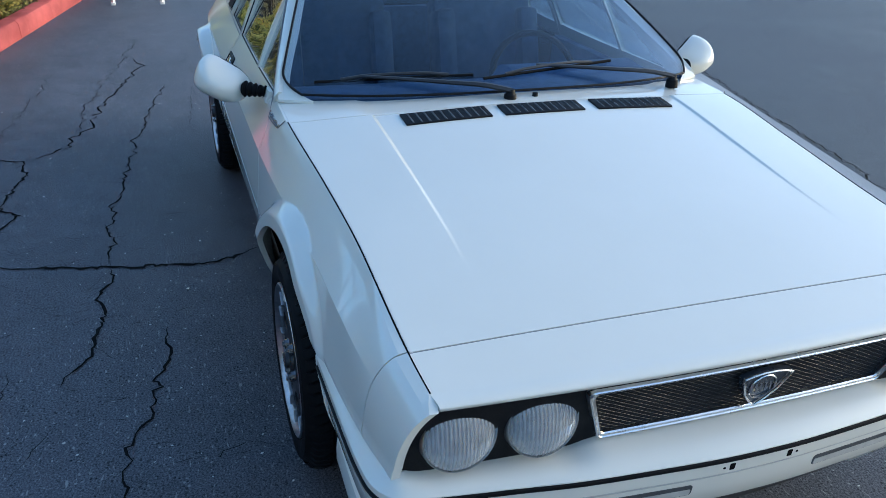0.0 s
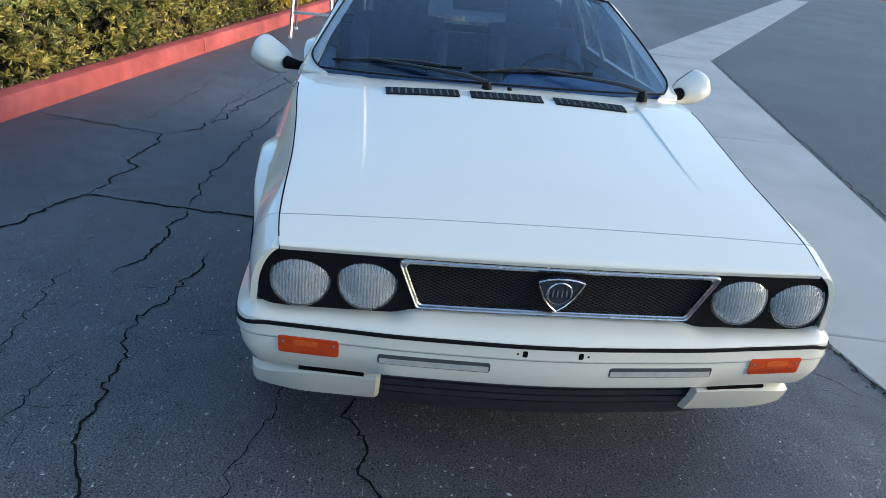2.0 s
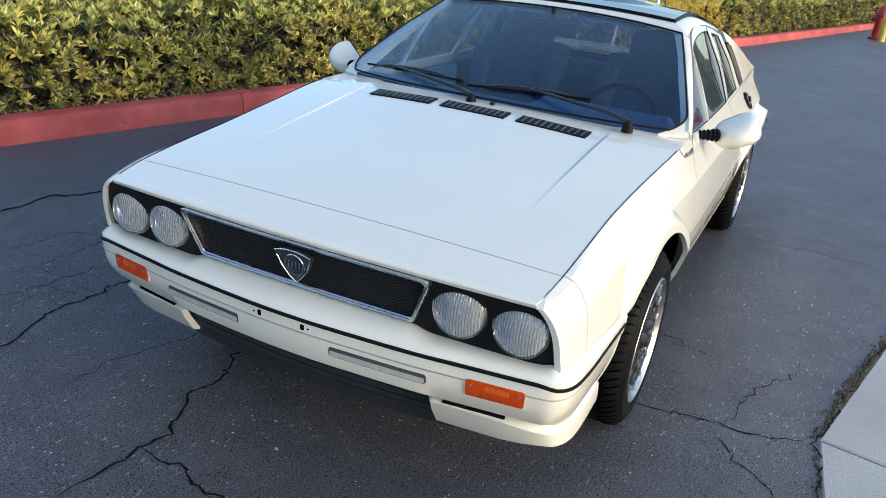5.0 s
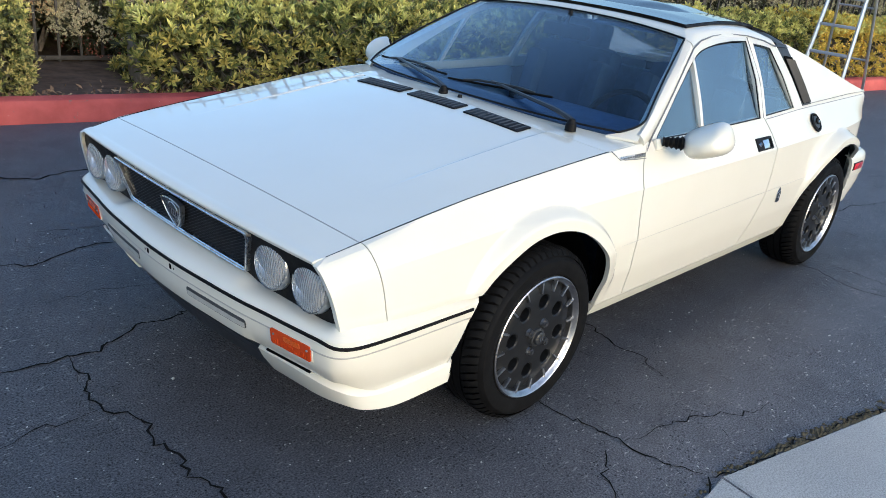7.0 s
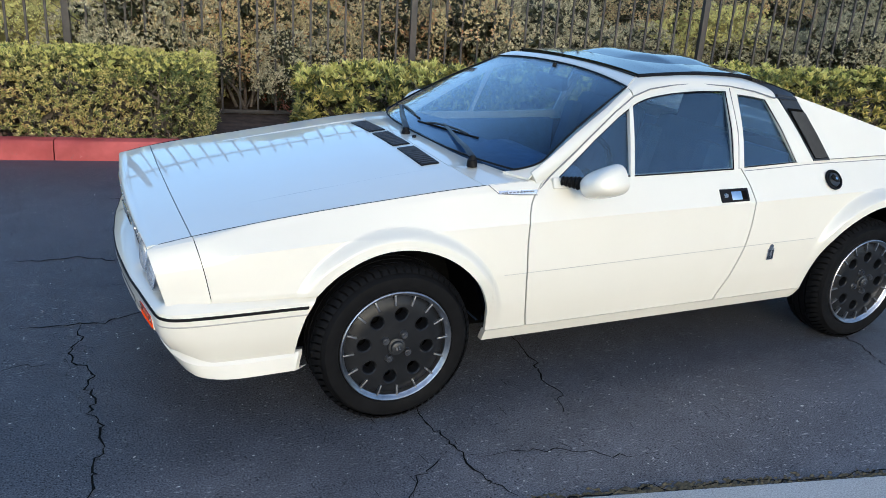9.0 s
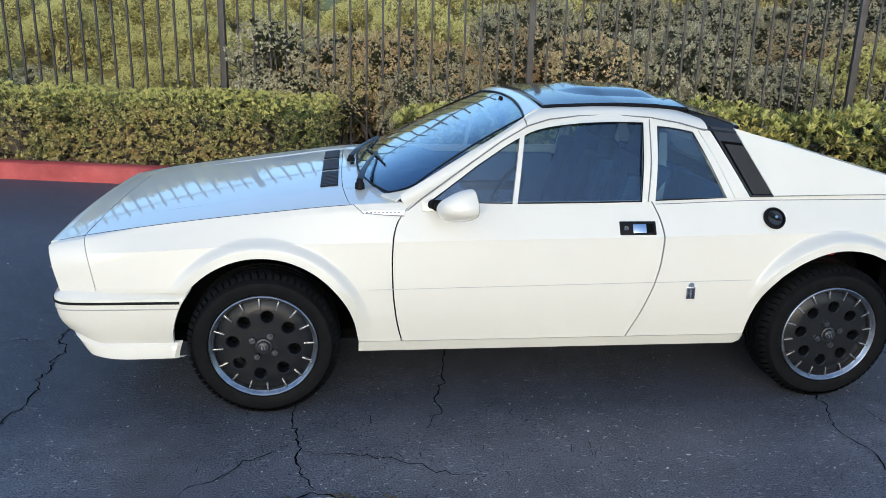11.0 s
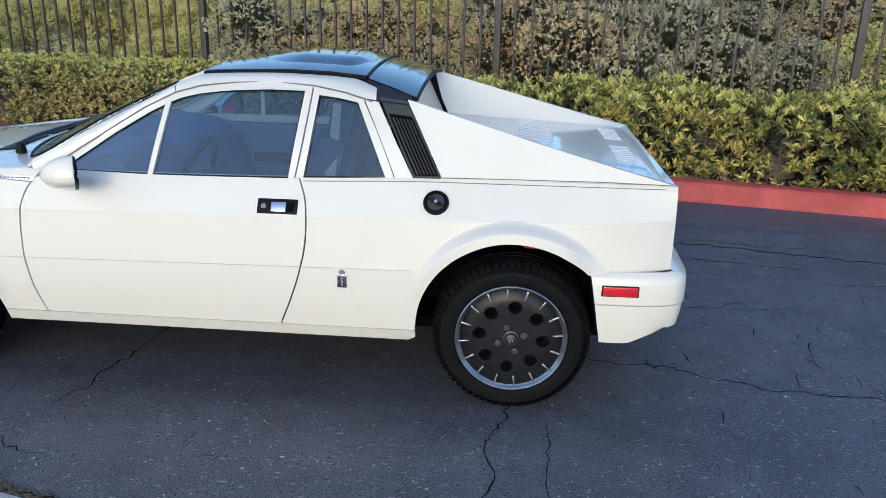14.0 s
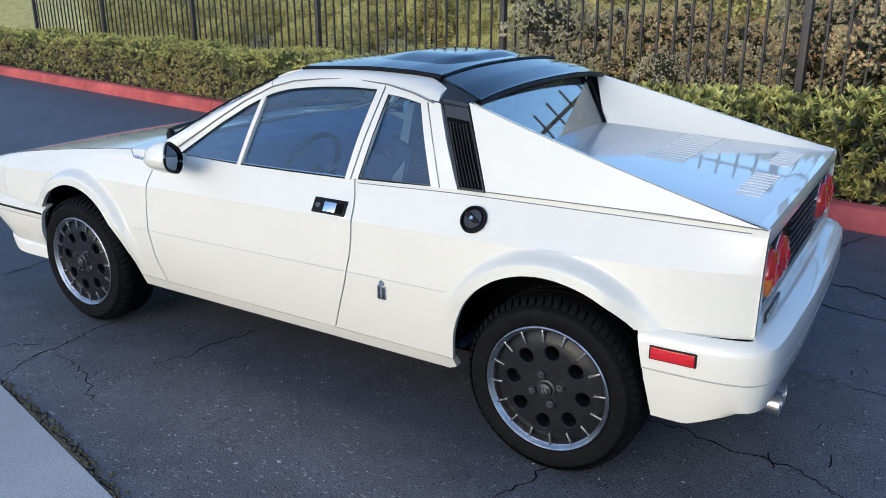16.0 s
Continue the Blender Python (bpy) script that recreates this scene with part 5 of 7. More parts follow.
def round_lamp(y, z):
    """One sealed-beam headlamp: chrome rim, mirror bowl and domed fluted lens."""
    x = face_x(y, z) + 0.010
    m = Matrix.Translation((x, y, z)) @ Matrix.Rotation(-math.pi / 2 + 0.12, 4, "Y")
    root = new("headlamp")
    root.parent = CAR
    tagged(root, "round sealed-beam headlamp with a chrome rim")
    R = 0.0695
    bm = BM()
    lathe(bm, [(R - 0.0025, 0.010), (R, 0.014), (R + 0.002, 0.010), (R + 0.003, -0.01), (R - 0.003, -0.01)], m, 56, closed=True)
    part("rim", bm, RIMGREY, root)
    bm = BM()
    lathe(bm, [(0, -0.054)] + [(r, -0.054 + 0.050 * (r / (R - 0.003)) ** 2) for r in (0.008, 0.016, 0.026, 0.036, 0.046, 0.056, 0.062, R - 0.003)], m @ Matrix.Rotation(0.26, 4, "Y"), 48)
    part("reflector", bm, REFLECTOR, root)
    bm = BM()
    lathe(bm, [(0, -0.050), (0.008, -0.050), (0.010, -0.026), (0.006, -0.020), (0, -0.019)], m, 20)
    part("bulb_shield", bm, SLATE, root)
    bm = BM()
    prof = [(0, 0.032)] + [((R - 0.0022) * math.sin(a) / 0.969, 0.032 - 0.021 * (1 - math.cos(a)) / 0.752) for a in np.linspace(0.15, 1.32, 9)]
    lathe(bm, prof, m, 48)
    lens = part("lens", bm, CLEAR, root, "fluted glass lens")
    # moulded ribs of the lens
    bm = BM()
    for k in range(-6, 7):
        yy = k * 0.0094
        if abs(yy) < 0.058:
            h = math.sqrt(0.060**2 - yy**2)
            zs = np.linspace(-h, h * 0.75, 7)
            path = []
            for q in zs:
                r = math.hypot(yy, q)
                path.append(m @ Vector((q, yy, 0.0315 - 0.021 * (r / R) ** 2)))
            tube(bm, path, 0.0007, 4)
    for q in (-0.044, -0.030, -0.012, 0.022):
        h = math.sqrt(0.060**2 - q**2)
        path = [m @ Vector((q, yy, 0.0317 - 0.021 * (math.hypot(yy, q) / R) ** 2)) for yy in np.linspace(-h, h, 13)]
        tube(bm, path, 0.0007, 4)
    part("ribs", bm, FLUTE, lens)
    return root


for y, z in ((-0.618, 0.594), (-0.463, 0.599), (0.448, 0.591), (0.604, 0.588)):
    round_lamp(y, z)


def build_grille():
    root = new("grille")
    root.parent = CAR
    tagged(root, "black mesh grille with a bright metal frame")
    out = [(0.383, 0.664), (0.330, 0.527), (-0.343, 0.527), (-0.396, 0.664)]
    cen = (-0.005, 0.598)

    def outline(d, r):
        """The frame's outline, moved in by d, with round corners."""
        pts = []
        n = len(out)
        for i in range(n):
            p, q, o = Vector(out[i]), Vector(out[(i + 1) % n]), Vector(out[i - 1])
            e1, e2 = (o - p).normalized(), (q - p).normalized()
            half = math.acos(max(-1, min(1, e1.dot(e2)))) / 2
            c = p + (e1 + e2).normalized() * (d / math.sin(half))
            k = r / math.tan(half)
            a, b = c + e1 * k, c + e2 * k
            for j in range(7):
                t = j / 6
                pts.append((1 - t) ** 2 * a + 2 * t * (1 - t) * c + t * t * b)
            a2 = Vector(out[(i + 1) % n])
            for j in range(1, 14):
                pts.append(b.lerp(b + (a2 - p) * (1 - (d * 2 + r * 2) / (a2 - p).length * 1.0), j / 14))
        return pts

    bm = BM()
    rings = []
    for d, dx in ((0.0, 0.010), (0.0, -0.006), (0.0022, -0.0085), (0.0045, -0.006), (0.009, -0.005), (0.0115, -0.002), (0.0115, 0.012)):
        rings.append([bm.verts.new((face_x(q.x, q.y) - 0.004 + dx, q.x, q.y)) for q in outline(d, 0.013)])
    for ra, rb in zip(rings, rings[1:] + rings[:1]):
        for k in range(len(ra)):
            j = (k + 1) % len(ra)
            bm.faces.new((ra[k], ra[j], rb[j], rb[k]))
    part("frame", bm, POLISHED, root, "bright metal frame", 30)
    bm = BM()

    def inside(y, z):
        f = (z - 0.527) / 0.141
        return -0.343 - 0.054 * f + 0.012 < y < 0.330 + 0.054 * f - 0.012 and 0.538 < z < 0.660

    # diamond mesh: two families of thin slanted wires
    for sgn in (-1, 1):
        for k in range(-40, 41):
            path = []
            for q in range(0, 33):
                z = 0.534 + 0.130 * q / 32
                y = cen[0] + k * 0.0185 + sgn * (z - 0.598) * 2.0
                if inside(y, z):
                    path.append((face_x(y, z) + 0.004, y, z))
            if len(path) > 1:
                tube(bm, path, 0.0010, 4)
    part("wire_mesh", bm, MESHGREY, root)
    bm = BM()
    sheet(bm, lambda u, v: Vector((face_x(0, 0.6) + 0.05, -0.37 + 0.72 * u, 0.53 + 0.135 * v)), 2, 2, lambda p: Vector((p.x + 0.01, p.y, p.z)))
    part("backing", bm, DARK, root)
    # shield badge: dark enamel with bright rim, ring and bars
    x0 = face_x(0, 0.6) - 0.018
    cy, cz = -0.004, 0.595
    shape = [(0.0, -0.052), (0.022, -0.034), (0.042, -0.008), (0.056, 0.024), (0.061, 0.040), (0.040, 0.047), (0.015, 0.051), (0.0, 0.051)]
    shape = [(a * 0.93, b * 0.95) for a, b in shape + [(-a, b) for a, b in shape[-2:0:-1]]]

    def ring(scale, dx):
        return [Vector((x0 + dx - b * 0.25, cy + a * scale, cz + b * scale)) for a, b in shape]

    bm = BM()
    prism(bm, ring(1.0, 0.004), (0.012, 0, 0))
    shield = part("shield_badge", bm, EMBLEM, root, "dark shield badge with a bright rim")
    bm = BM()
    tube(bm, ring(0.97, 0.0) + ring(0.97, 0.0)[:2], 0.0021, 6)
    part("badge_rim", bm, POLISHED, shield)
    bm = BM()
    tube(bm, [(x0 + 0.001 - 0.25 * 0.024 * math.sin(a), cy + 0.030 * math.cos(a), cz + 0.004 + 0.030 * math.sin(a)) for a in np.linspace(0, 2 * math.pi, 33)], 0.0018, 5)
    part("badge_ring", bm, POLISHED, shield)
    for k in range(6):
        bm = BM()
        box(bm, (x0 + 0.0005, cy - 0.028 + k * 0.011, cz + 0.004), (0.003, 0.004, 0.018))
        part("badge_bar", bm, CHROME, shield)


build_grille()

# ---- front bumper ----
FB_PATH = [(-0.272, 0.784), (-0.40, 0.778), (-0.56, 0.769), (-0.66, 0.763), (-0.728, 0.755), (-0.767, 0.736), (-0.787, 0.706), (-0.802, 0.622), (-0.820, 0.50), (-0.838, 0.38), (-0.852, 0.22), (-0.860, 0.10), (-0.862, 0.0)]


def bumper_line(path, n):
    """The bumper's plan from its left end round to its right end, with outward ways."""
    half = [Vector((x, -y, 0)) for x, y in path]
    full = half + [Vector((p.x, -p.y, 0)) for p in reversed(half[:-1])]
    pts = resample(full, n)
    out = []
    for i, p in enumerate(pts):
        d = pts[min(n, i + 1)] - pts[max(0, i - 1)]
        out.append((p, Vector((d.y, -d.x, 0)).normalized() * (1 if path[0][0] < 1 else -1)))
    return out


FB = bumper_line(FB_PATH, 150)
for i, (p, n) in enumerate(FB):
    if n.dot(Vector((p.x - 0.2, p.y * 1.5, 0))) < 0:
        FB[i] = (p, -n)


def trim(q):
    """Bumper ends follow the wheel arches."""
    if q.x < 1:
        return Vector((min(q.x, -math.sqrt(max(0.0, 0.352**2 - (q.z - 0.289) ** 2)) + 0.002), q.y, q.z))
    return Vector((max(q.x, 2.568 + (0.556 - q.z) * 0.19), q.y, q.z))


def sweep(bm, line, prof, thick=0.015, lo=0.0, hi=1.0):
    """A bumper skin: prof(i, p) gives (outward, height) places from top to bottom at each step."""
    a, b = int(lo * (len(line) - 1)), int(hi * (len(line) - 1))
    rows = [[trim(line[i][0] + line[i][1] * o + Vector((0, 0, z))) for o, z in prof(i, line[i][0])] for i in range(a, b + 1)]
    m = len(rows[0]) - 1
    nu = len(rows) - 1
    out = [[bm.verts.new(q) for q in row] for row in rows]
    inn = [[bm.verts.new(q - line[a + i][1] * thick - Vector((0, 0, 0.003))) for q in row] for i, row in enumerate(rows)]
    for i in range(nu):
        for j in range(m):
            bm.faces.new((out[i][j], out[i + 1][j], out[i + 1][j + 1], out[i][j + 1]))
            bm.faces.new((inn[i][j], inn[i][j + 1], inn[i + 1][j + 1], inn[i + 1][j]))
        for j in (0, m):
            bm.faces.new((out[i][j], inn[i][j], inn[i + 1][j], out[i + 1][j]))
    for i in (0, nu):
        for j in range(m):
            bm.faces.new((out[i][j], out[i][j + 1], inn[i][j + 1], inn[i][j]))
    return bm


def front_prof(i, p):
    front = step01(0.735, 0.64, abs(p.y))
    back = -0.030 - 0.055 * front
    sidez = 1 - front
    wing = step01(0.402, 0.425, abs(p.y))
    f = step01(-0.60, -0.77, p.x)
    # the corners reach lower than the centre and draw in towards the lip
    foot = 0.360 - wing * (0.014 * f + 0.072 * (1 - f))
    draw = -0.020 - wing * (0.022 * f + 0.020 * (1 - f))
    lift = 0.018 * step01(0.40, 0.33, abs(p.y))
    rows = [(back - 0.010 * front, 0.504 + 0.012 * sidez + lift), (-0.034 + 0.012 * sidez, 0.501 + 0.004 * sidez + 0.5 * lift), (-0.010, 0.495), (0.0, 0.485), (0.001, 0.470), (0.0, 0.452), (-0.001, 0.441), (-0.003, 0.440), (-0.004, 0.425)]
    rows += [(-0.004 + (draw + 0.004) * k**1.7, 0.425 + (foot - 0.425) * k) for k in (0.3, 0.55, 0.8, 0.95, 1.0)]
    return rows + [(draw - 0.014, foot - 0.002)]


bm = BM()
sweep(bm, FB, front_prof)
FBUMP = part("front_bumper", bm, PAINT, CAR, "white front bumper with a black strip", 40)
# lower corners: a narrow ledge, then a skirt that leans back in front and flares at the sides
for s in (-1, 1):
    ledge_in = [(-0.335, 0.738, 0.291), (-0.55, 0.729, 0.291), (-0.655, 0.712, 0.303), (-0.705, 0.680, 0.322), (-0.738, 0.60, 0.334), (-0.754, 0.50, 0.337), (-0.766, 0.413, 0.338)]
    ledge_out = [(-0.338, 0.748, 0.279), (-0.55, 0.741, 0.279), (-0.668, 0.724, 0.288), (-0.730, 0.678, 0.308), (-0.760, 0.60, 0.323), (-0.774, 0.50, 0.326), (-0.786, 0.413, 0.327)]
    face = [(-0.345, 0.752, 0.256), (-0.55, 0.745, 0.257), (-0.666, 0.724, 0.268), (-0.716, 0.678, 0.284), (-0.745, 0.60, 0.292), (-0.758, 0.50, 0.293), (-0.768, 0.413, 0.293)]
    foot = [(-0.350, 0.753, 0.229), (-0.55, 0.746, 0.230), (-0.650, 0.724, 0.240), (-0.690, 0.682, 0.247), (-0.712, 0.60, 0.243), (-0.722, 0.50, 0.241), (-0.730, 0.413, 0.240)]
    below = [(x + 0.03, y - 0.02, z - 0.003) for x, y, z in foot]
    rows = [resample([(x, s * y, z) for x, y, z in l], 48) for l in (ledge_in, ledge_out, face, foot, below)]
    bm = BM()
    sheet(bm, lambda u, v: rows[round(v * 4)][round(u * 48)], 48, 4, lambda p: Vector((p.x + 0.016, p.y - s * 0.012, p.z + 0.002)))
    part("bumper_corner", bm, PAINT, FBUMP, "white lower corner of the bumper with a flared lip", 30)
# black centre air dam with ribs
bm = BM()


def dam_prof(i, p):
    """Four flat ribs with deep grooves between, then the scuffed lower lip."""
    rows = [(-0.040, 0.372)]
    for k in range(4):
        z, o = 0.362 - 0.026 * k, -0.066 - 0.011 * k
        rows += [(o, z), (o - 0.003, z - 0.017), (o - 0.020, z - 0.019), (o - 0.022, z - 0.024)]
    return rows + [(-0.112, 0.258), (-0.128, 0.216), (-0.155, 0.205)]


sweep(bm, FB, dam_prof, 0.01, 0.3080, 0.6940)
part("air_dam", bm, DAM, FBUMP, "black ribbed air dam", 25)
# fine seam under the strip
bm = BM()
sweep(bm, FB, lambda i, p: [(0.0008, 0.4445), (0.0016, 0.443), (0.0008, 0.4415)], 0.002, 0.02, 0.98)
part("seam", bm, LEDGE, FBUMP)
# black strip
bm = BM()
sweep(bm, FB, lambda i, p: [(0.0, 0.4825 - 0.010 * step01(0.68, 0.75, abs(p.y))), (0.005, 0.4812 - 0.010 * step01(0.68, 0.75, abs(p.y))), (0.005, 0.4743 - 0.010 * step01(0.68, 0.75, abs(p.y))), (0.0, 0.4730 - 0.010 * step01(0.68, 0.75, abs(p.y)))], 0.004, 0.02, 0.98)
part("strip", bm, PLASTIC, FBUMP, "thin black bumper strip")


def on_bumper(y, z, out=0.0):
    """The place on the front bumper's outside at y and height z."""
    run = [q for q in FB if q[0].x < -0.70]
    k = max(0, min(len(run) - 2, sum(1 for q in run if q[0].y < y) - 1))
    (pa, na), (pb, nb) = run[k], run[k + 1]
    f = (y - pa.y) / (pb.y - pa.y)
    best = (pa.lerp(pb, f), na.lerp(nb, f).normalized())
    o = float(np.interp(z, [0.362, 0.395, 0.44, 0.47], [-0.020, -0.008, -0.002, 0.001]))
    return best[0] + best[1] * (o + out) + Vector((0, 0, z))


def bumper_patch(name, y0, y1, z0, z1, out, thick, material, parent, label="", round_=0.003):
    """A patch lying on the bumper, with corners rounded by round_."""
    bm = BM()
    w, h = abs(y1 - y0), abs(z1 - z0)
    vs = sorted({0.0, 1.0} | {min(1.0, round_ / h) * (1 - math.cos(a)) for a in (0.5, 1.0, 1.57)} | {1 - min(1.0, round_ / h) * (1 - math.cos(a)) for a in (0.5, 1.0, 1.57)} | {0.5})
    nv = len(vs) - 1

    def spot(u, v):
        v = vs[round(v * nv)]
        e = max(0.0, 1 - min(v, 1 - v) * h / round_)
        inset = round_ * (1 - math.sqrt(max(0.0, 1 - e * e))) / w
        u = inset + (1 - 2 * inset) * u
        return on_bumper(y0 + (y1 - y0) * u, z0 + (z1 - z0) * v, out)

    sheet(bm, spot, 12, nv, lambda p: Vector((p.x + thick, p.y, p.z)))
    return part(name, bm, material, parent, label)


for s in (-1, 1):
    # lamp bezel and amber lens
    y0, y1 = s * 0.511 - 0.004, s * 0.655 - 0.004
    bumper_patch("lamp_bezel", y0 - s * 0.004, y1 + s * 0.004, 0.398, 0.451, 0.0012, 0.02, PAINT, FBUMP, "", 0.008)
    sig = bumper_patch("turn_signal", y0, y1, 0.401, 0.448, 0.004, 0.02, ORANGE, FBUMP, "amber ribbed turn signal lens", 0.007)
    # the brighter prism field inside and its two screws
    bumper_patch("prism_field", y0 + s * 0.048, y0 + s * 0.108, 0.424, 0.440, 0.0048, 0.01, AMBERLIGHT, sig, "", 0.006)
    for k in range(17):
        bm = BM()
        p = on_bumper(y0 + s * (0.010 + k * 0.0078), 0.417, 0.0036)
        box(bm, p, (0.002, 0.0022, 0.024))
        part("rib", bm, ORANGE, sig)
    for y in (y0 + s * 0.012, y1 - s * 0.012):
        bm = BM()
        lathe(bm, [(0, 0.002), (0.003, 0.0015), (0.0036, -0.003)], Matrix.Translation(on_bumper(y, 0.432, 0.005)) @ Matrix.Rotation(-math.pi / 2, 4, "Y"), 10)
        part("screw", bm, SLATE, sig)
    # cooling slots: flush patches whose greys paint the shade inside
    slot = bumper_patch("bumper_slot", s * 0.146, s * 0.415, 0.397, 0.425, 0.0012, 0.01, SLOTGREY, FBUMP, "slim dark cooling slot", 0.007)
    bumper_patch("slot_lip", s * 0.150, s * 0.411, 0.399, 0.414, 0.0022, 0.006, LEDGE, slot)
    # number-plate fixing holes
    bumper_patch("plate_hole", s * 0.062, s * 0.074, 0.449, 0.466, 0.0012, 0.006, DARK, FBUMP)
    bumper_patch("plate_hole", s * 0.083, s * 0.089, 0.454, 0.460, 0.0012, 0.006, DARK, FBUMP)
# dark slit over the bumper corner's lip
    bm = BM()
    tube(bm, [on_bumper(s * y, 0.334, -0.034) for y in np.linspace(0.452, 0.612, 12)], 0.0065, 5)
    part("slit", bm, DARK, FBUMP)

# ---- upper body: pillars, glass, roof ----
GZ = curve((0.78, 0.730), (0.835, 0.703), (0.95, 0.652), (1.05, 0.601), (1.11, 0.560), (1.14, 0.530), (1.165, 0.470))


def gw(x, z):
    return GZ(z) - 0.03 * step01(2.0, 2.86, x)


def gp(s, x, z, out=0.0):
    return Vector((x, s * (gw(x, z) + out), z))


def inward(s, d):
    return lambda p: Vector((p.x, p.y - s * d, p.z - d * 0.3))


def gloft(name, s, lines, material, n=24, m=4, d=0.02, out=0.0, parent=None, label="", angle=38):
    bm = BM()
    loft(bm, [[gp(s, x, z, out) for x, z in l] for l in lines], n, m, inward(s, d))
    return part(name, bm, material, parent or CAR, label, angle)


WS_EDGE = [(0.520, 0.705, 0.862), (0.60, 0.684, 0.907), (0.75, 0.630, 0.990), (0.90, 0.580, 1.070), (1.02, 0.530, 1.138)]
for s in (-1, 1):
    # windscreen pillar
    bm = BM()
    inner_line = [gp(s, 0.545, 0.812), gp(s, 0.66, 0.872), gp(s, 0.80, 0.962), gp(s, 0.93, 1.045), gp(s, 1.03, 1.100)]
    outer_line = [Vector((x, s * y, z)) for x, y, z in WS_EDGE]
    mid_line = [(a + b) / 2 + Vector((-0.006, s * 0.010, 0.006)) for a, b in zip(inner_line, outer_line)]
    loft(bm, [inner_line, mid_line, outer_line], 24, 6, inward(s, 0.03))
    part("windscreen_pillar", bm, PAINT, CAR, "", 30)
    # roof rail from the pillar back to the louvre panel
    bm = BM()
    low = [gp(s, 1.03, 1.100), gp(s, 1.10, 1.120), gp(s, 1.22, 1.134), gp(s, 1.38, 1.141), gp(s, 1.54, 1.134), gp(s, 1.66, 1.116), gp(s, 1.775, 1.088)]
    high = [Vector(p) for p in ((1.02, s * 0.530, 1.138), (1.10, s * 0.470, 1.170), (1.22, s * 0.462, 1.178), (1.38, s * 0.455, 1.182), (1.54, s * 0.452, 1.178), (1.66, s * 0.450, 1.170), (1.765, s * 0.500, 1.140))]
    mid = [(a + b) / 2 + Vector((0, s * 0.010, 0.008)) for a, b in zip(low, high)]
    loft(bm, [low, mid, high], 36, 6, inward(s, 0.03))
    part("roof_rail", bm, PAINT, CAR, "", 30)
    # dark shut line of the door frame, from the shoulder over the windows
    bm = BM()
    arc = [(0.548, 0.806), (0.60, 0.846), (0.70, 0.912), (0.80, 0.978), (0.92, 1.054), (1.03, 1.110), (1.12, 1.134), (1.24, 1.146), (1.38, 1.151), (1.54, 1.144), (1.66, 1.126), (1.76, 1.100)]
    tube(bm, [gp(s, x, z, 0.008) for x, z in arc], 0.0030, 6)
    part("rain_seal", bm, SLATE, CAR, "thin grey seal over the door")
    # door window frame: front edge, top, and posts
    gloft("door_frame", s, [[(0.56, 0.812), (0.66, 0.878), (0.80, 0.968), (0.93, 1.050), (1.03, 1.103), (1.12, 1.126), (1.24, 1.138), (1.38, 1.143), (1.535, 1.138)], [(0.635, 0.835), (0.71, 0.888), (0.82, 0.962), (0.94, 1.038), (1.04, 1.086), (1.12, 1.106), (1.24, 1.120), (1.38, 1.127), (1.505, 1.126)]], PAINT, 40, 3, 0.02, 0.001)
    gloft("window_post", s, [[(0.955, 0.828), (0.975, 0.95), (0.995, 1.068)], [(0.974, 0.828), (0.994, 0.95), (1.016, 1.084)]], PAINT, 8, 2, 0.018, 0.004)
    gloft("door_frame", s, [[(1.474, 0.834), (1.492, 0.98), (1.508, 1.132)], [(1.496, 0.834), (1.518, 0.98), (1.533, 1.140)]], PAINT, 10, 2, 0.02, 0.003)
    gloft("centre_pillar", s, [[(1.502, 0.836), (1.524, 0.98), (1.538, 1.140)], [(1.529, 0.838), (1.548, 0.98), (1.562, 1.118)]], PAINT, 10, 2, 0.02, 0.002)
    gloft("quarter_frame", s, [[(1.540, 1.138), (1.62, 1.128), (1.73, 1.100)], [(1.562, 1.114), (1.63, 1.107), (1.705, 1.094)]], PAINT, 12, 2, 0.02, 0.002)
    gloft("quarter_frame", s, [[(1.705, 1.100), (1.765, 0.98), (1.827, 0.848)], [(1.728, 1.102), (1.796, 0.98), (1.858, 0.848)]], PAINT, 12, 2, 0.02, 0.004)
    gloft("rear_pillar", s, [[(1.731, 1.104), (1.798, 0.98), (1.861, 0.848)], [(1.782, 1.098), (1.850, 0.98), (1.925, 0.850)]], PAINT, 12, 3, 0.02, 0.001)
    # glass
    gloft("front_quarter_glass", s, [[(0.64, 0.836), (0.82, 0.958), (0.985, 1.064)], [(0.66, 0.831), (0.80, 0.829), (0.956, 0.828)]], GLASS, 12, 6, 0.004, -0.006)
    gloft("door_glass", s, [[(1.00, 1.070), (1.12, 1.110), (1.28, 1.126), (1.510, 1.128)], [(0.972, 0.826), (1.14, 0.828), (1.30, 0.831), (1.478, 0.834)]], GLASS, 16, 8, 0.004, -0.006)
    gloft("rear_quarter_glass", s, [[(1.560, 1.116), (1.64, 1.108), (1.708, 1.098)], [(1.527, 0.836), (1.68, 0.842), (1.830, 0.846)]], GLASS, 8, 8, 0.004, -0.006)
    # dark seals round the glass
    bm = BM()
    tube(bm, [gp(s, x, z, 0.0) for x, z in ((0.625, 0.833), (0.80, 0.831), (0.95, 0.830), (1.2, 0.832), (1.476, 0.836))], 0.0028, 6)
    part("window_seal", bm, PLASTIC, CAR)
    bm = BM()
    tube(bm, [gp(s, x, z, -0.001) for x, z in ((0.64, 0.838), (0.82, 0.962), (0.94, 1.036), (1.04, 1.084), (1.12, 1.104), (1.24, 1.118), (1.38, 1.125), (1.505, 1.124), (1.490, 0.98), (1.474, 0.836))], 0.0026, 6)
    part("window_seal", bm, PLASTIC, CAR)
    bm = BM()
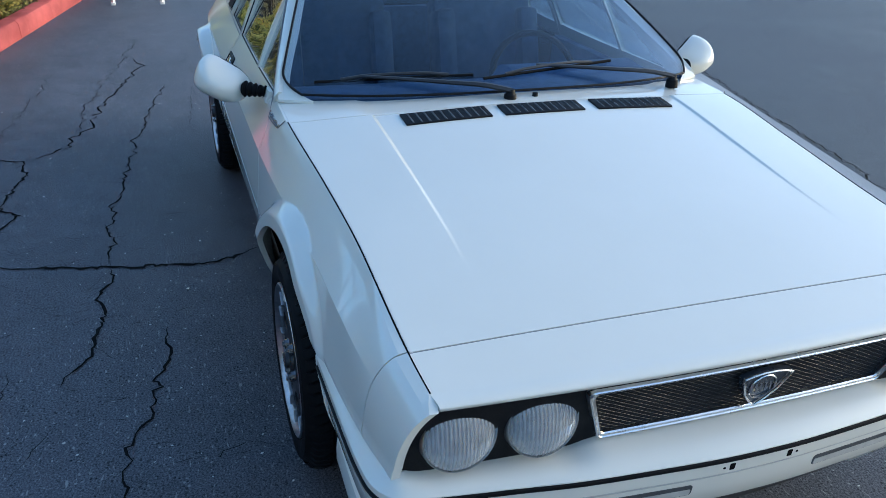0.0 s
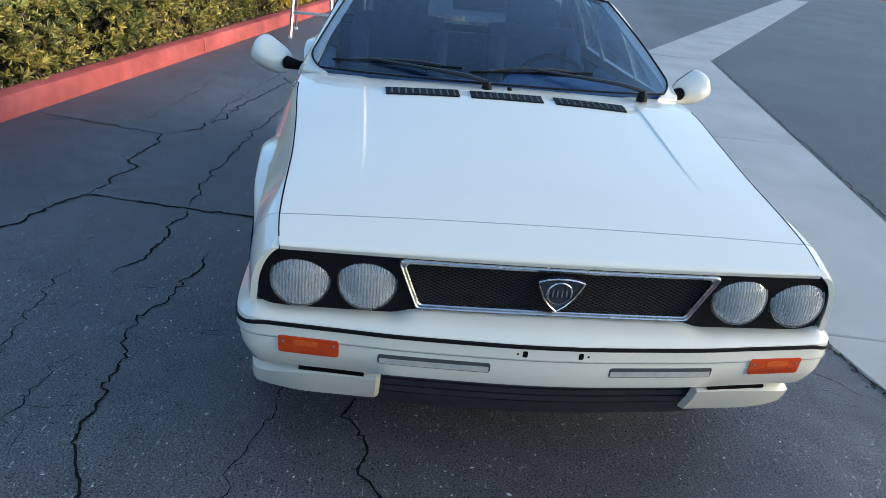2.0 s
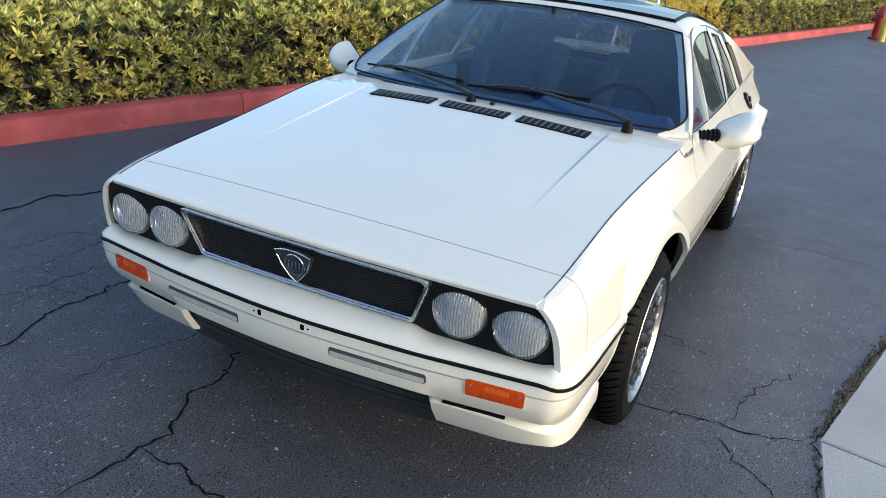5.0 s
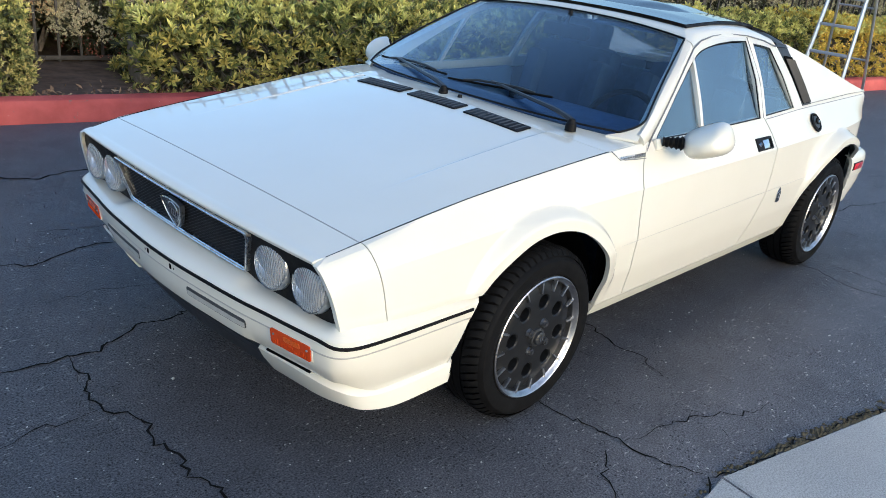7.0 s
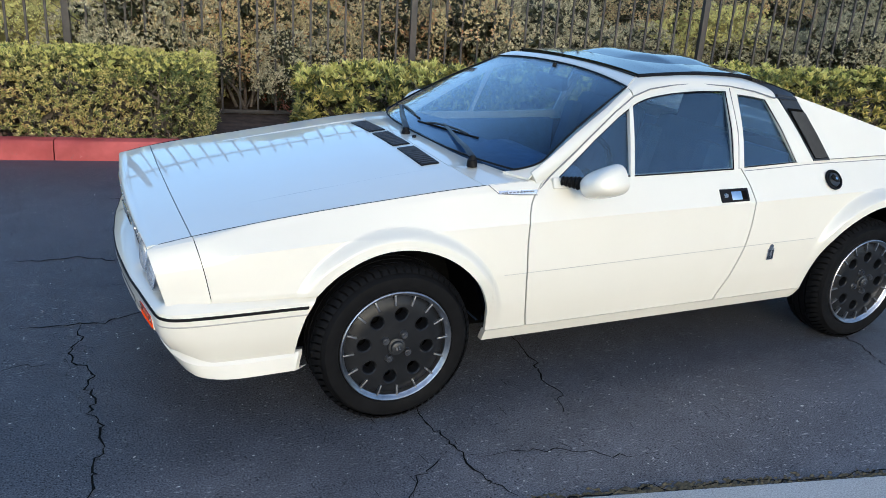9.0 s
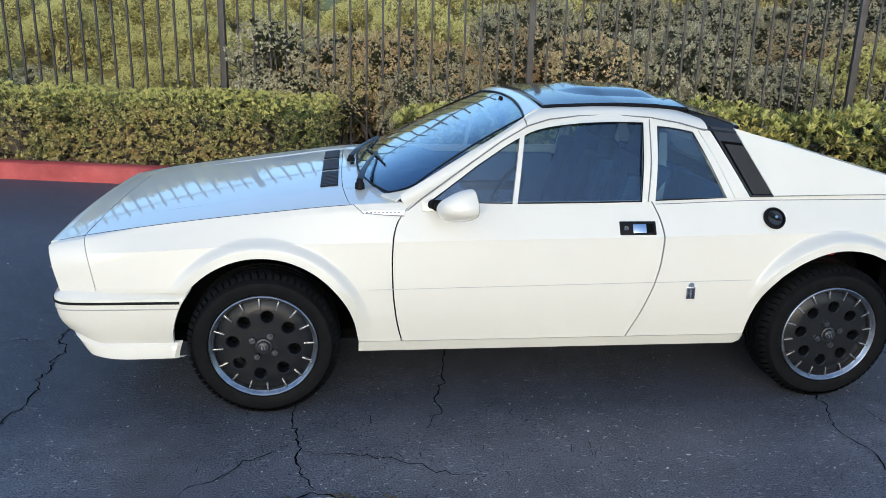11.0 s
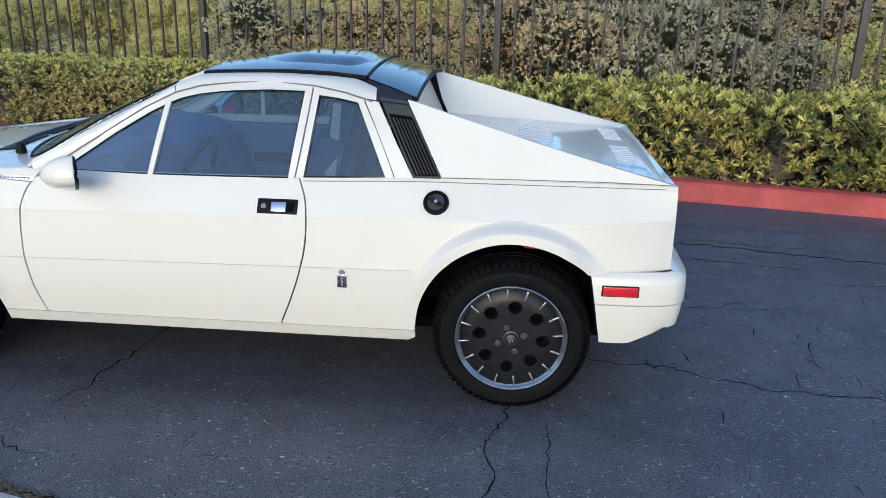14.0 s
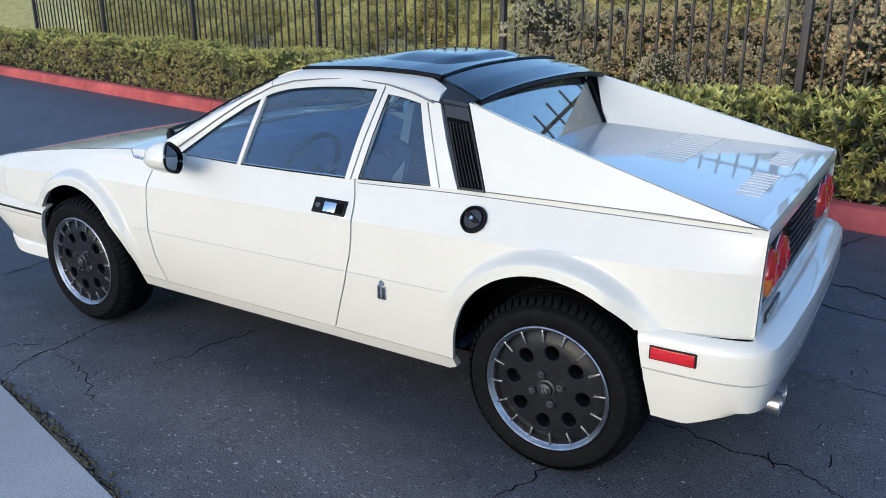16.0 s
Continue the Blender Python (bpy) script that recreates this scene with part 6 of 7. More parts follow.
    tube(bm, [gp(s, x, z, -0.001) for x, z in ((1.529, 0.840), (1.547, 0.98), (1.563, 1.114), (1.63, 1.106), (1.705, 1.094), (1.766, 0.98), (1.826, 0.850), (1.68, 0.845), (1.529, 0.840))], 0.0026, 6)
    part("window_seal", bm, PLASTIC, CAR)
    # shut line behind the door glass
    bm = BM()
    tube(bm, [gp(s, x, z, 0.003) for x, z in ((1.499, 0.836), (1.521, 0.98), (1.535, 1.138))], 0.0022, 5)
    part("rain_seal", bm, SLATE, CAR)
    # black louvre panel with slanted slats
    tl, tr, br, bl = (1.784, 1.116), (1.884, 1.104), (2.024, 0.853), (1.926, 0.852)
    lou = gloft("louvre_panel", s, [[tl, bl], [tr, br]], SATIN, 14, 4, 0.02, 0.003, None, "black louvred side panel")

    def lp(a, b):
        x = (tl[0] + (tr[0] - tl[0]) * a) * (1 - b) + (bl[0] + (br[0] - bl[0]) * a) * b
        z = (tl[1] + (tr[1] - tl[1]) * a) * (1 - b) + (bl[1] + (br[1] - bl[1]) * a) * b
        return x, z

    for k in range(6):
        a = 0.18 + k * 0.128
        bm = BM()
        loft(bm, [[gp(s, *lp(a, 0.24), 0.004), gp(s, *lp(a, 0.6), 0.004), gp(s, *lp(a, 0.95), 0.004)], [gp(s, *lp(a + 0.085, 0.24), 0.012), gp(s, *lp(a + 0.085, 0.6), 0.012), gp(s, *lp(a + 0.085, 0.95), 0.012)]], 8, 1, inward(s, 0.004))
        part("slat", bm, LOUVRE, lou)
    bm = BM()
    loft(bm, [[gp(s, *lp(0.1, 0.2), 0.0035), gp(s, *lp(0.1, 0.97), 0.0035)], [gp(s, *lp(0.95, 0.2), 0.0035), gp(s, *lp(0.95, 0.97), 0.0035)]], 6, 2, inward(s, 0.003))
    part("recess", bm, DARK, lou)
    # flying buttress
    gloft("buttress", s, [[(1.887, 1.108), (2.1, 1.050), (2.4, 0.968), (2.65, 0.902), (2.855, 0.853)], [(2.027, 0.854), (2.2, 0.854), (2.45, 0.854), (2.68, 0.854), (2.858, 0.850)]], PAINT, 40, 8, 0.022, 0.0, None, "white sloping rear buttress", 30)
    # its inner face down to the deck
    bm = BM()
    top = [(1.887, 1.108), (2.1, 1.050), (2.4, 0.968), (2.65, 0.902), (2.850, 0.854)]
    loft(bm, [[gp(s, x, z, -0.022) for x, z in top], [Vector((x, s * (0.500 + 0.125 * (x - 1.95)), 0.902 - 0.055 * (x - 1.95) / 0.9)) for x in (1.95, 2.15, 2.42, 2.66, 2.850)]], 30, 6, lambda p: Vector((p.x, p.y + s * 0.01, p.z)))
    part("buttress_inside", bm, PAINT, CAR, "", 30)
    bm = BM()
    tube(bm, [gp(s, x, z + 0.001, 0.002) for x, z in ((2.03, 0.855), (2.3, 0.857), (2.6, 0.857), (2.86, 0.853))], 0.0017, 5)
    tube(bm, [(x, s * (side_width(x, ZS(x) - 0.012) + 0.0006), ZS(x) - 0.012) for x in np.linspace(1.53, 2.82, 30)], 0.0016, 5)
    part("seam", bm, SLATE, CAR)


# windscreen
def screen_plane(u, t):
    """The bowed plane of the windscreen: u from the base up, t from -1 at one pillar to 1 at the other."""
    xb = 0.368 + 0.150 * abs(t) ** 3.0
    zb = 0.867 - 0.011 * abs(t) ** 3.0
    b = Vector((xb, t * 0.705, zb))
    p = Vector((1.055 - 0.035 * t * t, t * 0.528, 1.166 - 0.028 * abs(t) ** 2.2))
    q = b.lerp(p, u)
    bow = math.sin(math.pi * u) * 0.012
    return q + Vector((-bow * 0.5, 0, bow))


def screen(u, v):
    """The glass in that plane, with its lower corners rounded."""
    return screen_plane(u, (-1 + 2 * v) * (1 - 0.085 * max(0.0, 1 - u / 0.16) ** 2.2))


for s in (-1, 1):
    bm = BM()
    # white corner piece that fills the round between glass, cowl and pillar
    sheet(bm, lambda u, v: screen_plane(-0.03 + 0.19 * u, s * (1 - (1 - v) * 0.092 * (1 - (-0.03 + 0.19 * u) / 0.165) ** 2.2)) + Vector((0.002, 0, -0.003)), 12, 3, under(0.008))
    part("screen_corner", bm, PAINT, CAR)
bm = BM()
sheet(bm, screen, 40, 36, lambda p: Vector((p.x + 0.003, p.y, p.z - 0.004)))
part("windscreen", bm, SCREENGLASS, CAR, "large raked tinted windscreen")
bm = BM()
loop = [screen(0, v) for v in np.linspace(0, 1, 41)] + [screen(u, 1) for u in np.linspace(0, 1, 41)][1:] + [screen(1, v) for v in np.linspace(1, 0, 41)][1:] + [screen(u, 0) for u in np.linspace(1, 0, 41)][1:]
tube(bm, [p + Vector((-0.002, 0, 0.002)) for p in loop], 0.0038, 6)
part("screen_seal", bm, PLASTIC, CAR, "black rubber windscreen seal")
# header over the windscreen
bm = BM()


def header(u, v):
    t = -1 + 2 * v
    a = screen(1, v) + Vector((0.004, 0, 0.006))
    b = Vector((1.112 - 0.010 * t * t, t * 0.470, 1.186 - 0.016 * t * t))
    q = a.lerp(b, u)
    return q + Vector((0, 0, 0.006 * math.sin(math.pi * u)))


sheet(bm, header, 6, 30, under(0.012))
part("roof_header", bm, PAINT, CAR)


# black roof: lift-out panel, then the rear roof with its lip
def roof_z(x, y):
    c = float(np.interp(x, [1.10, 1.25, 1.42, 1.58, 1.72, 1.82, 1.91], [1.188, 1.201, 1.207, 1.203, 1.190, 1.167, 1.140]))
    e = float(np.interp(x, [1.10, 1.25, 1.42, 1.58, 1.72, 1.82, 1.91], [1.172, 1.179, 1.184, 1.180, 1.168, 1.142, 1.112]))
    w = roof_w(x)
    return c + (e - c) * (abs(y) / w) ** 2.4


def roof_w(x):
    return float(np.interp(x, [1.10, 1.40, 1.70, 1.78, 1.91], [0.470, 0.458, 0.450, 0.490, 0.532]))


bm = BM()
sheet(bm, lambda u, v: Vector((1.112 + 0.606 * u, (-1 + 2 * v) * roof_w(1.112 + 0.606 * u), roof_z(1.112 + 0.606 * u, (-1 + 2 * v) * roof_w(1.112 + 0.606 * u)) + 0.010)), 30, 40, under(0.02))
part("roof_panel", bm, ROOFBLACK, CAR, "gloss black lift-out roof panel", 30)
bm = BM()


def roof_top(u, v):
    """The raised middle of the lift-out panel, with steep rims."""
    x, y = 1.180 + 0.530 * u, (-1 + 2 * v) * 0.40
    rim = min(1.0, u * 2.4, (1 - u) * 6) * min(1.0, (1 - abs(-1 + 2 * v)) * 1.5)
    return Vector((x, y, roof_z(x, y) + 0.006 + 0.019 * math.sin(rim * math.pi / 2) ** 2))


sheet(bm, roof_top, 40, 40, under(0.008))
part("roof_bulge", bm, ROOFBLACK, CAR, "raised middle of the black roof", 30)
bm = BM()
sheet(bm, lambda u, v: Vector((1.726 + 0.19 * u, (-1 + 2 * v) * roof_w(1.726 + 0.19 * u), roof_z(1.726 + 0.19 * u, (-1 + 2 * v) * roof_w(1.726 + 0.19 * u)) + 0.004)), 16, 40, under(0.02))
part("rear_roof", bm, ROOFBLACK, CAR, "black rear roof with a thin lip", 30)
bm = BM()
tube(bm, [(1.722, t * 0.452, roof_z(1.722, t * 0.450) + 0.004) for t in np.linspace(-1, 1, 40)], 0.006, 6)
tube(bm, [(1.918, t * 0.530, roof_z(1.91, t * 0.530) - 0.006) for t in np.linspace(-1, 1, 40)], 0.007, 6)
part("roof_seal", bm, PLASTIC, CAR)
for s in (-1, 1):
    bm = BM()
    tube(bm, [(x, s * (roof_w(x) + 0.003), roof_z(x, roof_w(x)) + 0.001) for x in np.linspace(1.105, 1.72, 24)], 0.007, 6)
    part("roof_seal", bm, PLASTIC, CAR)
    # black return between the roof's lip and the louvre panel
    bm = BM()
    loft(bm, [[(1.72, s * 0.452, 1.160), (1.80, s * 0.498, 1.146), (1.90, s * 0.528, 1.116)], [gp(s, 1.74, 1.105, 0.002), gp(s, 1.80, 1.098, 0.004), gp(s, 1.892, 1.092, 0.004)]], 12, 3, inward(s, 0.02))
    part("roof_corner", bm, SATIN, CAR)

# rear window and engine deck
bm = BM()
sheet(bm, lambda u, v: Vector((1.955 - 0.10 * u, (-1 + 2 * v) * (0.500 - 0.02 * u), 0.898 + 0.225 * u)), 4, 10, lambda p: Vector((p.x - 0.004, p.y, p.z)))
part("rear_window", bm, REARGLASS, CAR, "upright dark rear window")
bm = BM()
tube(bm, [(1.958, -0.50, 0.90), (1.862, -0.482, 1.12)], 0.006, 6)
tube(bm, [(1.958, 0.50, 0.90), (1.862, 0.482, 1.12)], 0.006, 6)
tube(bm, [(1.958, -0.50, 0.900), (1.958, 0.50, 0.900)], 0.006, 6)
part("window_seal", bm, PLASTIC, CAR)


def deck(x, y):
    return 0.905 - 0.056 * (x - 1.95) / 0.9 + 0.008 * (1 - (y / 0.6) ** 2)


bm = BM()
sheet(bm, lambda u, v: Vector((1.945 + 0.2202 * u, (-1 + 2 * v) * (0.499 + 0.125 * 0.215 * u), deck(1.945 + 0.2202 * u, (-1 + 2 * v) * 0.5))), 6, 24, under(0.015))
part("rear_deck", bm, PAINT, CAR)
bm = BM()
sheet(bm, lambda u, v: Vector((2.166 + 0.690 * u, (-1 + 2 * v) * (0.523 + 0.122 * 0.69 * u), deck(2.166 + 0.69 * u, (-1 + 2 * v) * 0.55) - 0.010 * step01(0.93, 1.0, u))), 30, 30, under(0.015))
COVER = part("engine_cover", bm, PAINT, CAR, "white engine cover with slatted vents", 30)
for x0, x1, y0, y1, n in ((2.310, 2.455, -0.065, 0.530, 14), (2.690, 2.772, -0.35, 0.0, 9), (2.690, 2.772, 0.15, 0.47, 9)):
    # flush grey strips paint the shade between the slats
    for k in range(n):
        y = y0 + (k + 0.5) * (y1 - y0) / n
        xm = (x0 + x1) / 2
        tip = Matrix.Rotation(radians(3.5), 3, "Y")
        bm = BM()
        box(bm, (xm, y + 0.008, deck(xm, y) + 0.0002), (x1 - x0, 0.009, 0.0016), tip)
        part("slot", bm, SLOTGREY, COVER)
        bm = BM()
        box(bm, (xm, y, deck(xm, y) + 0.0008), (x1 - x0, 0.010, 0.004), Matrix.Rotation(radians(14), 3, "X") @ tip, 0.0015)
        part("slat", bm, PAINT, COVER)

# ---- tail ----
TX = 2.862
for z0, z1 in ((0.806, 0.851), (0.546, 0.602)):
    bm = BM()
    sheet(bm, lambda u, v: Vector((TX - 0.006 * step01(0.5, 1, v) * (1 if z1 > 0.8 else 0), (-1 + 2 * u) * (side_width(2.862, min(0.848, z0 + (z1 - z0) * v)) - 0.001), z0 + (z1 - z0) * v)), 20, 5, lambda p: Vector((p.x - 0.03, p.y, p.z)))
    part("tail_panel", bm, PAINT, CAR)
for s in (-1, 1):
    bm = BM()
    sheet(bm, lambda u, v: Vector((TX, s * (0.640 + (side_width(2.862, 0.60 + 0.208 * v) - 0.641) * u), 0.60 + 0.208 * v)), 2, 4, lambda p: Vector((p.x - 0.03, p.y, p.z)))
    part("tail_panel", bm, PAINT, CAR)
bm = BM()
box(bm, (TX - 0.03, 0, 0.704), (0.03, 1.316, 0.212), bevel=0.003)
TAIL = part("tail_recess", bm, PLASTIC, CAR, "black recessed tail panel")
for k in range(7):
    bm = BM()
    box(bm, (TX - 0.008, 0, 0.625 + k * 0.026), (0.014, 0.52, 0.008), bevel=0.002)
    part("slat", bm, SATIN, TAIL)
for s in (-1, 1):
    for y, outer in ((0.555, True), (0.395, False)):
        lamp = new("tail_lamp")
        lamp.parent = CAR
        tagged(lamp, "round red and amber tail lamp with a bright rim")
        m = Matrix.Translation((TX - 0.024, s * y, 0.702)) @ Matrix.Rotation(math.pi / 2, 4, "Y")
        for name, mat, a0, a1 in (("red_lens", REDLENS, 0, math.pi), ("lower_lens", AMBERLENS if outer else REDLENS, math.pi, 2 * math.pi)):
            bm = BM()
            prof = [(0.001, 0.038), (0.03, 0.038), (0.055, 0.035), (0.068, 0.028), (0.073, 0.0)]
            rings = [[bm.verts.new((TX - 0.024 + h, s * y + r * math.cos(a), 0.702 + r * math.sin(a))) for a in np.linspace(a0, a1, 25)] for r, h in prof]
            for ra, rb in zip(rings, rings[1:]):
                for k in range(24):
                    bm.faces.new((ra[k], ra[k + 1], rb[k + 1], rb[k]))
            part(name, bm, mat, lamp)
        bm = BM()
        lathe(bm, [(0.073, 0.0), (0.075, 0.016), (0.078, 0.014), (0.079, 0.0)], m, 40)
        part("rim", bm, POLISHED, lamp)
        bm = BM()
        lathe(bm, [(0.030, 0.038), (0.033, 0.041), (0.036, 0.038)], m, 32)
        part("ring", bm, REDLENS, lamp)
bm = BM()
box(bm, (TX + 0.003, -0.47, 0.572), (0.006, 0.20, 0.030), bevel=0.001)
plate = part("name_plate", bm, SATIN, CAR, "small dark script plate with bright bars")
for k in range(7):
    bm = BM()
    box(bm, (TX + 0.0065, -0.55 + k * 0.027, 0.572), (0.002, 0.012, 0.018))
    part("bar", bm, POLISHED, plate)

RB_PATH = [(2.560, 0.790), (2.70, 0.788), (2.79, 0.780), (2.855, 0.764), (2.895, 0.738), (2.919, 0.695), (2.932, 0.60), (2.941, 0.35), (2.946, 0.15), (2.946, 0.0)]
RB = bumper_line(RB_PATH, 120)
for i, (p, n) in enumerate(RB):
    if n.dot(Vector((p.x - 2.2, p.y * 1.5, 0))) < 0:
        RB[i] = (p, -n)


def rear_prof(i, p):
    f = step01(0.74, 0.66, abs(p.y))
    low = 0.272 + 0.085 * min(1.0, max(0.0, (p.x - 2.72) / 0.20))
    return [(-0.030 - 0.055 * f, 0.556), (-0.012 - 0.01 * f, 0.548), (-0.002, 0.535), (0.002, 0.515), (0.002, 0.470), (0.0, 0.442), (-0.003, 0.440), (-0.006, 0.400), (-0.016, 0.350), (-0.030 - 0.02 * f, low + 0.01), (-0.05 - 0.02 * f, low)]


bm = BM()
sweep(bm, RB, rear_prof)
RBUMP = part("rear_bumper", bm, PAINT, CAR, "white wrap-around rear bumper", 35)
bm = BM()
sweep(bm, RB, lambda i, p: [(0.0012, 0.444), (0.002, 0.4425), (0.0012, 0.441)], 0.002)
part("seam", bm, LEDGE, RBUMP)
for s in (-1, 1):
    bm = BM()
    box(bm, (2.675, s * 0.7880, 0.4945), (0.132, 0.012, 0.042), Matrix.Rotation(s * -0.018, 3, "Z"), 0.004)
    mk = part("side_marker", bm, PLASTIC, RBUMP, "red side marker lamp")
    bm = BM()
    box(bm, (2.675, s * 0.7920, 0.4945), (0.122, 0.012, 0.034), Matrix.Rotation(s * -0.018, 3, "Z"), 0.003)
    part("marker_lens", bm, REDLENS, mk)
    # crumpled liner behind the rear wheel
    bm = BM()
    sheet(bm, lambda u, v: Vector((2.575 + 0.045 * v + 0.012 * math.sin(9 * u + 4 * v), s * (0.60 + 0.155 * u), 0.60 - 0.28 * v + 0.01 * math.sin(13 * u))), 10, 10, lambda p: Vector((p.x + 0.004, p.y, p.z)))
    part("rear_liner", bm, PLASTIC, CAR)
for y in (-0.465, -0.395):
    bm = BM()
    m = Matrix.Translation((2.765, y, 0.268)) @ Matrix.Rotation(math.pi / 2, 4, "Y")
    lathe(bm, [(0.034, 0.0), (0.036, 0.16), (0.032, 0.16), (0.030, 0.0)], m, 24, closed=True)
    part("exhaust_tip", bm, ALU, CAR, "polished exhaust tip")
bm = BM()
box(bm, (2.36, -0.60, 0.60), (0.05, 0.03, 0.04), bevel=0.008)
part("spring_seat", bm, HYDRANT, CAR)

# ---- door furniture, fuel cap, badges ----
for s in (-1, 1):
    w = side_width(1.447, 0.742)
    tiltx = Matrix.Rotation(s * math.atan2(side_width(1.447, 0.72) - side_width(1.447, 0.764), 0.044), 3, "X")
    bm = BM()
    box(bm, (1.447, s * w, 0.742), (0.146, 0.010, 0.056), tiltx, 0.004)
    h = part("door_handle", bm, PLASTIC, CAR, "black door handle plate with a chrome flap")
    bm = BM()
    box(bm, (1.452, s * (w + 0.006), 0.742), (0.054, 0.006, 0.036), tiltx, 0.002)
    part("flap", bm, CHROME, h)
    bm = BM()
    box(bm, (1.494, s * (w + 0.004), 0.742), (0.030, 0.006, 0.036), tiltx, 0.002)
    part("grip_hole", bm, DARK, h)
    bm = BM()
    lathe(bm, [(0, 0.006), (0.010, 0.006), (0.011, 0)], Matrix.Translation((1.398, s * (w + 0.003), 0.743)) @ Matrix.Rotation(-s * math.pi / 2, 4, "X"), 20)
    part("lock", bm, CHROME, h)
    # coachbuilder's small plate on the quarter
    w = side_width(1.681, 0.486)
    bm = BM()
    box(bm, (1.681, s * (w + 0.002), 0.480), (0.036, 0.006, 0.050), bevel=0.002)
    b = part("quarter_badge", bm, CHROME, CAR, "small chrome and blue badge")
    bm = BM()
    box(bm, (1.681, s * (w + 0.0052), 0.479), (0.028, 0.003, 0.041), bevel=0.001)
    part("badge_field", bm, EMBLEM, b)
    bm = BM()
    box(bm, (1.681, s * (w + 0.0068), 0.479), (0.007, 0.002, 0.034))
    part("badge_bar", bm, POLISHED, b)
    bm = BM()
    lathe(bm, [(0, 0.004), (0.012, 0.004), (0.013, 0)], Matrix.Translation((1.681, s * w, 0.512)) @ Matrix.Rotation(-s * math.pi / 2, 4, "X"), 16)
    part("badge_crown", bm, CHROME, b)
w = side_width(2.013, 0.777)
mt = Matrix.Translation((2.013, -w - 0.006, 0.777)) @ Matrix.Rotation(math.pi / 2 - math.atan2(side_width(2.013, 0.75) - side_width(2.013, 0.80), 0.05), 4, "X")
bm = BM()
lathe(bm, [(0, -0.004), (0.036, -0.004), (0.040, 0.006), (0.044, 0.006), (0.046, 0.0)], mt, 40)
fuel = part("fuel_cap", bm, PLASTIC, CAR, "round black fuel cap with a lock")
bm = BM()
lathe(bm, [(0, 0.006), (0.030, 0.006), (0.033, -0.004)], mt, 32)
part("cap", bm, SATIN, fuel)
bm = BM()
box(bm, mt @ Vector((0, 0, 0.010)), (0.058, 0.008, 0.016), Matrix.Rotation(radians(35), 3, "Y"), 0.003)
part("grip", bm, PLASTIC, fuel)
bm = BM()
lathe(bm, [(0, 0.018), (0.006, 0.018), (0.007, 0.012)], mt, 20)
part("lock", bm, CHROME, fuel)


# ---- mirrors ----
class Spot:
    def __init__(self, co):
        self.co = co.copy()


def build_mirror(s):
    root = new("door_mirror")
    root.parent = CAR
    tagged(root, "white door mirror on a ribbed black boot")
    bm = BM()

    # egg-shaped housing, its glass turned in towards the driver
    def turned(p):
        q = Matrix.Rotation(radians(-27), 3, "Z") @ p
        return Vector((0.712 + q.x, s * (0.852 + q.y), 0.846 + q.z))

    def spot(u, v):
        a = 2 * math.pi * v
        t = u
        r = math.sin(math.acos(max(-1, 1 - 1.0 * t))) if t < 1 else 1.0
        x = 0.612 + 0.110 * t
        dy = 0.086 * r * math.copysign(abs(math.cos(a)) ** 0.66, math.cos(a))
        dz = (0.056 + 0.004 * math.cos(a)) * r * math.copysign(abs(math.sin(a)) ** 0.66, math.sin(a))
        dz *= 0.98 + 0.7 * dy
        return turned(Vector((x - 0.68, 0.006 * t + 0.914 * dy - 0.407 * dz, 0.004 * t + 0.407 * dy + 0.914 * dz)))

    n, m = 12, 32
    rings = [[bm.verts.new(spot(max(0.02, i / n), k / m)) for k in range(m)] for i in range(n + 1)]
    for a, b in zip(rings, rings[1:]):
        for k in range(m):
            bm.faces.new((a[k], a[(k + 1) % m], b[(k + 1) % m], b[k]))
    bm.faces.new(rings[0])
    hub_at, aft = turned(Vector((0.055, 0.006, 0.004))), turned(Vector((1, 0, 0))) - turned(Vector((0, 0, 0)))
    back = [bm.verts.new(v.co + aft * 0.004 + (hub_at - v.co) * 0.10) for v in rings[-1]]
    deep = [bm.verts.new(v.co - aft * 0.012) for v in back]
    for a, b in ((rings[-1], back), (back, deep)):
        for k in range(m):
            bm.faces.new((a[k], a[(k + 1) % m], b[(k + 1) % m], b[k]))
    bm.faces.new(deep)
    deep_copy = [Spot(v.co) for v in deep]
    part("housing", bm, PAINT, root, "", 40)
    bm = BM()
    prism(bm, [v.co.copy() + aft * 0.003 for v in deep_copy], -aft * 0.002)
    part("mirror_glass", bm, MIRROR, root)
    bm = BM()
    ring = [v.co + aft * 0.008 for v in deep_copy]
    tube(bm, ring + ring[:2], 0.0065, 6)
    part("glass_surround", bm, PLASTIC, root)
    bm = BM()
    pts, rad = [], []
    a, b = Vector((0.640, s * 0.728, 0.832)), Vector((0.676, s * 0.790, 0.836))
    for k in range(17):
        t = k / 16
        pts.append(a.lerp(b, t))
        rad.append((0.019 - 0.003 * math.cos(t * math.pi)) * (1 + 0.18 * math.cos(t * math.pi * 9)))
    tube(bm, pts, rad, 14)
    part("boot", bm, RUBBER, root, "ribbed black rubber boot")
    bm = BM()
    box(bm, (0.640, s * 0.722, 0.822), (0.075, 0.018, 0.040), Matrix.Rotation(s * 0.35, 3, "X"), 0.006)
    part("base", bm, PAINT, root)


for s in (-1, 1):
    build_mirror(s)


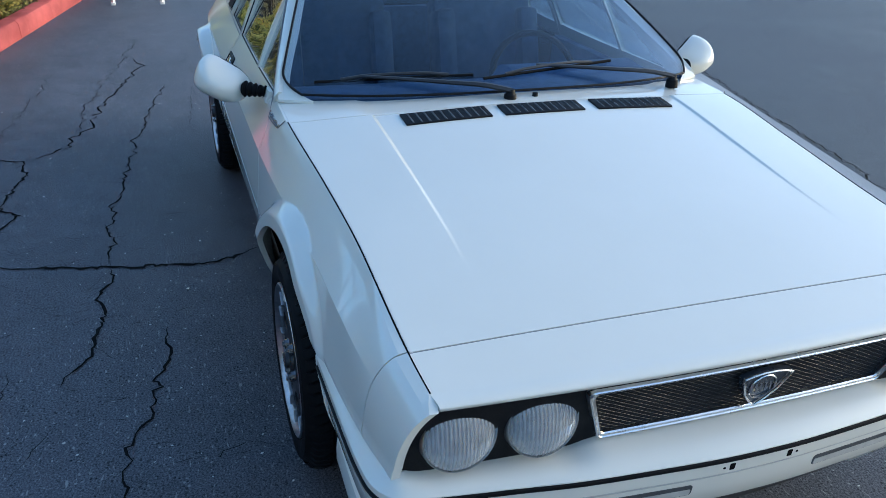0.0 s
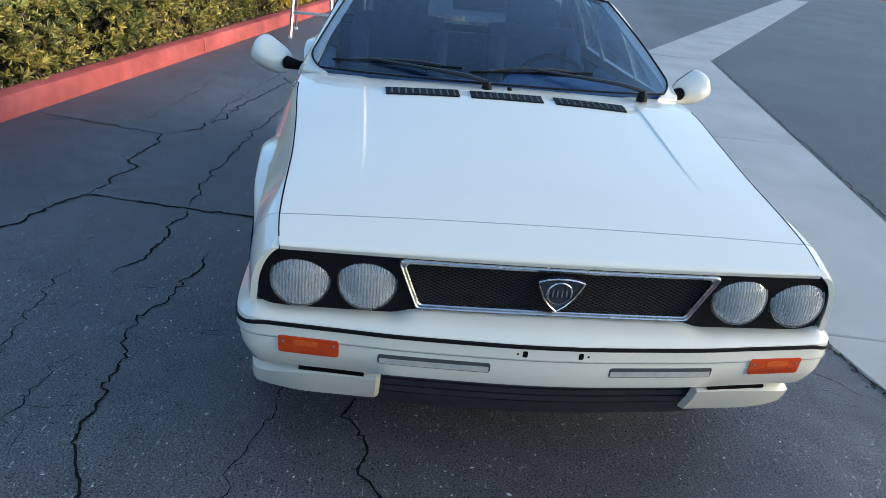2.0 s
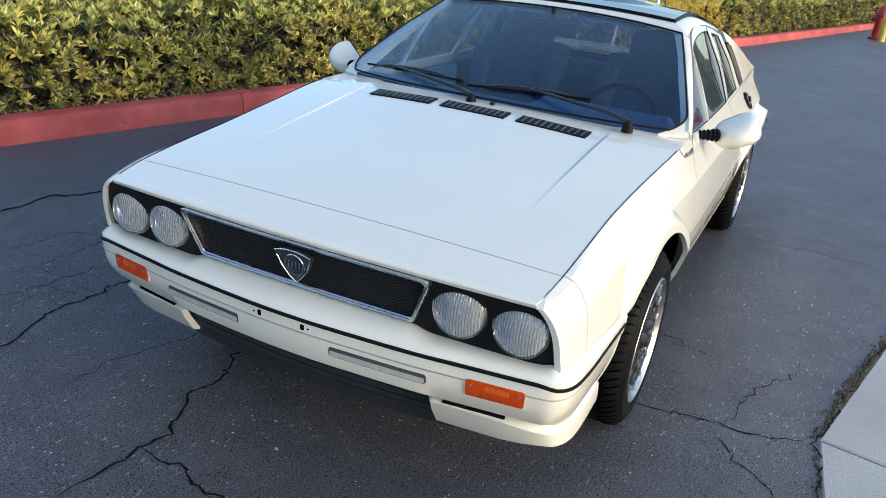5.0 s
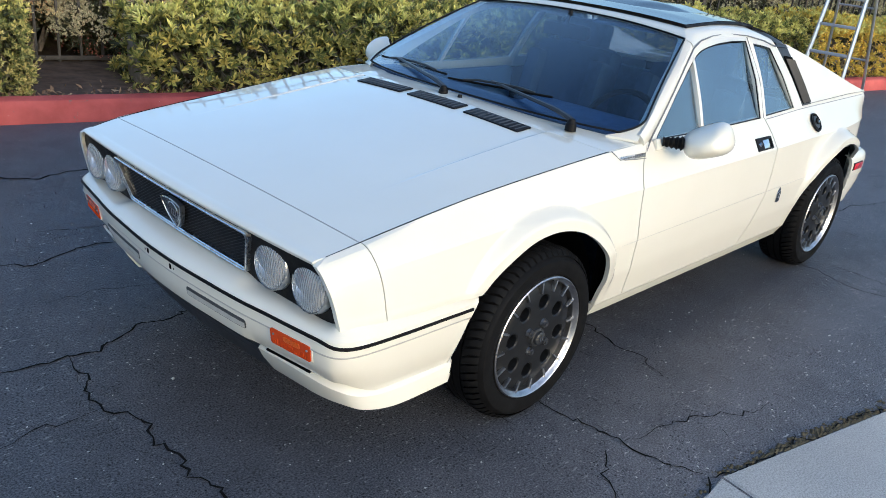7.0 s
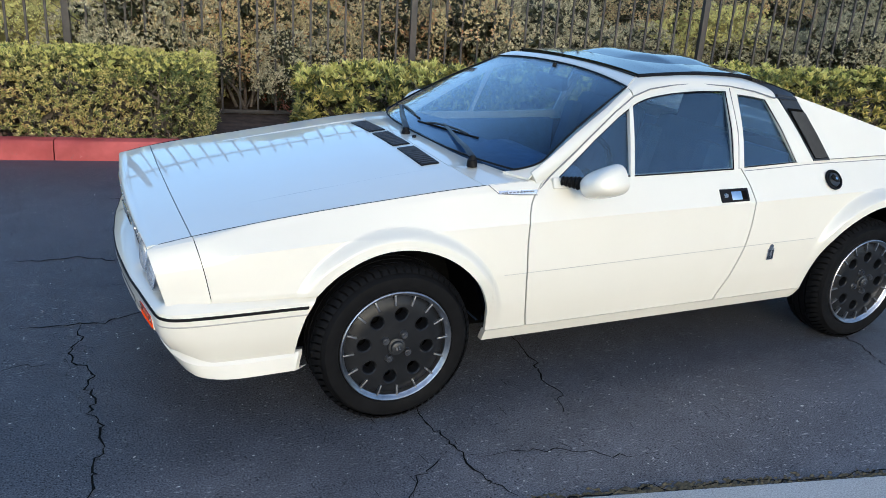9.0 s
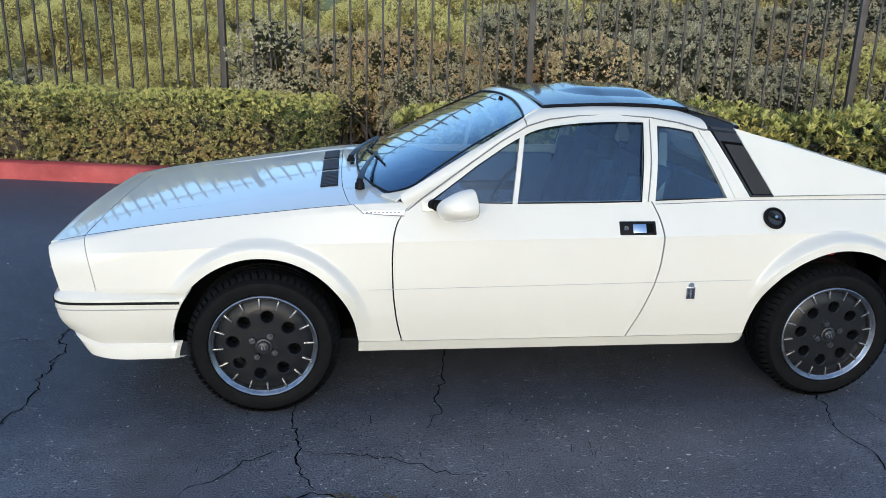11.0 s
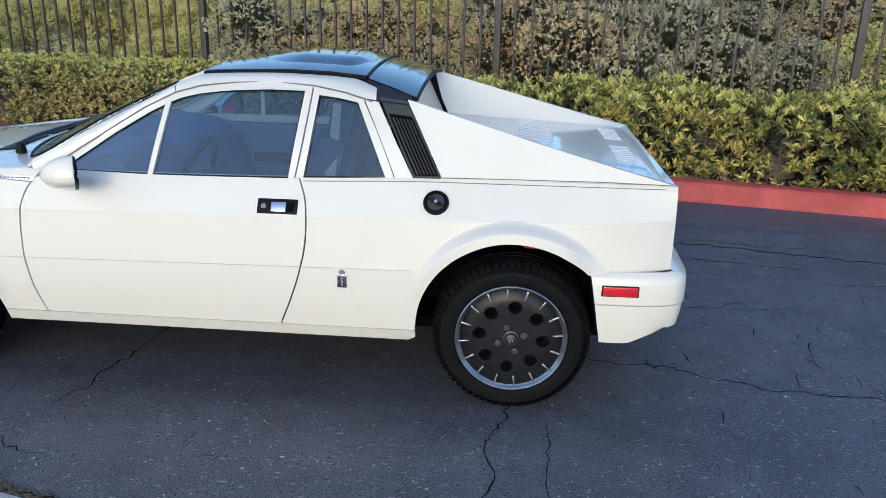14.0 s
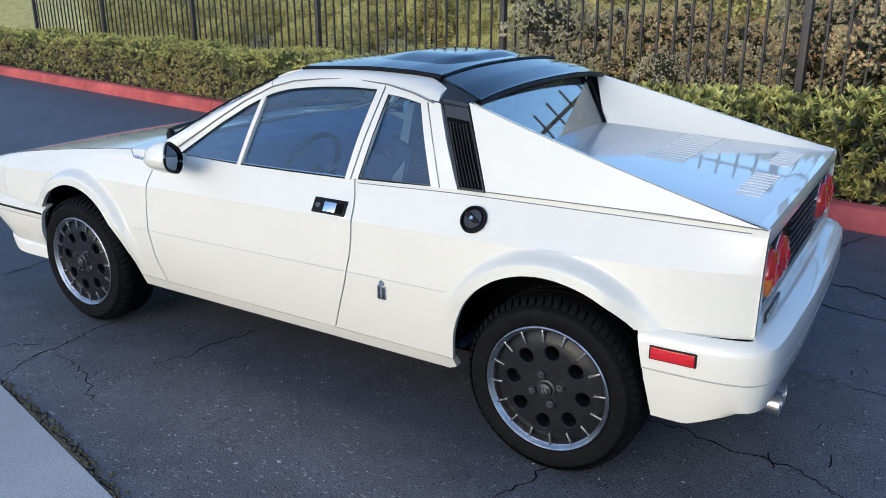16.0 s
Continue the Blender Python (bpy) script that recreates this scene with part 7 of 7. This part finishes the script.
# ---- wipers ----
def build_wiper(px, py, pz, tip, b0, b1):
    root = new("wiper")
    root.parent = CAR
    tagged(root, "black wiper arm and blade resting on the windscreen")
    bm = BM()
    lathe(bm, [(0, 0.022), (0.012, 0.020), (0.014, 0.008), (0.018, 0.004), (0.020, -0.02)], Matrix.Translation((px, py, pz)), 20)
    part("pivot", bm, PLASTIC, root)
    P = Vector((px, py, pz + 0.016))
    T = Vector(tip)
    bm = BM()
    mid = P.lerp(T, 0.45) + Vector((-0.006, 0, 0.012))
    tube(bm, resample([P, P.lerp(mid, 0.4) + Vector((0, 0, 0.006)), mid, T + Vector((0, 0, 0.010))], 12), [0.014 - 0.007 * k / 12 for k in range(13)], 6, 0.6)
    part("arm", bm, SATIN, root)
    B0, B1 = Vector(b0), Vector(b1)
    bm = BM()
    tube(bm, [B0.lerp(B1, t) + Vector((-0.001, 0, 0.004)) for t in np.linspace(0, 1, 12)], 0.0045, 6)
    part("blade", bm, RUBBER, root)
    bm = BM()
    c = B0.lerp(B1, 0.5) + Vector((-0.003, 0, 0.018))
    tube(bm, [B0.lerp(B1, 0.16) + Vector((-0.001, 0, 0.008)), B0.lerp(B1, 0.3) + Vector((-0.002, 0, 0.016)), c, B0.lerp(B1, 0.7) + Vector((-0.002, 0, 0.016)), B0.lerp(B1, 0.84) + Vector((-0.001, 0, 0.008))], 0.005, 6)
    part("bridge", bm, SATIN, root)


build_wiper(0.340, 0.053, 0.862, tuple(screen(0.10, 0.84)), tuple(screen(0.10, 0.60)), tuple(screen(0.075, 0.945)))
build_wiper(0.372, -0.526, 0.868, tuple(screen(0.13, 0.44)), tuple(screen(0.14, 0.24)), tuple(screen(0.075, 0.58)))
bm = BM()
lathe(bm, [(0, 0.012), (0.008, 0.010), (0.009, 0)], Matrix.Translation((0.345, -0.03, hood_z(0.345, 0.03))), 16)
part("washer_jet", bm, PLASTIC, CAR)


# ---- wheels ----
def tyre_mesh(m, seg=72):
    """Tyre with rounded shoulders, rim flange groove and cut tread blocks."""
    bm = BM()
    prof = [(0.203, 0.010), (0.212, 0.001), (0.235, -0.005), (0.256, -0.002), (0.266, 0.008), (0.273, 0.026), (0.276, 0.045)]
    for z in (0.060, 0.0605, 0.066, 0.0665, 0.094, 0.0945, 0.101, 0.1015, 0.129, 0.1295, 0.135, 0.1355):
        deep = z in (0.0605, 0.066, 0.0945, 0.101, 0.1295, 0.135)
        prof.append((0.2815 if deep else 0.289, z))
    prof += [(0.276, 0.150), (0.273, 0.169), (0.266, 0.187), (0.24, 0.197), (0.205, 0.188)]
    lathe(bm, prof, m, seg)
    return bm


def tread_mesh(m):
    """Shoulder blocks of the tread, with gaps between."""
    bm = BM()
    n = 64
    for side0, side1 in ((0.008, 0.058), (0.137, 0.187)):
        for k in range(n):
            a0, a1 = 2 * math.pi * (k + 0.08) / n, 2 * math.pi * (k + 0.80) / n
            sk = 0.03 if side0 < 0.1 else -0.03
            edge = side0 if side0 < 0.1 else side1
            pts = []
            for a in (a0, a1):
                pts.append([(0.270, edge, a + sk), (0.2845, 0.0205 if side0 < 0.1 else 0.1745, a + sk), (0.2905, 0.044 if side0 < 0.1 else 0.151, a), (0.2905, side1 if side0 < 0.1 else side0, a - sk), (0.280, side1 if side0 < 0.1 else side0, a - sk)])
            va, vb = [[bm.verts.new(m @ Vector((r * math.cos(a), r * math.sin(a), z))) for r, z, a in row] for row in pts]
            for j in range(len(va) - 1):
                bm.faces.new((va[j], va[j + 1], vb[j + 1], vb[j]))
            bm.faces.new(va)
            bm.faces.new(vb[::-1])
    return bm


def build_wheel(x, s, turn=0.0, nuts=0.35):
    """A wheel whose outer face looks out from the car. Local z runs inwards from the tyre's outer side."""
    root = new("wheel")
    root.parent = CAR
    tagged(root, "alloy wheel with eight round holes and a low-profile tyre")
    m = Matrix.Translation((x, s * 0.792, 0.289)) @ Matrix.Rotation(s * math.pi / 2, 4, "X") @ Matrix.Rotation(turn, 4, "Z")
    tyre = part("tyre", tyre_mesh(m), RUBBER, root, "black tyre", 30)
    tagged(part("tread", tread_mesh(m), RUBBER, tyre), kind="stuff")
    # bright rim lip and barrel
    bm = BM()
    lathe(bm, [(0.2055, 0.012), (0.2050, 0.000), (0.2015, -0.003), (0.1975, 0.000), (0.1945, 0.006), (0.1880, 0.012), (0.1860, 0.040), (0.188, 0.10)], m, 64)
    part("rim", bm, RIMLIP, root, "dull polished rim lip")
    # face disc with eight holes
    bm = BM()
    N, holes, rh, rc = 96, 8, 0.0235, 0.117

    def face(r):
        return float(np.interp(r, [0, 0.04, 0.08, 0.14, 0.165, 0.187], [0.010, 0.010, 0.014, 0.012, 0.016, 0.030]))

    per = N // holes
    inner = [bm.verts.new(m @ Vector((0.062 * math.cos(2 * math.pi * k / N), 0.062 * math.sin(2 * math.pi * k / N), face(0.062)))) for k in range(N)]
    outer = [bm.verts.new(m @ Vector((0.164 * math.cos(2 * math.pi * k / N), 0.164 * math.sin(2 * math.pi * k / N), face(0.164)))) for k in range(N)]
    cap = bm.verts.new(m @ Vector((0, 0, 0.010)))
    for k in range(N):
        bm.faces.new((cap, inner[k], inner[(k + 1) % N]))
    edge = [bm.verts.new(m @ Vector((0.188 * math.cos(2 * math.pi * k / N), 0.188 * math.sin(2 * math.pi * k / N), 0.032))) for k in range(N)]
    for k in range(N):
        bm.faces.new((outer[k], edge[k], edge[(k + 1) % N], outer[(k + 1) % N]))
    for h in range(holes):
        a0 = 2 * math.pi * (h + 0.5) / holes
        c = Vector((rc * math.cos(a0), rc * math.sin(a0)))
        # border of this sector: inner arc, out along a spoke line, outer arc back
        k0 = h * per
        mids = (0.095, 0.130)
        border = [inner[(k0 + i) % N] for i in range(per + 1)]
        right = [bm.verts.new(m @ Vector((r * math.cos(2 * math.pi * (k0 + per) / N), r * math.sin(2 * math.pi * (k0 + per) / N), face(r)))) for r in mids]
        left = [bm.verts.new(m @ Vector((r * math.cos(2 * math.pi * k0 / N), r * math.sin(2 * math.pi * k0 / N), face(r)))) for r in mids]
        border += right + [outer[(k0 + i) % N] for i in range(per, -1, -1)] + left[::-1]
        nb = len(border)
        mi = m.inverted()
        ring, rim2, deep = [], [], []
        for v in border:
            q = mi @ v.co
            d = (Vector((q.x, q.y)) - c).normalized()
            for lst, rr, zz in ((ring, rh + 0.004, 0.0), (rim2, rh, 0.004), (deep, rh - 0.001, 0.05)):
                e = c + d * rr
                lst.append(bm.verts.new(m @ Vector((e.x, e.y, face(rc) + zz))))
        for i in range(nb):
            j = (i + 1) % nb
            for A, B in ((border, ring), (ring, rim2), (rim2, deep)):
                bm.faces.new((A[i], A[j], B[j], B[i]))
    bmesh.ops.remove_doubles(bm, verts=bm.verts[:], dist=1e-5)
    disc = part("wheel_disc", bm, WHEELGREY, root, "anthracite wheel face", 30)
    # bright ribs round the edge
    for k in range(16):
        a = 2 * math.pi * (k + 0.5) / 16
        bm = BM()
        turn2 = (m.to_3x3() @ Matrix.Rotation(a, 3, "Z"))
        box(bm, m @ Vector((0.172 * math.cos(a), 0.172 * math.sin(a), 0.013)), (0.040, 0.0065, 0.014), turn2, 0.002)
        part("rib", bm, RIMLIP, disc)
    for k in range(4):
        a = math.pi * k / 2 + nuts
        bm = BM()
        lathe(bm, [(0, -0.004), (0.0065, -0.004), (0.007, 0.001), (0.0125, 0.001), (0.0135, 0.008), (0.016, 0.013)], m @ Matrix.Translation((0.049 * math.cos(a), 0.049 * math.sin(a), -0.002)), 8)
        part("lug_nut", bm, NUT, disc)
    bm = BM()
    lathe(bm, [(0, -0.010), (0.018, -0.010), (0.022, -0.007), (0.024, 0.002), (0.031, 0.004), (0.033, 0.012)], m, 32)
    hub = part("centre_cap", bm, SATIN, root, "dark centre cap with a bright mark")
    bm = BM()
    for q in (-0.005, 0.005):
        box(bm, m @ Vector((q, 0, -0.0105)), (0.004, 0.016, 0.002), m.to_3x3())
    part("cap_mark", bm, POLISHED, hub)
    # brake disc and hub deep inside
    bm = BM()
    lathe(bm, [(0, 0.085), (0.13, 0.085), (0.13, 0.10), (0, 0.10)], m, 32)
    part("brake_disc", bm, DARK, root)
    return root


for x in (0.0, 2.30):
    build_wheel(x, -1, *((-0.253, 0.81) if x < 1 else (-0.305, 1.53)))
    build_wheel(x, 1, 0.1)


# ---- interior ----
def build_seat(y):
    root = new("seat")
    root.parent = CAR
    tagged(root, "dark blue cloth bucket seat with a headrest")

    def pad(name, c, size, tilt, bev):
        b = BM()
        box(b, c, size, Matrix.Rotation(tilt, 3, "Y"), bev)
        part(name, b, CLOTH, root)

    pad("cushion", (1.22, y, 0.44), (0.50, 0.46, 0.16), -0.12, 0.05)
    pad("backrest", (1.53, y, 0.68), (0.13, 0.46, 0.58), 0.26, 0.05)
    pad("bolster", (1.48, y - 0.19, 0.68), (0.16, 0.09, 0.46), 0.26, 0.035)
    pad("bolster", (1.48, y + 0.19, 0.68), (0.16, 0.09, 0.46), 0.26, 0.035)
    pad("headrest", (1.615, y, 0.985), (0.10, 0.27, 0.20), 0.22, 0.04)


for y in (-0.33, 0.33):
    build_seat(y)


def dash(u, v):
    t = -1 + 2 * v
    x = 0.43 + 0.50 * u + 0.07 * abs(t) ** 3 * (1 - u)
    z = float(np.interp(u, [0, 0.35, 0.7, 0.85, 1.0], [0.845, 0.835, 0.80, 0.74, 0.56]))
    if -0.62 < t * 0.68 < -0.10 and 0.35 < u < 0.95:
        z += 0.045 * math.sin(math.pi * (u - 0.35) / 0.6)
    return Vector((x, t * 0.655, z))


bm = BM()
sheet(bm, dash, 20, 40, under(0.03))
part("dashboard", bm, DASH, CAR, "dark vinyl dashboard")
bm = BM()
mw = Matrix.Translation((0.985, -0.335, 0.735)) @ Matrix.Rotation(radians(-66), 4, "Y")
lathe(bm, [(0.172 + 0.013 * math.cos(a), 0.013 * math.sin(a)) for a in np.linspace(0, 2 * math.pi, 9)[:-1]], mw, 40, closed=True)
wheel = part("steering_wheel", bm, PLASTIC, CAR, "black steering wheel")
for a in (0.0, math.pi, -math.pi / 2):
    bm = BM()
    tube(bm, [mw @ Vector((0.03 * math.sin(a), 0.03 * math.cos(a), -0.03)), mw @ Vector((0.17 * math.sin(a), 0.17 * math.cos(a), 0))], 0.012, 6)
    part("spoke", bm, SATIN, wheel)
bm = BM()
lathe(bm, [(0, -0.02), (0.045, -0.022), (0.05, -0.045), (0.03, -0.18)], mw, 24)
part("hub", bm, PLASTIC, wheel)
bm = BM()
box(bm, (1.02, 0.02, 1.085), (0.035, 0.23, 0.060), Matrix.Rotation(-0.15, 3, "Y"), 0.012)
mir = part("rear_view_mirror", bm, PLASTIC, CAR, "black rear-view mirror under the roof")
bm = BM()
tube(bm, [(1.01, 0.02, 1.11), (1.03, 0.02, 1.165)], 0.009, 8)
part("stem", bm, PLASTIC, mir)
bm = BM()
box(bm, (1.14, 0.02, 0.37), (1.2, 0.20, 0.20), bevel=0.03)
part("console", bm, DASH, CAR)
bm = BM()
box(bm, (1.15, 0, 0.29), (1.55, 1.30, 0.02))
part("carpet", bm, CLOTH, CAR)
bm = BM()
box(bm, (1.84, 0, 0.57), (0.04, 1.24, 0.60))
part("bulkhead", bm, DASH, CAR)
for s in (-1, 1):
    bm = BM()
    box(bm, (1.02, s * 0.655, 0.57), (0.86, 0.05, 0.46), bevel=0.02)
    tr = part("door_lining", bm, DASH, CAR)
    bm = BM()
    box(bm, (1.10, s * 0.62, 0.62), (0.34, 0.05, 0.05), bevel=0.015)
    part("armrest", bm, PLASTIC, tr)
    bm = BM()
    box(bm, (1.13, s * 0.22, 1.150), (0.13, 0.30, 0.012), Matrix.Rotation(-0.2, 3, "Y"), 0.004)
    part("sun_visor", bm, SLATE if s > 0 else DASH, CAR)
    # seat belt webbing at the centre pillar
    bm = BM()
    loft(bm, [[(1.60, s * 0.50, 1.08), (1.58, s * 0.56, 0.85), (1.52, s * 0.57, 0.55)], [(1.63, s * 0.50, 1.08), (1.62, s * 0.56, 0.85), (1.56, s * 0.57, 0.55)]], 8, 1, inward(s, 0.002))
    part("seat_belt", bm, SLATE, CAR)
bm = BM()
sheet(bm, lambda u, v: Vector((1.10 + 0.75 * u, (-1 + 2 * v) * 0.44, roof_z(1.10 + 0.75 * u, (-1 + 2 * v) * 0.44) - 0.022)), 10, 10, under(0.006))
part("headlining", bm, SLATE, CAR)


# the nose draws in a little: the front of the body is two hundredths slimmer than its middle
def taper():
    keep = ("tyre", "tread", "rim", "wheel_disc", "rib", "lug_nut", "centre_cap", "cap_mark", "brake_disc", "wheel_well")
    done = set()
    for ob in list(bpy.data.objects):
        top = ob
        while top.parent is not None:
            top = top.parent
        if top is not CAR or ob.type != "MESH" or ob.data.name in done:
            continue
        if ob.name.split(".")[0] in keep and not (ob.parent and ob.parent.name.startswith(("headlamp", "turn_signal", "lens"))):
            continue
        done.add(ob.data.name)
        for v in ob.data.vertices:
            if v.co.x < 0.5:
                f = step01(0.5, -0.3, v.co.x)
                side = f * (1 - 0.85 * step01(-0.25, -0.70, v.co.x))
                v.co = Vector((v.co.x * (1 - 0.022 * f), v.co.y * (1 - 0.022 * side), v.co.z * (1 - 0.009 * f)))
        ob.data.update()


taper()
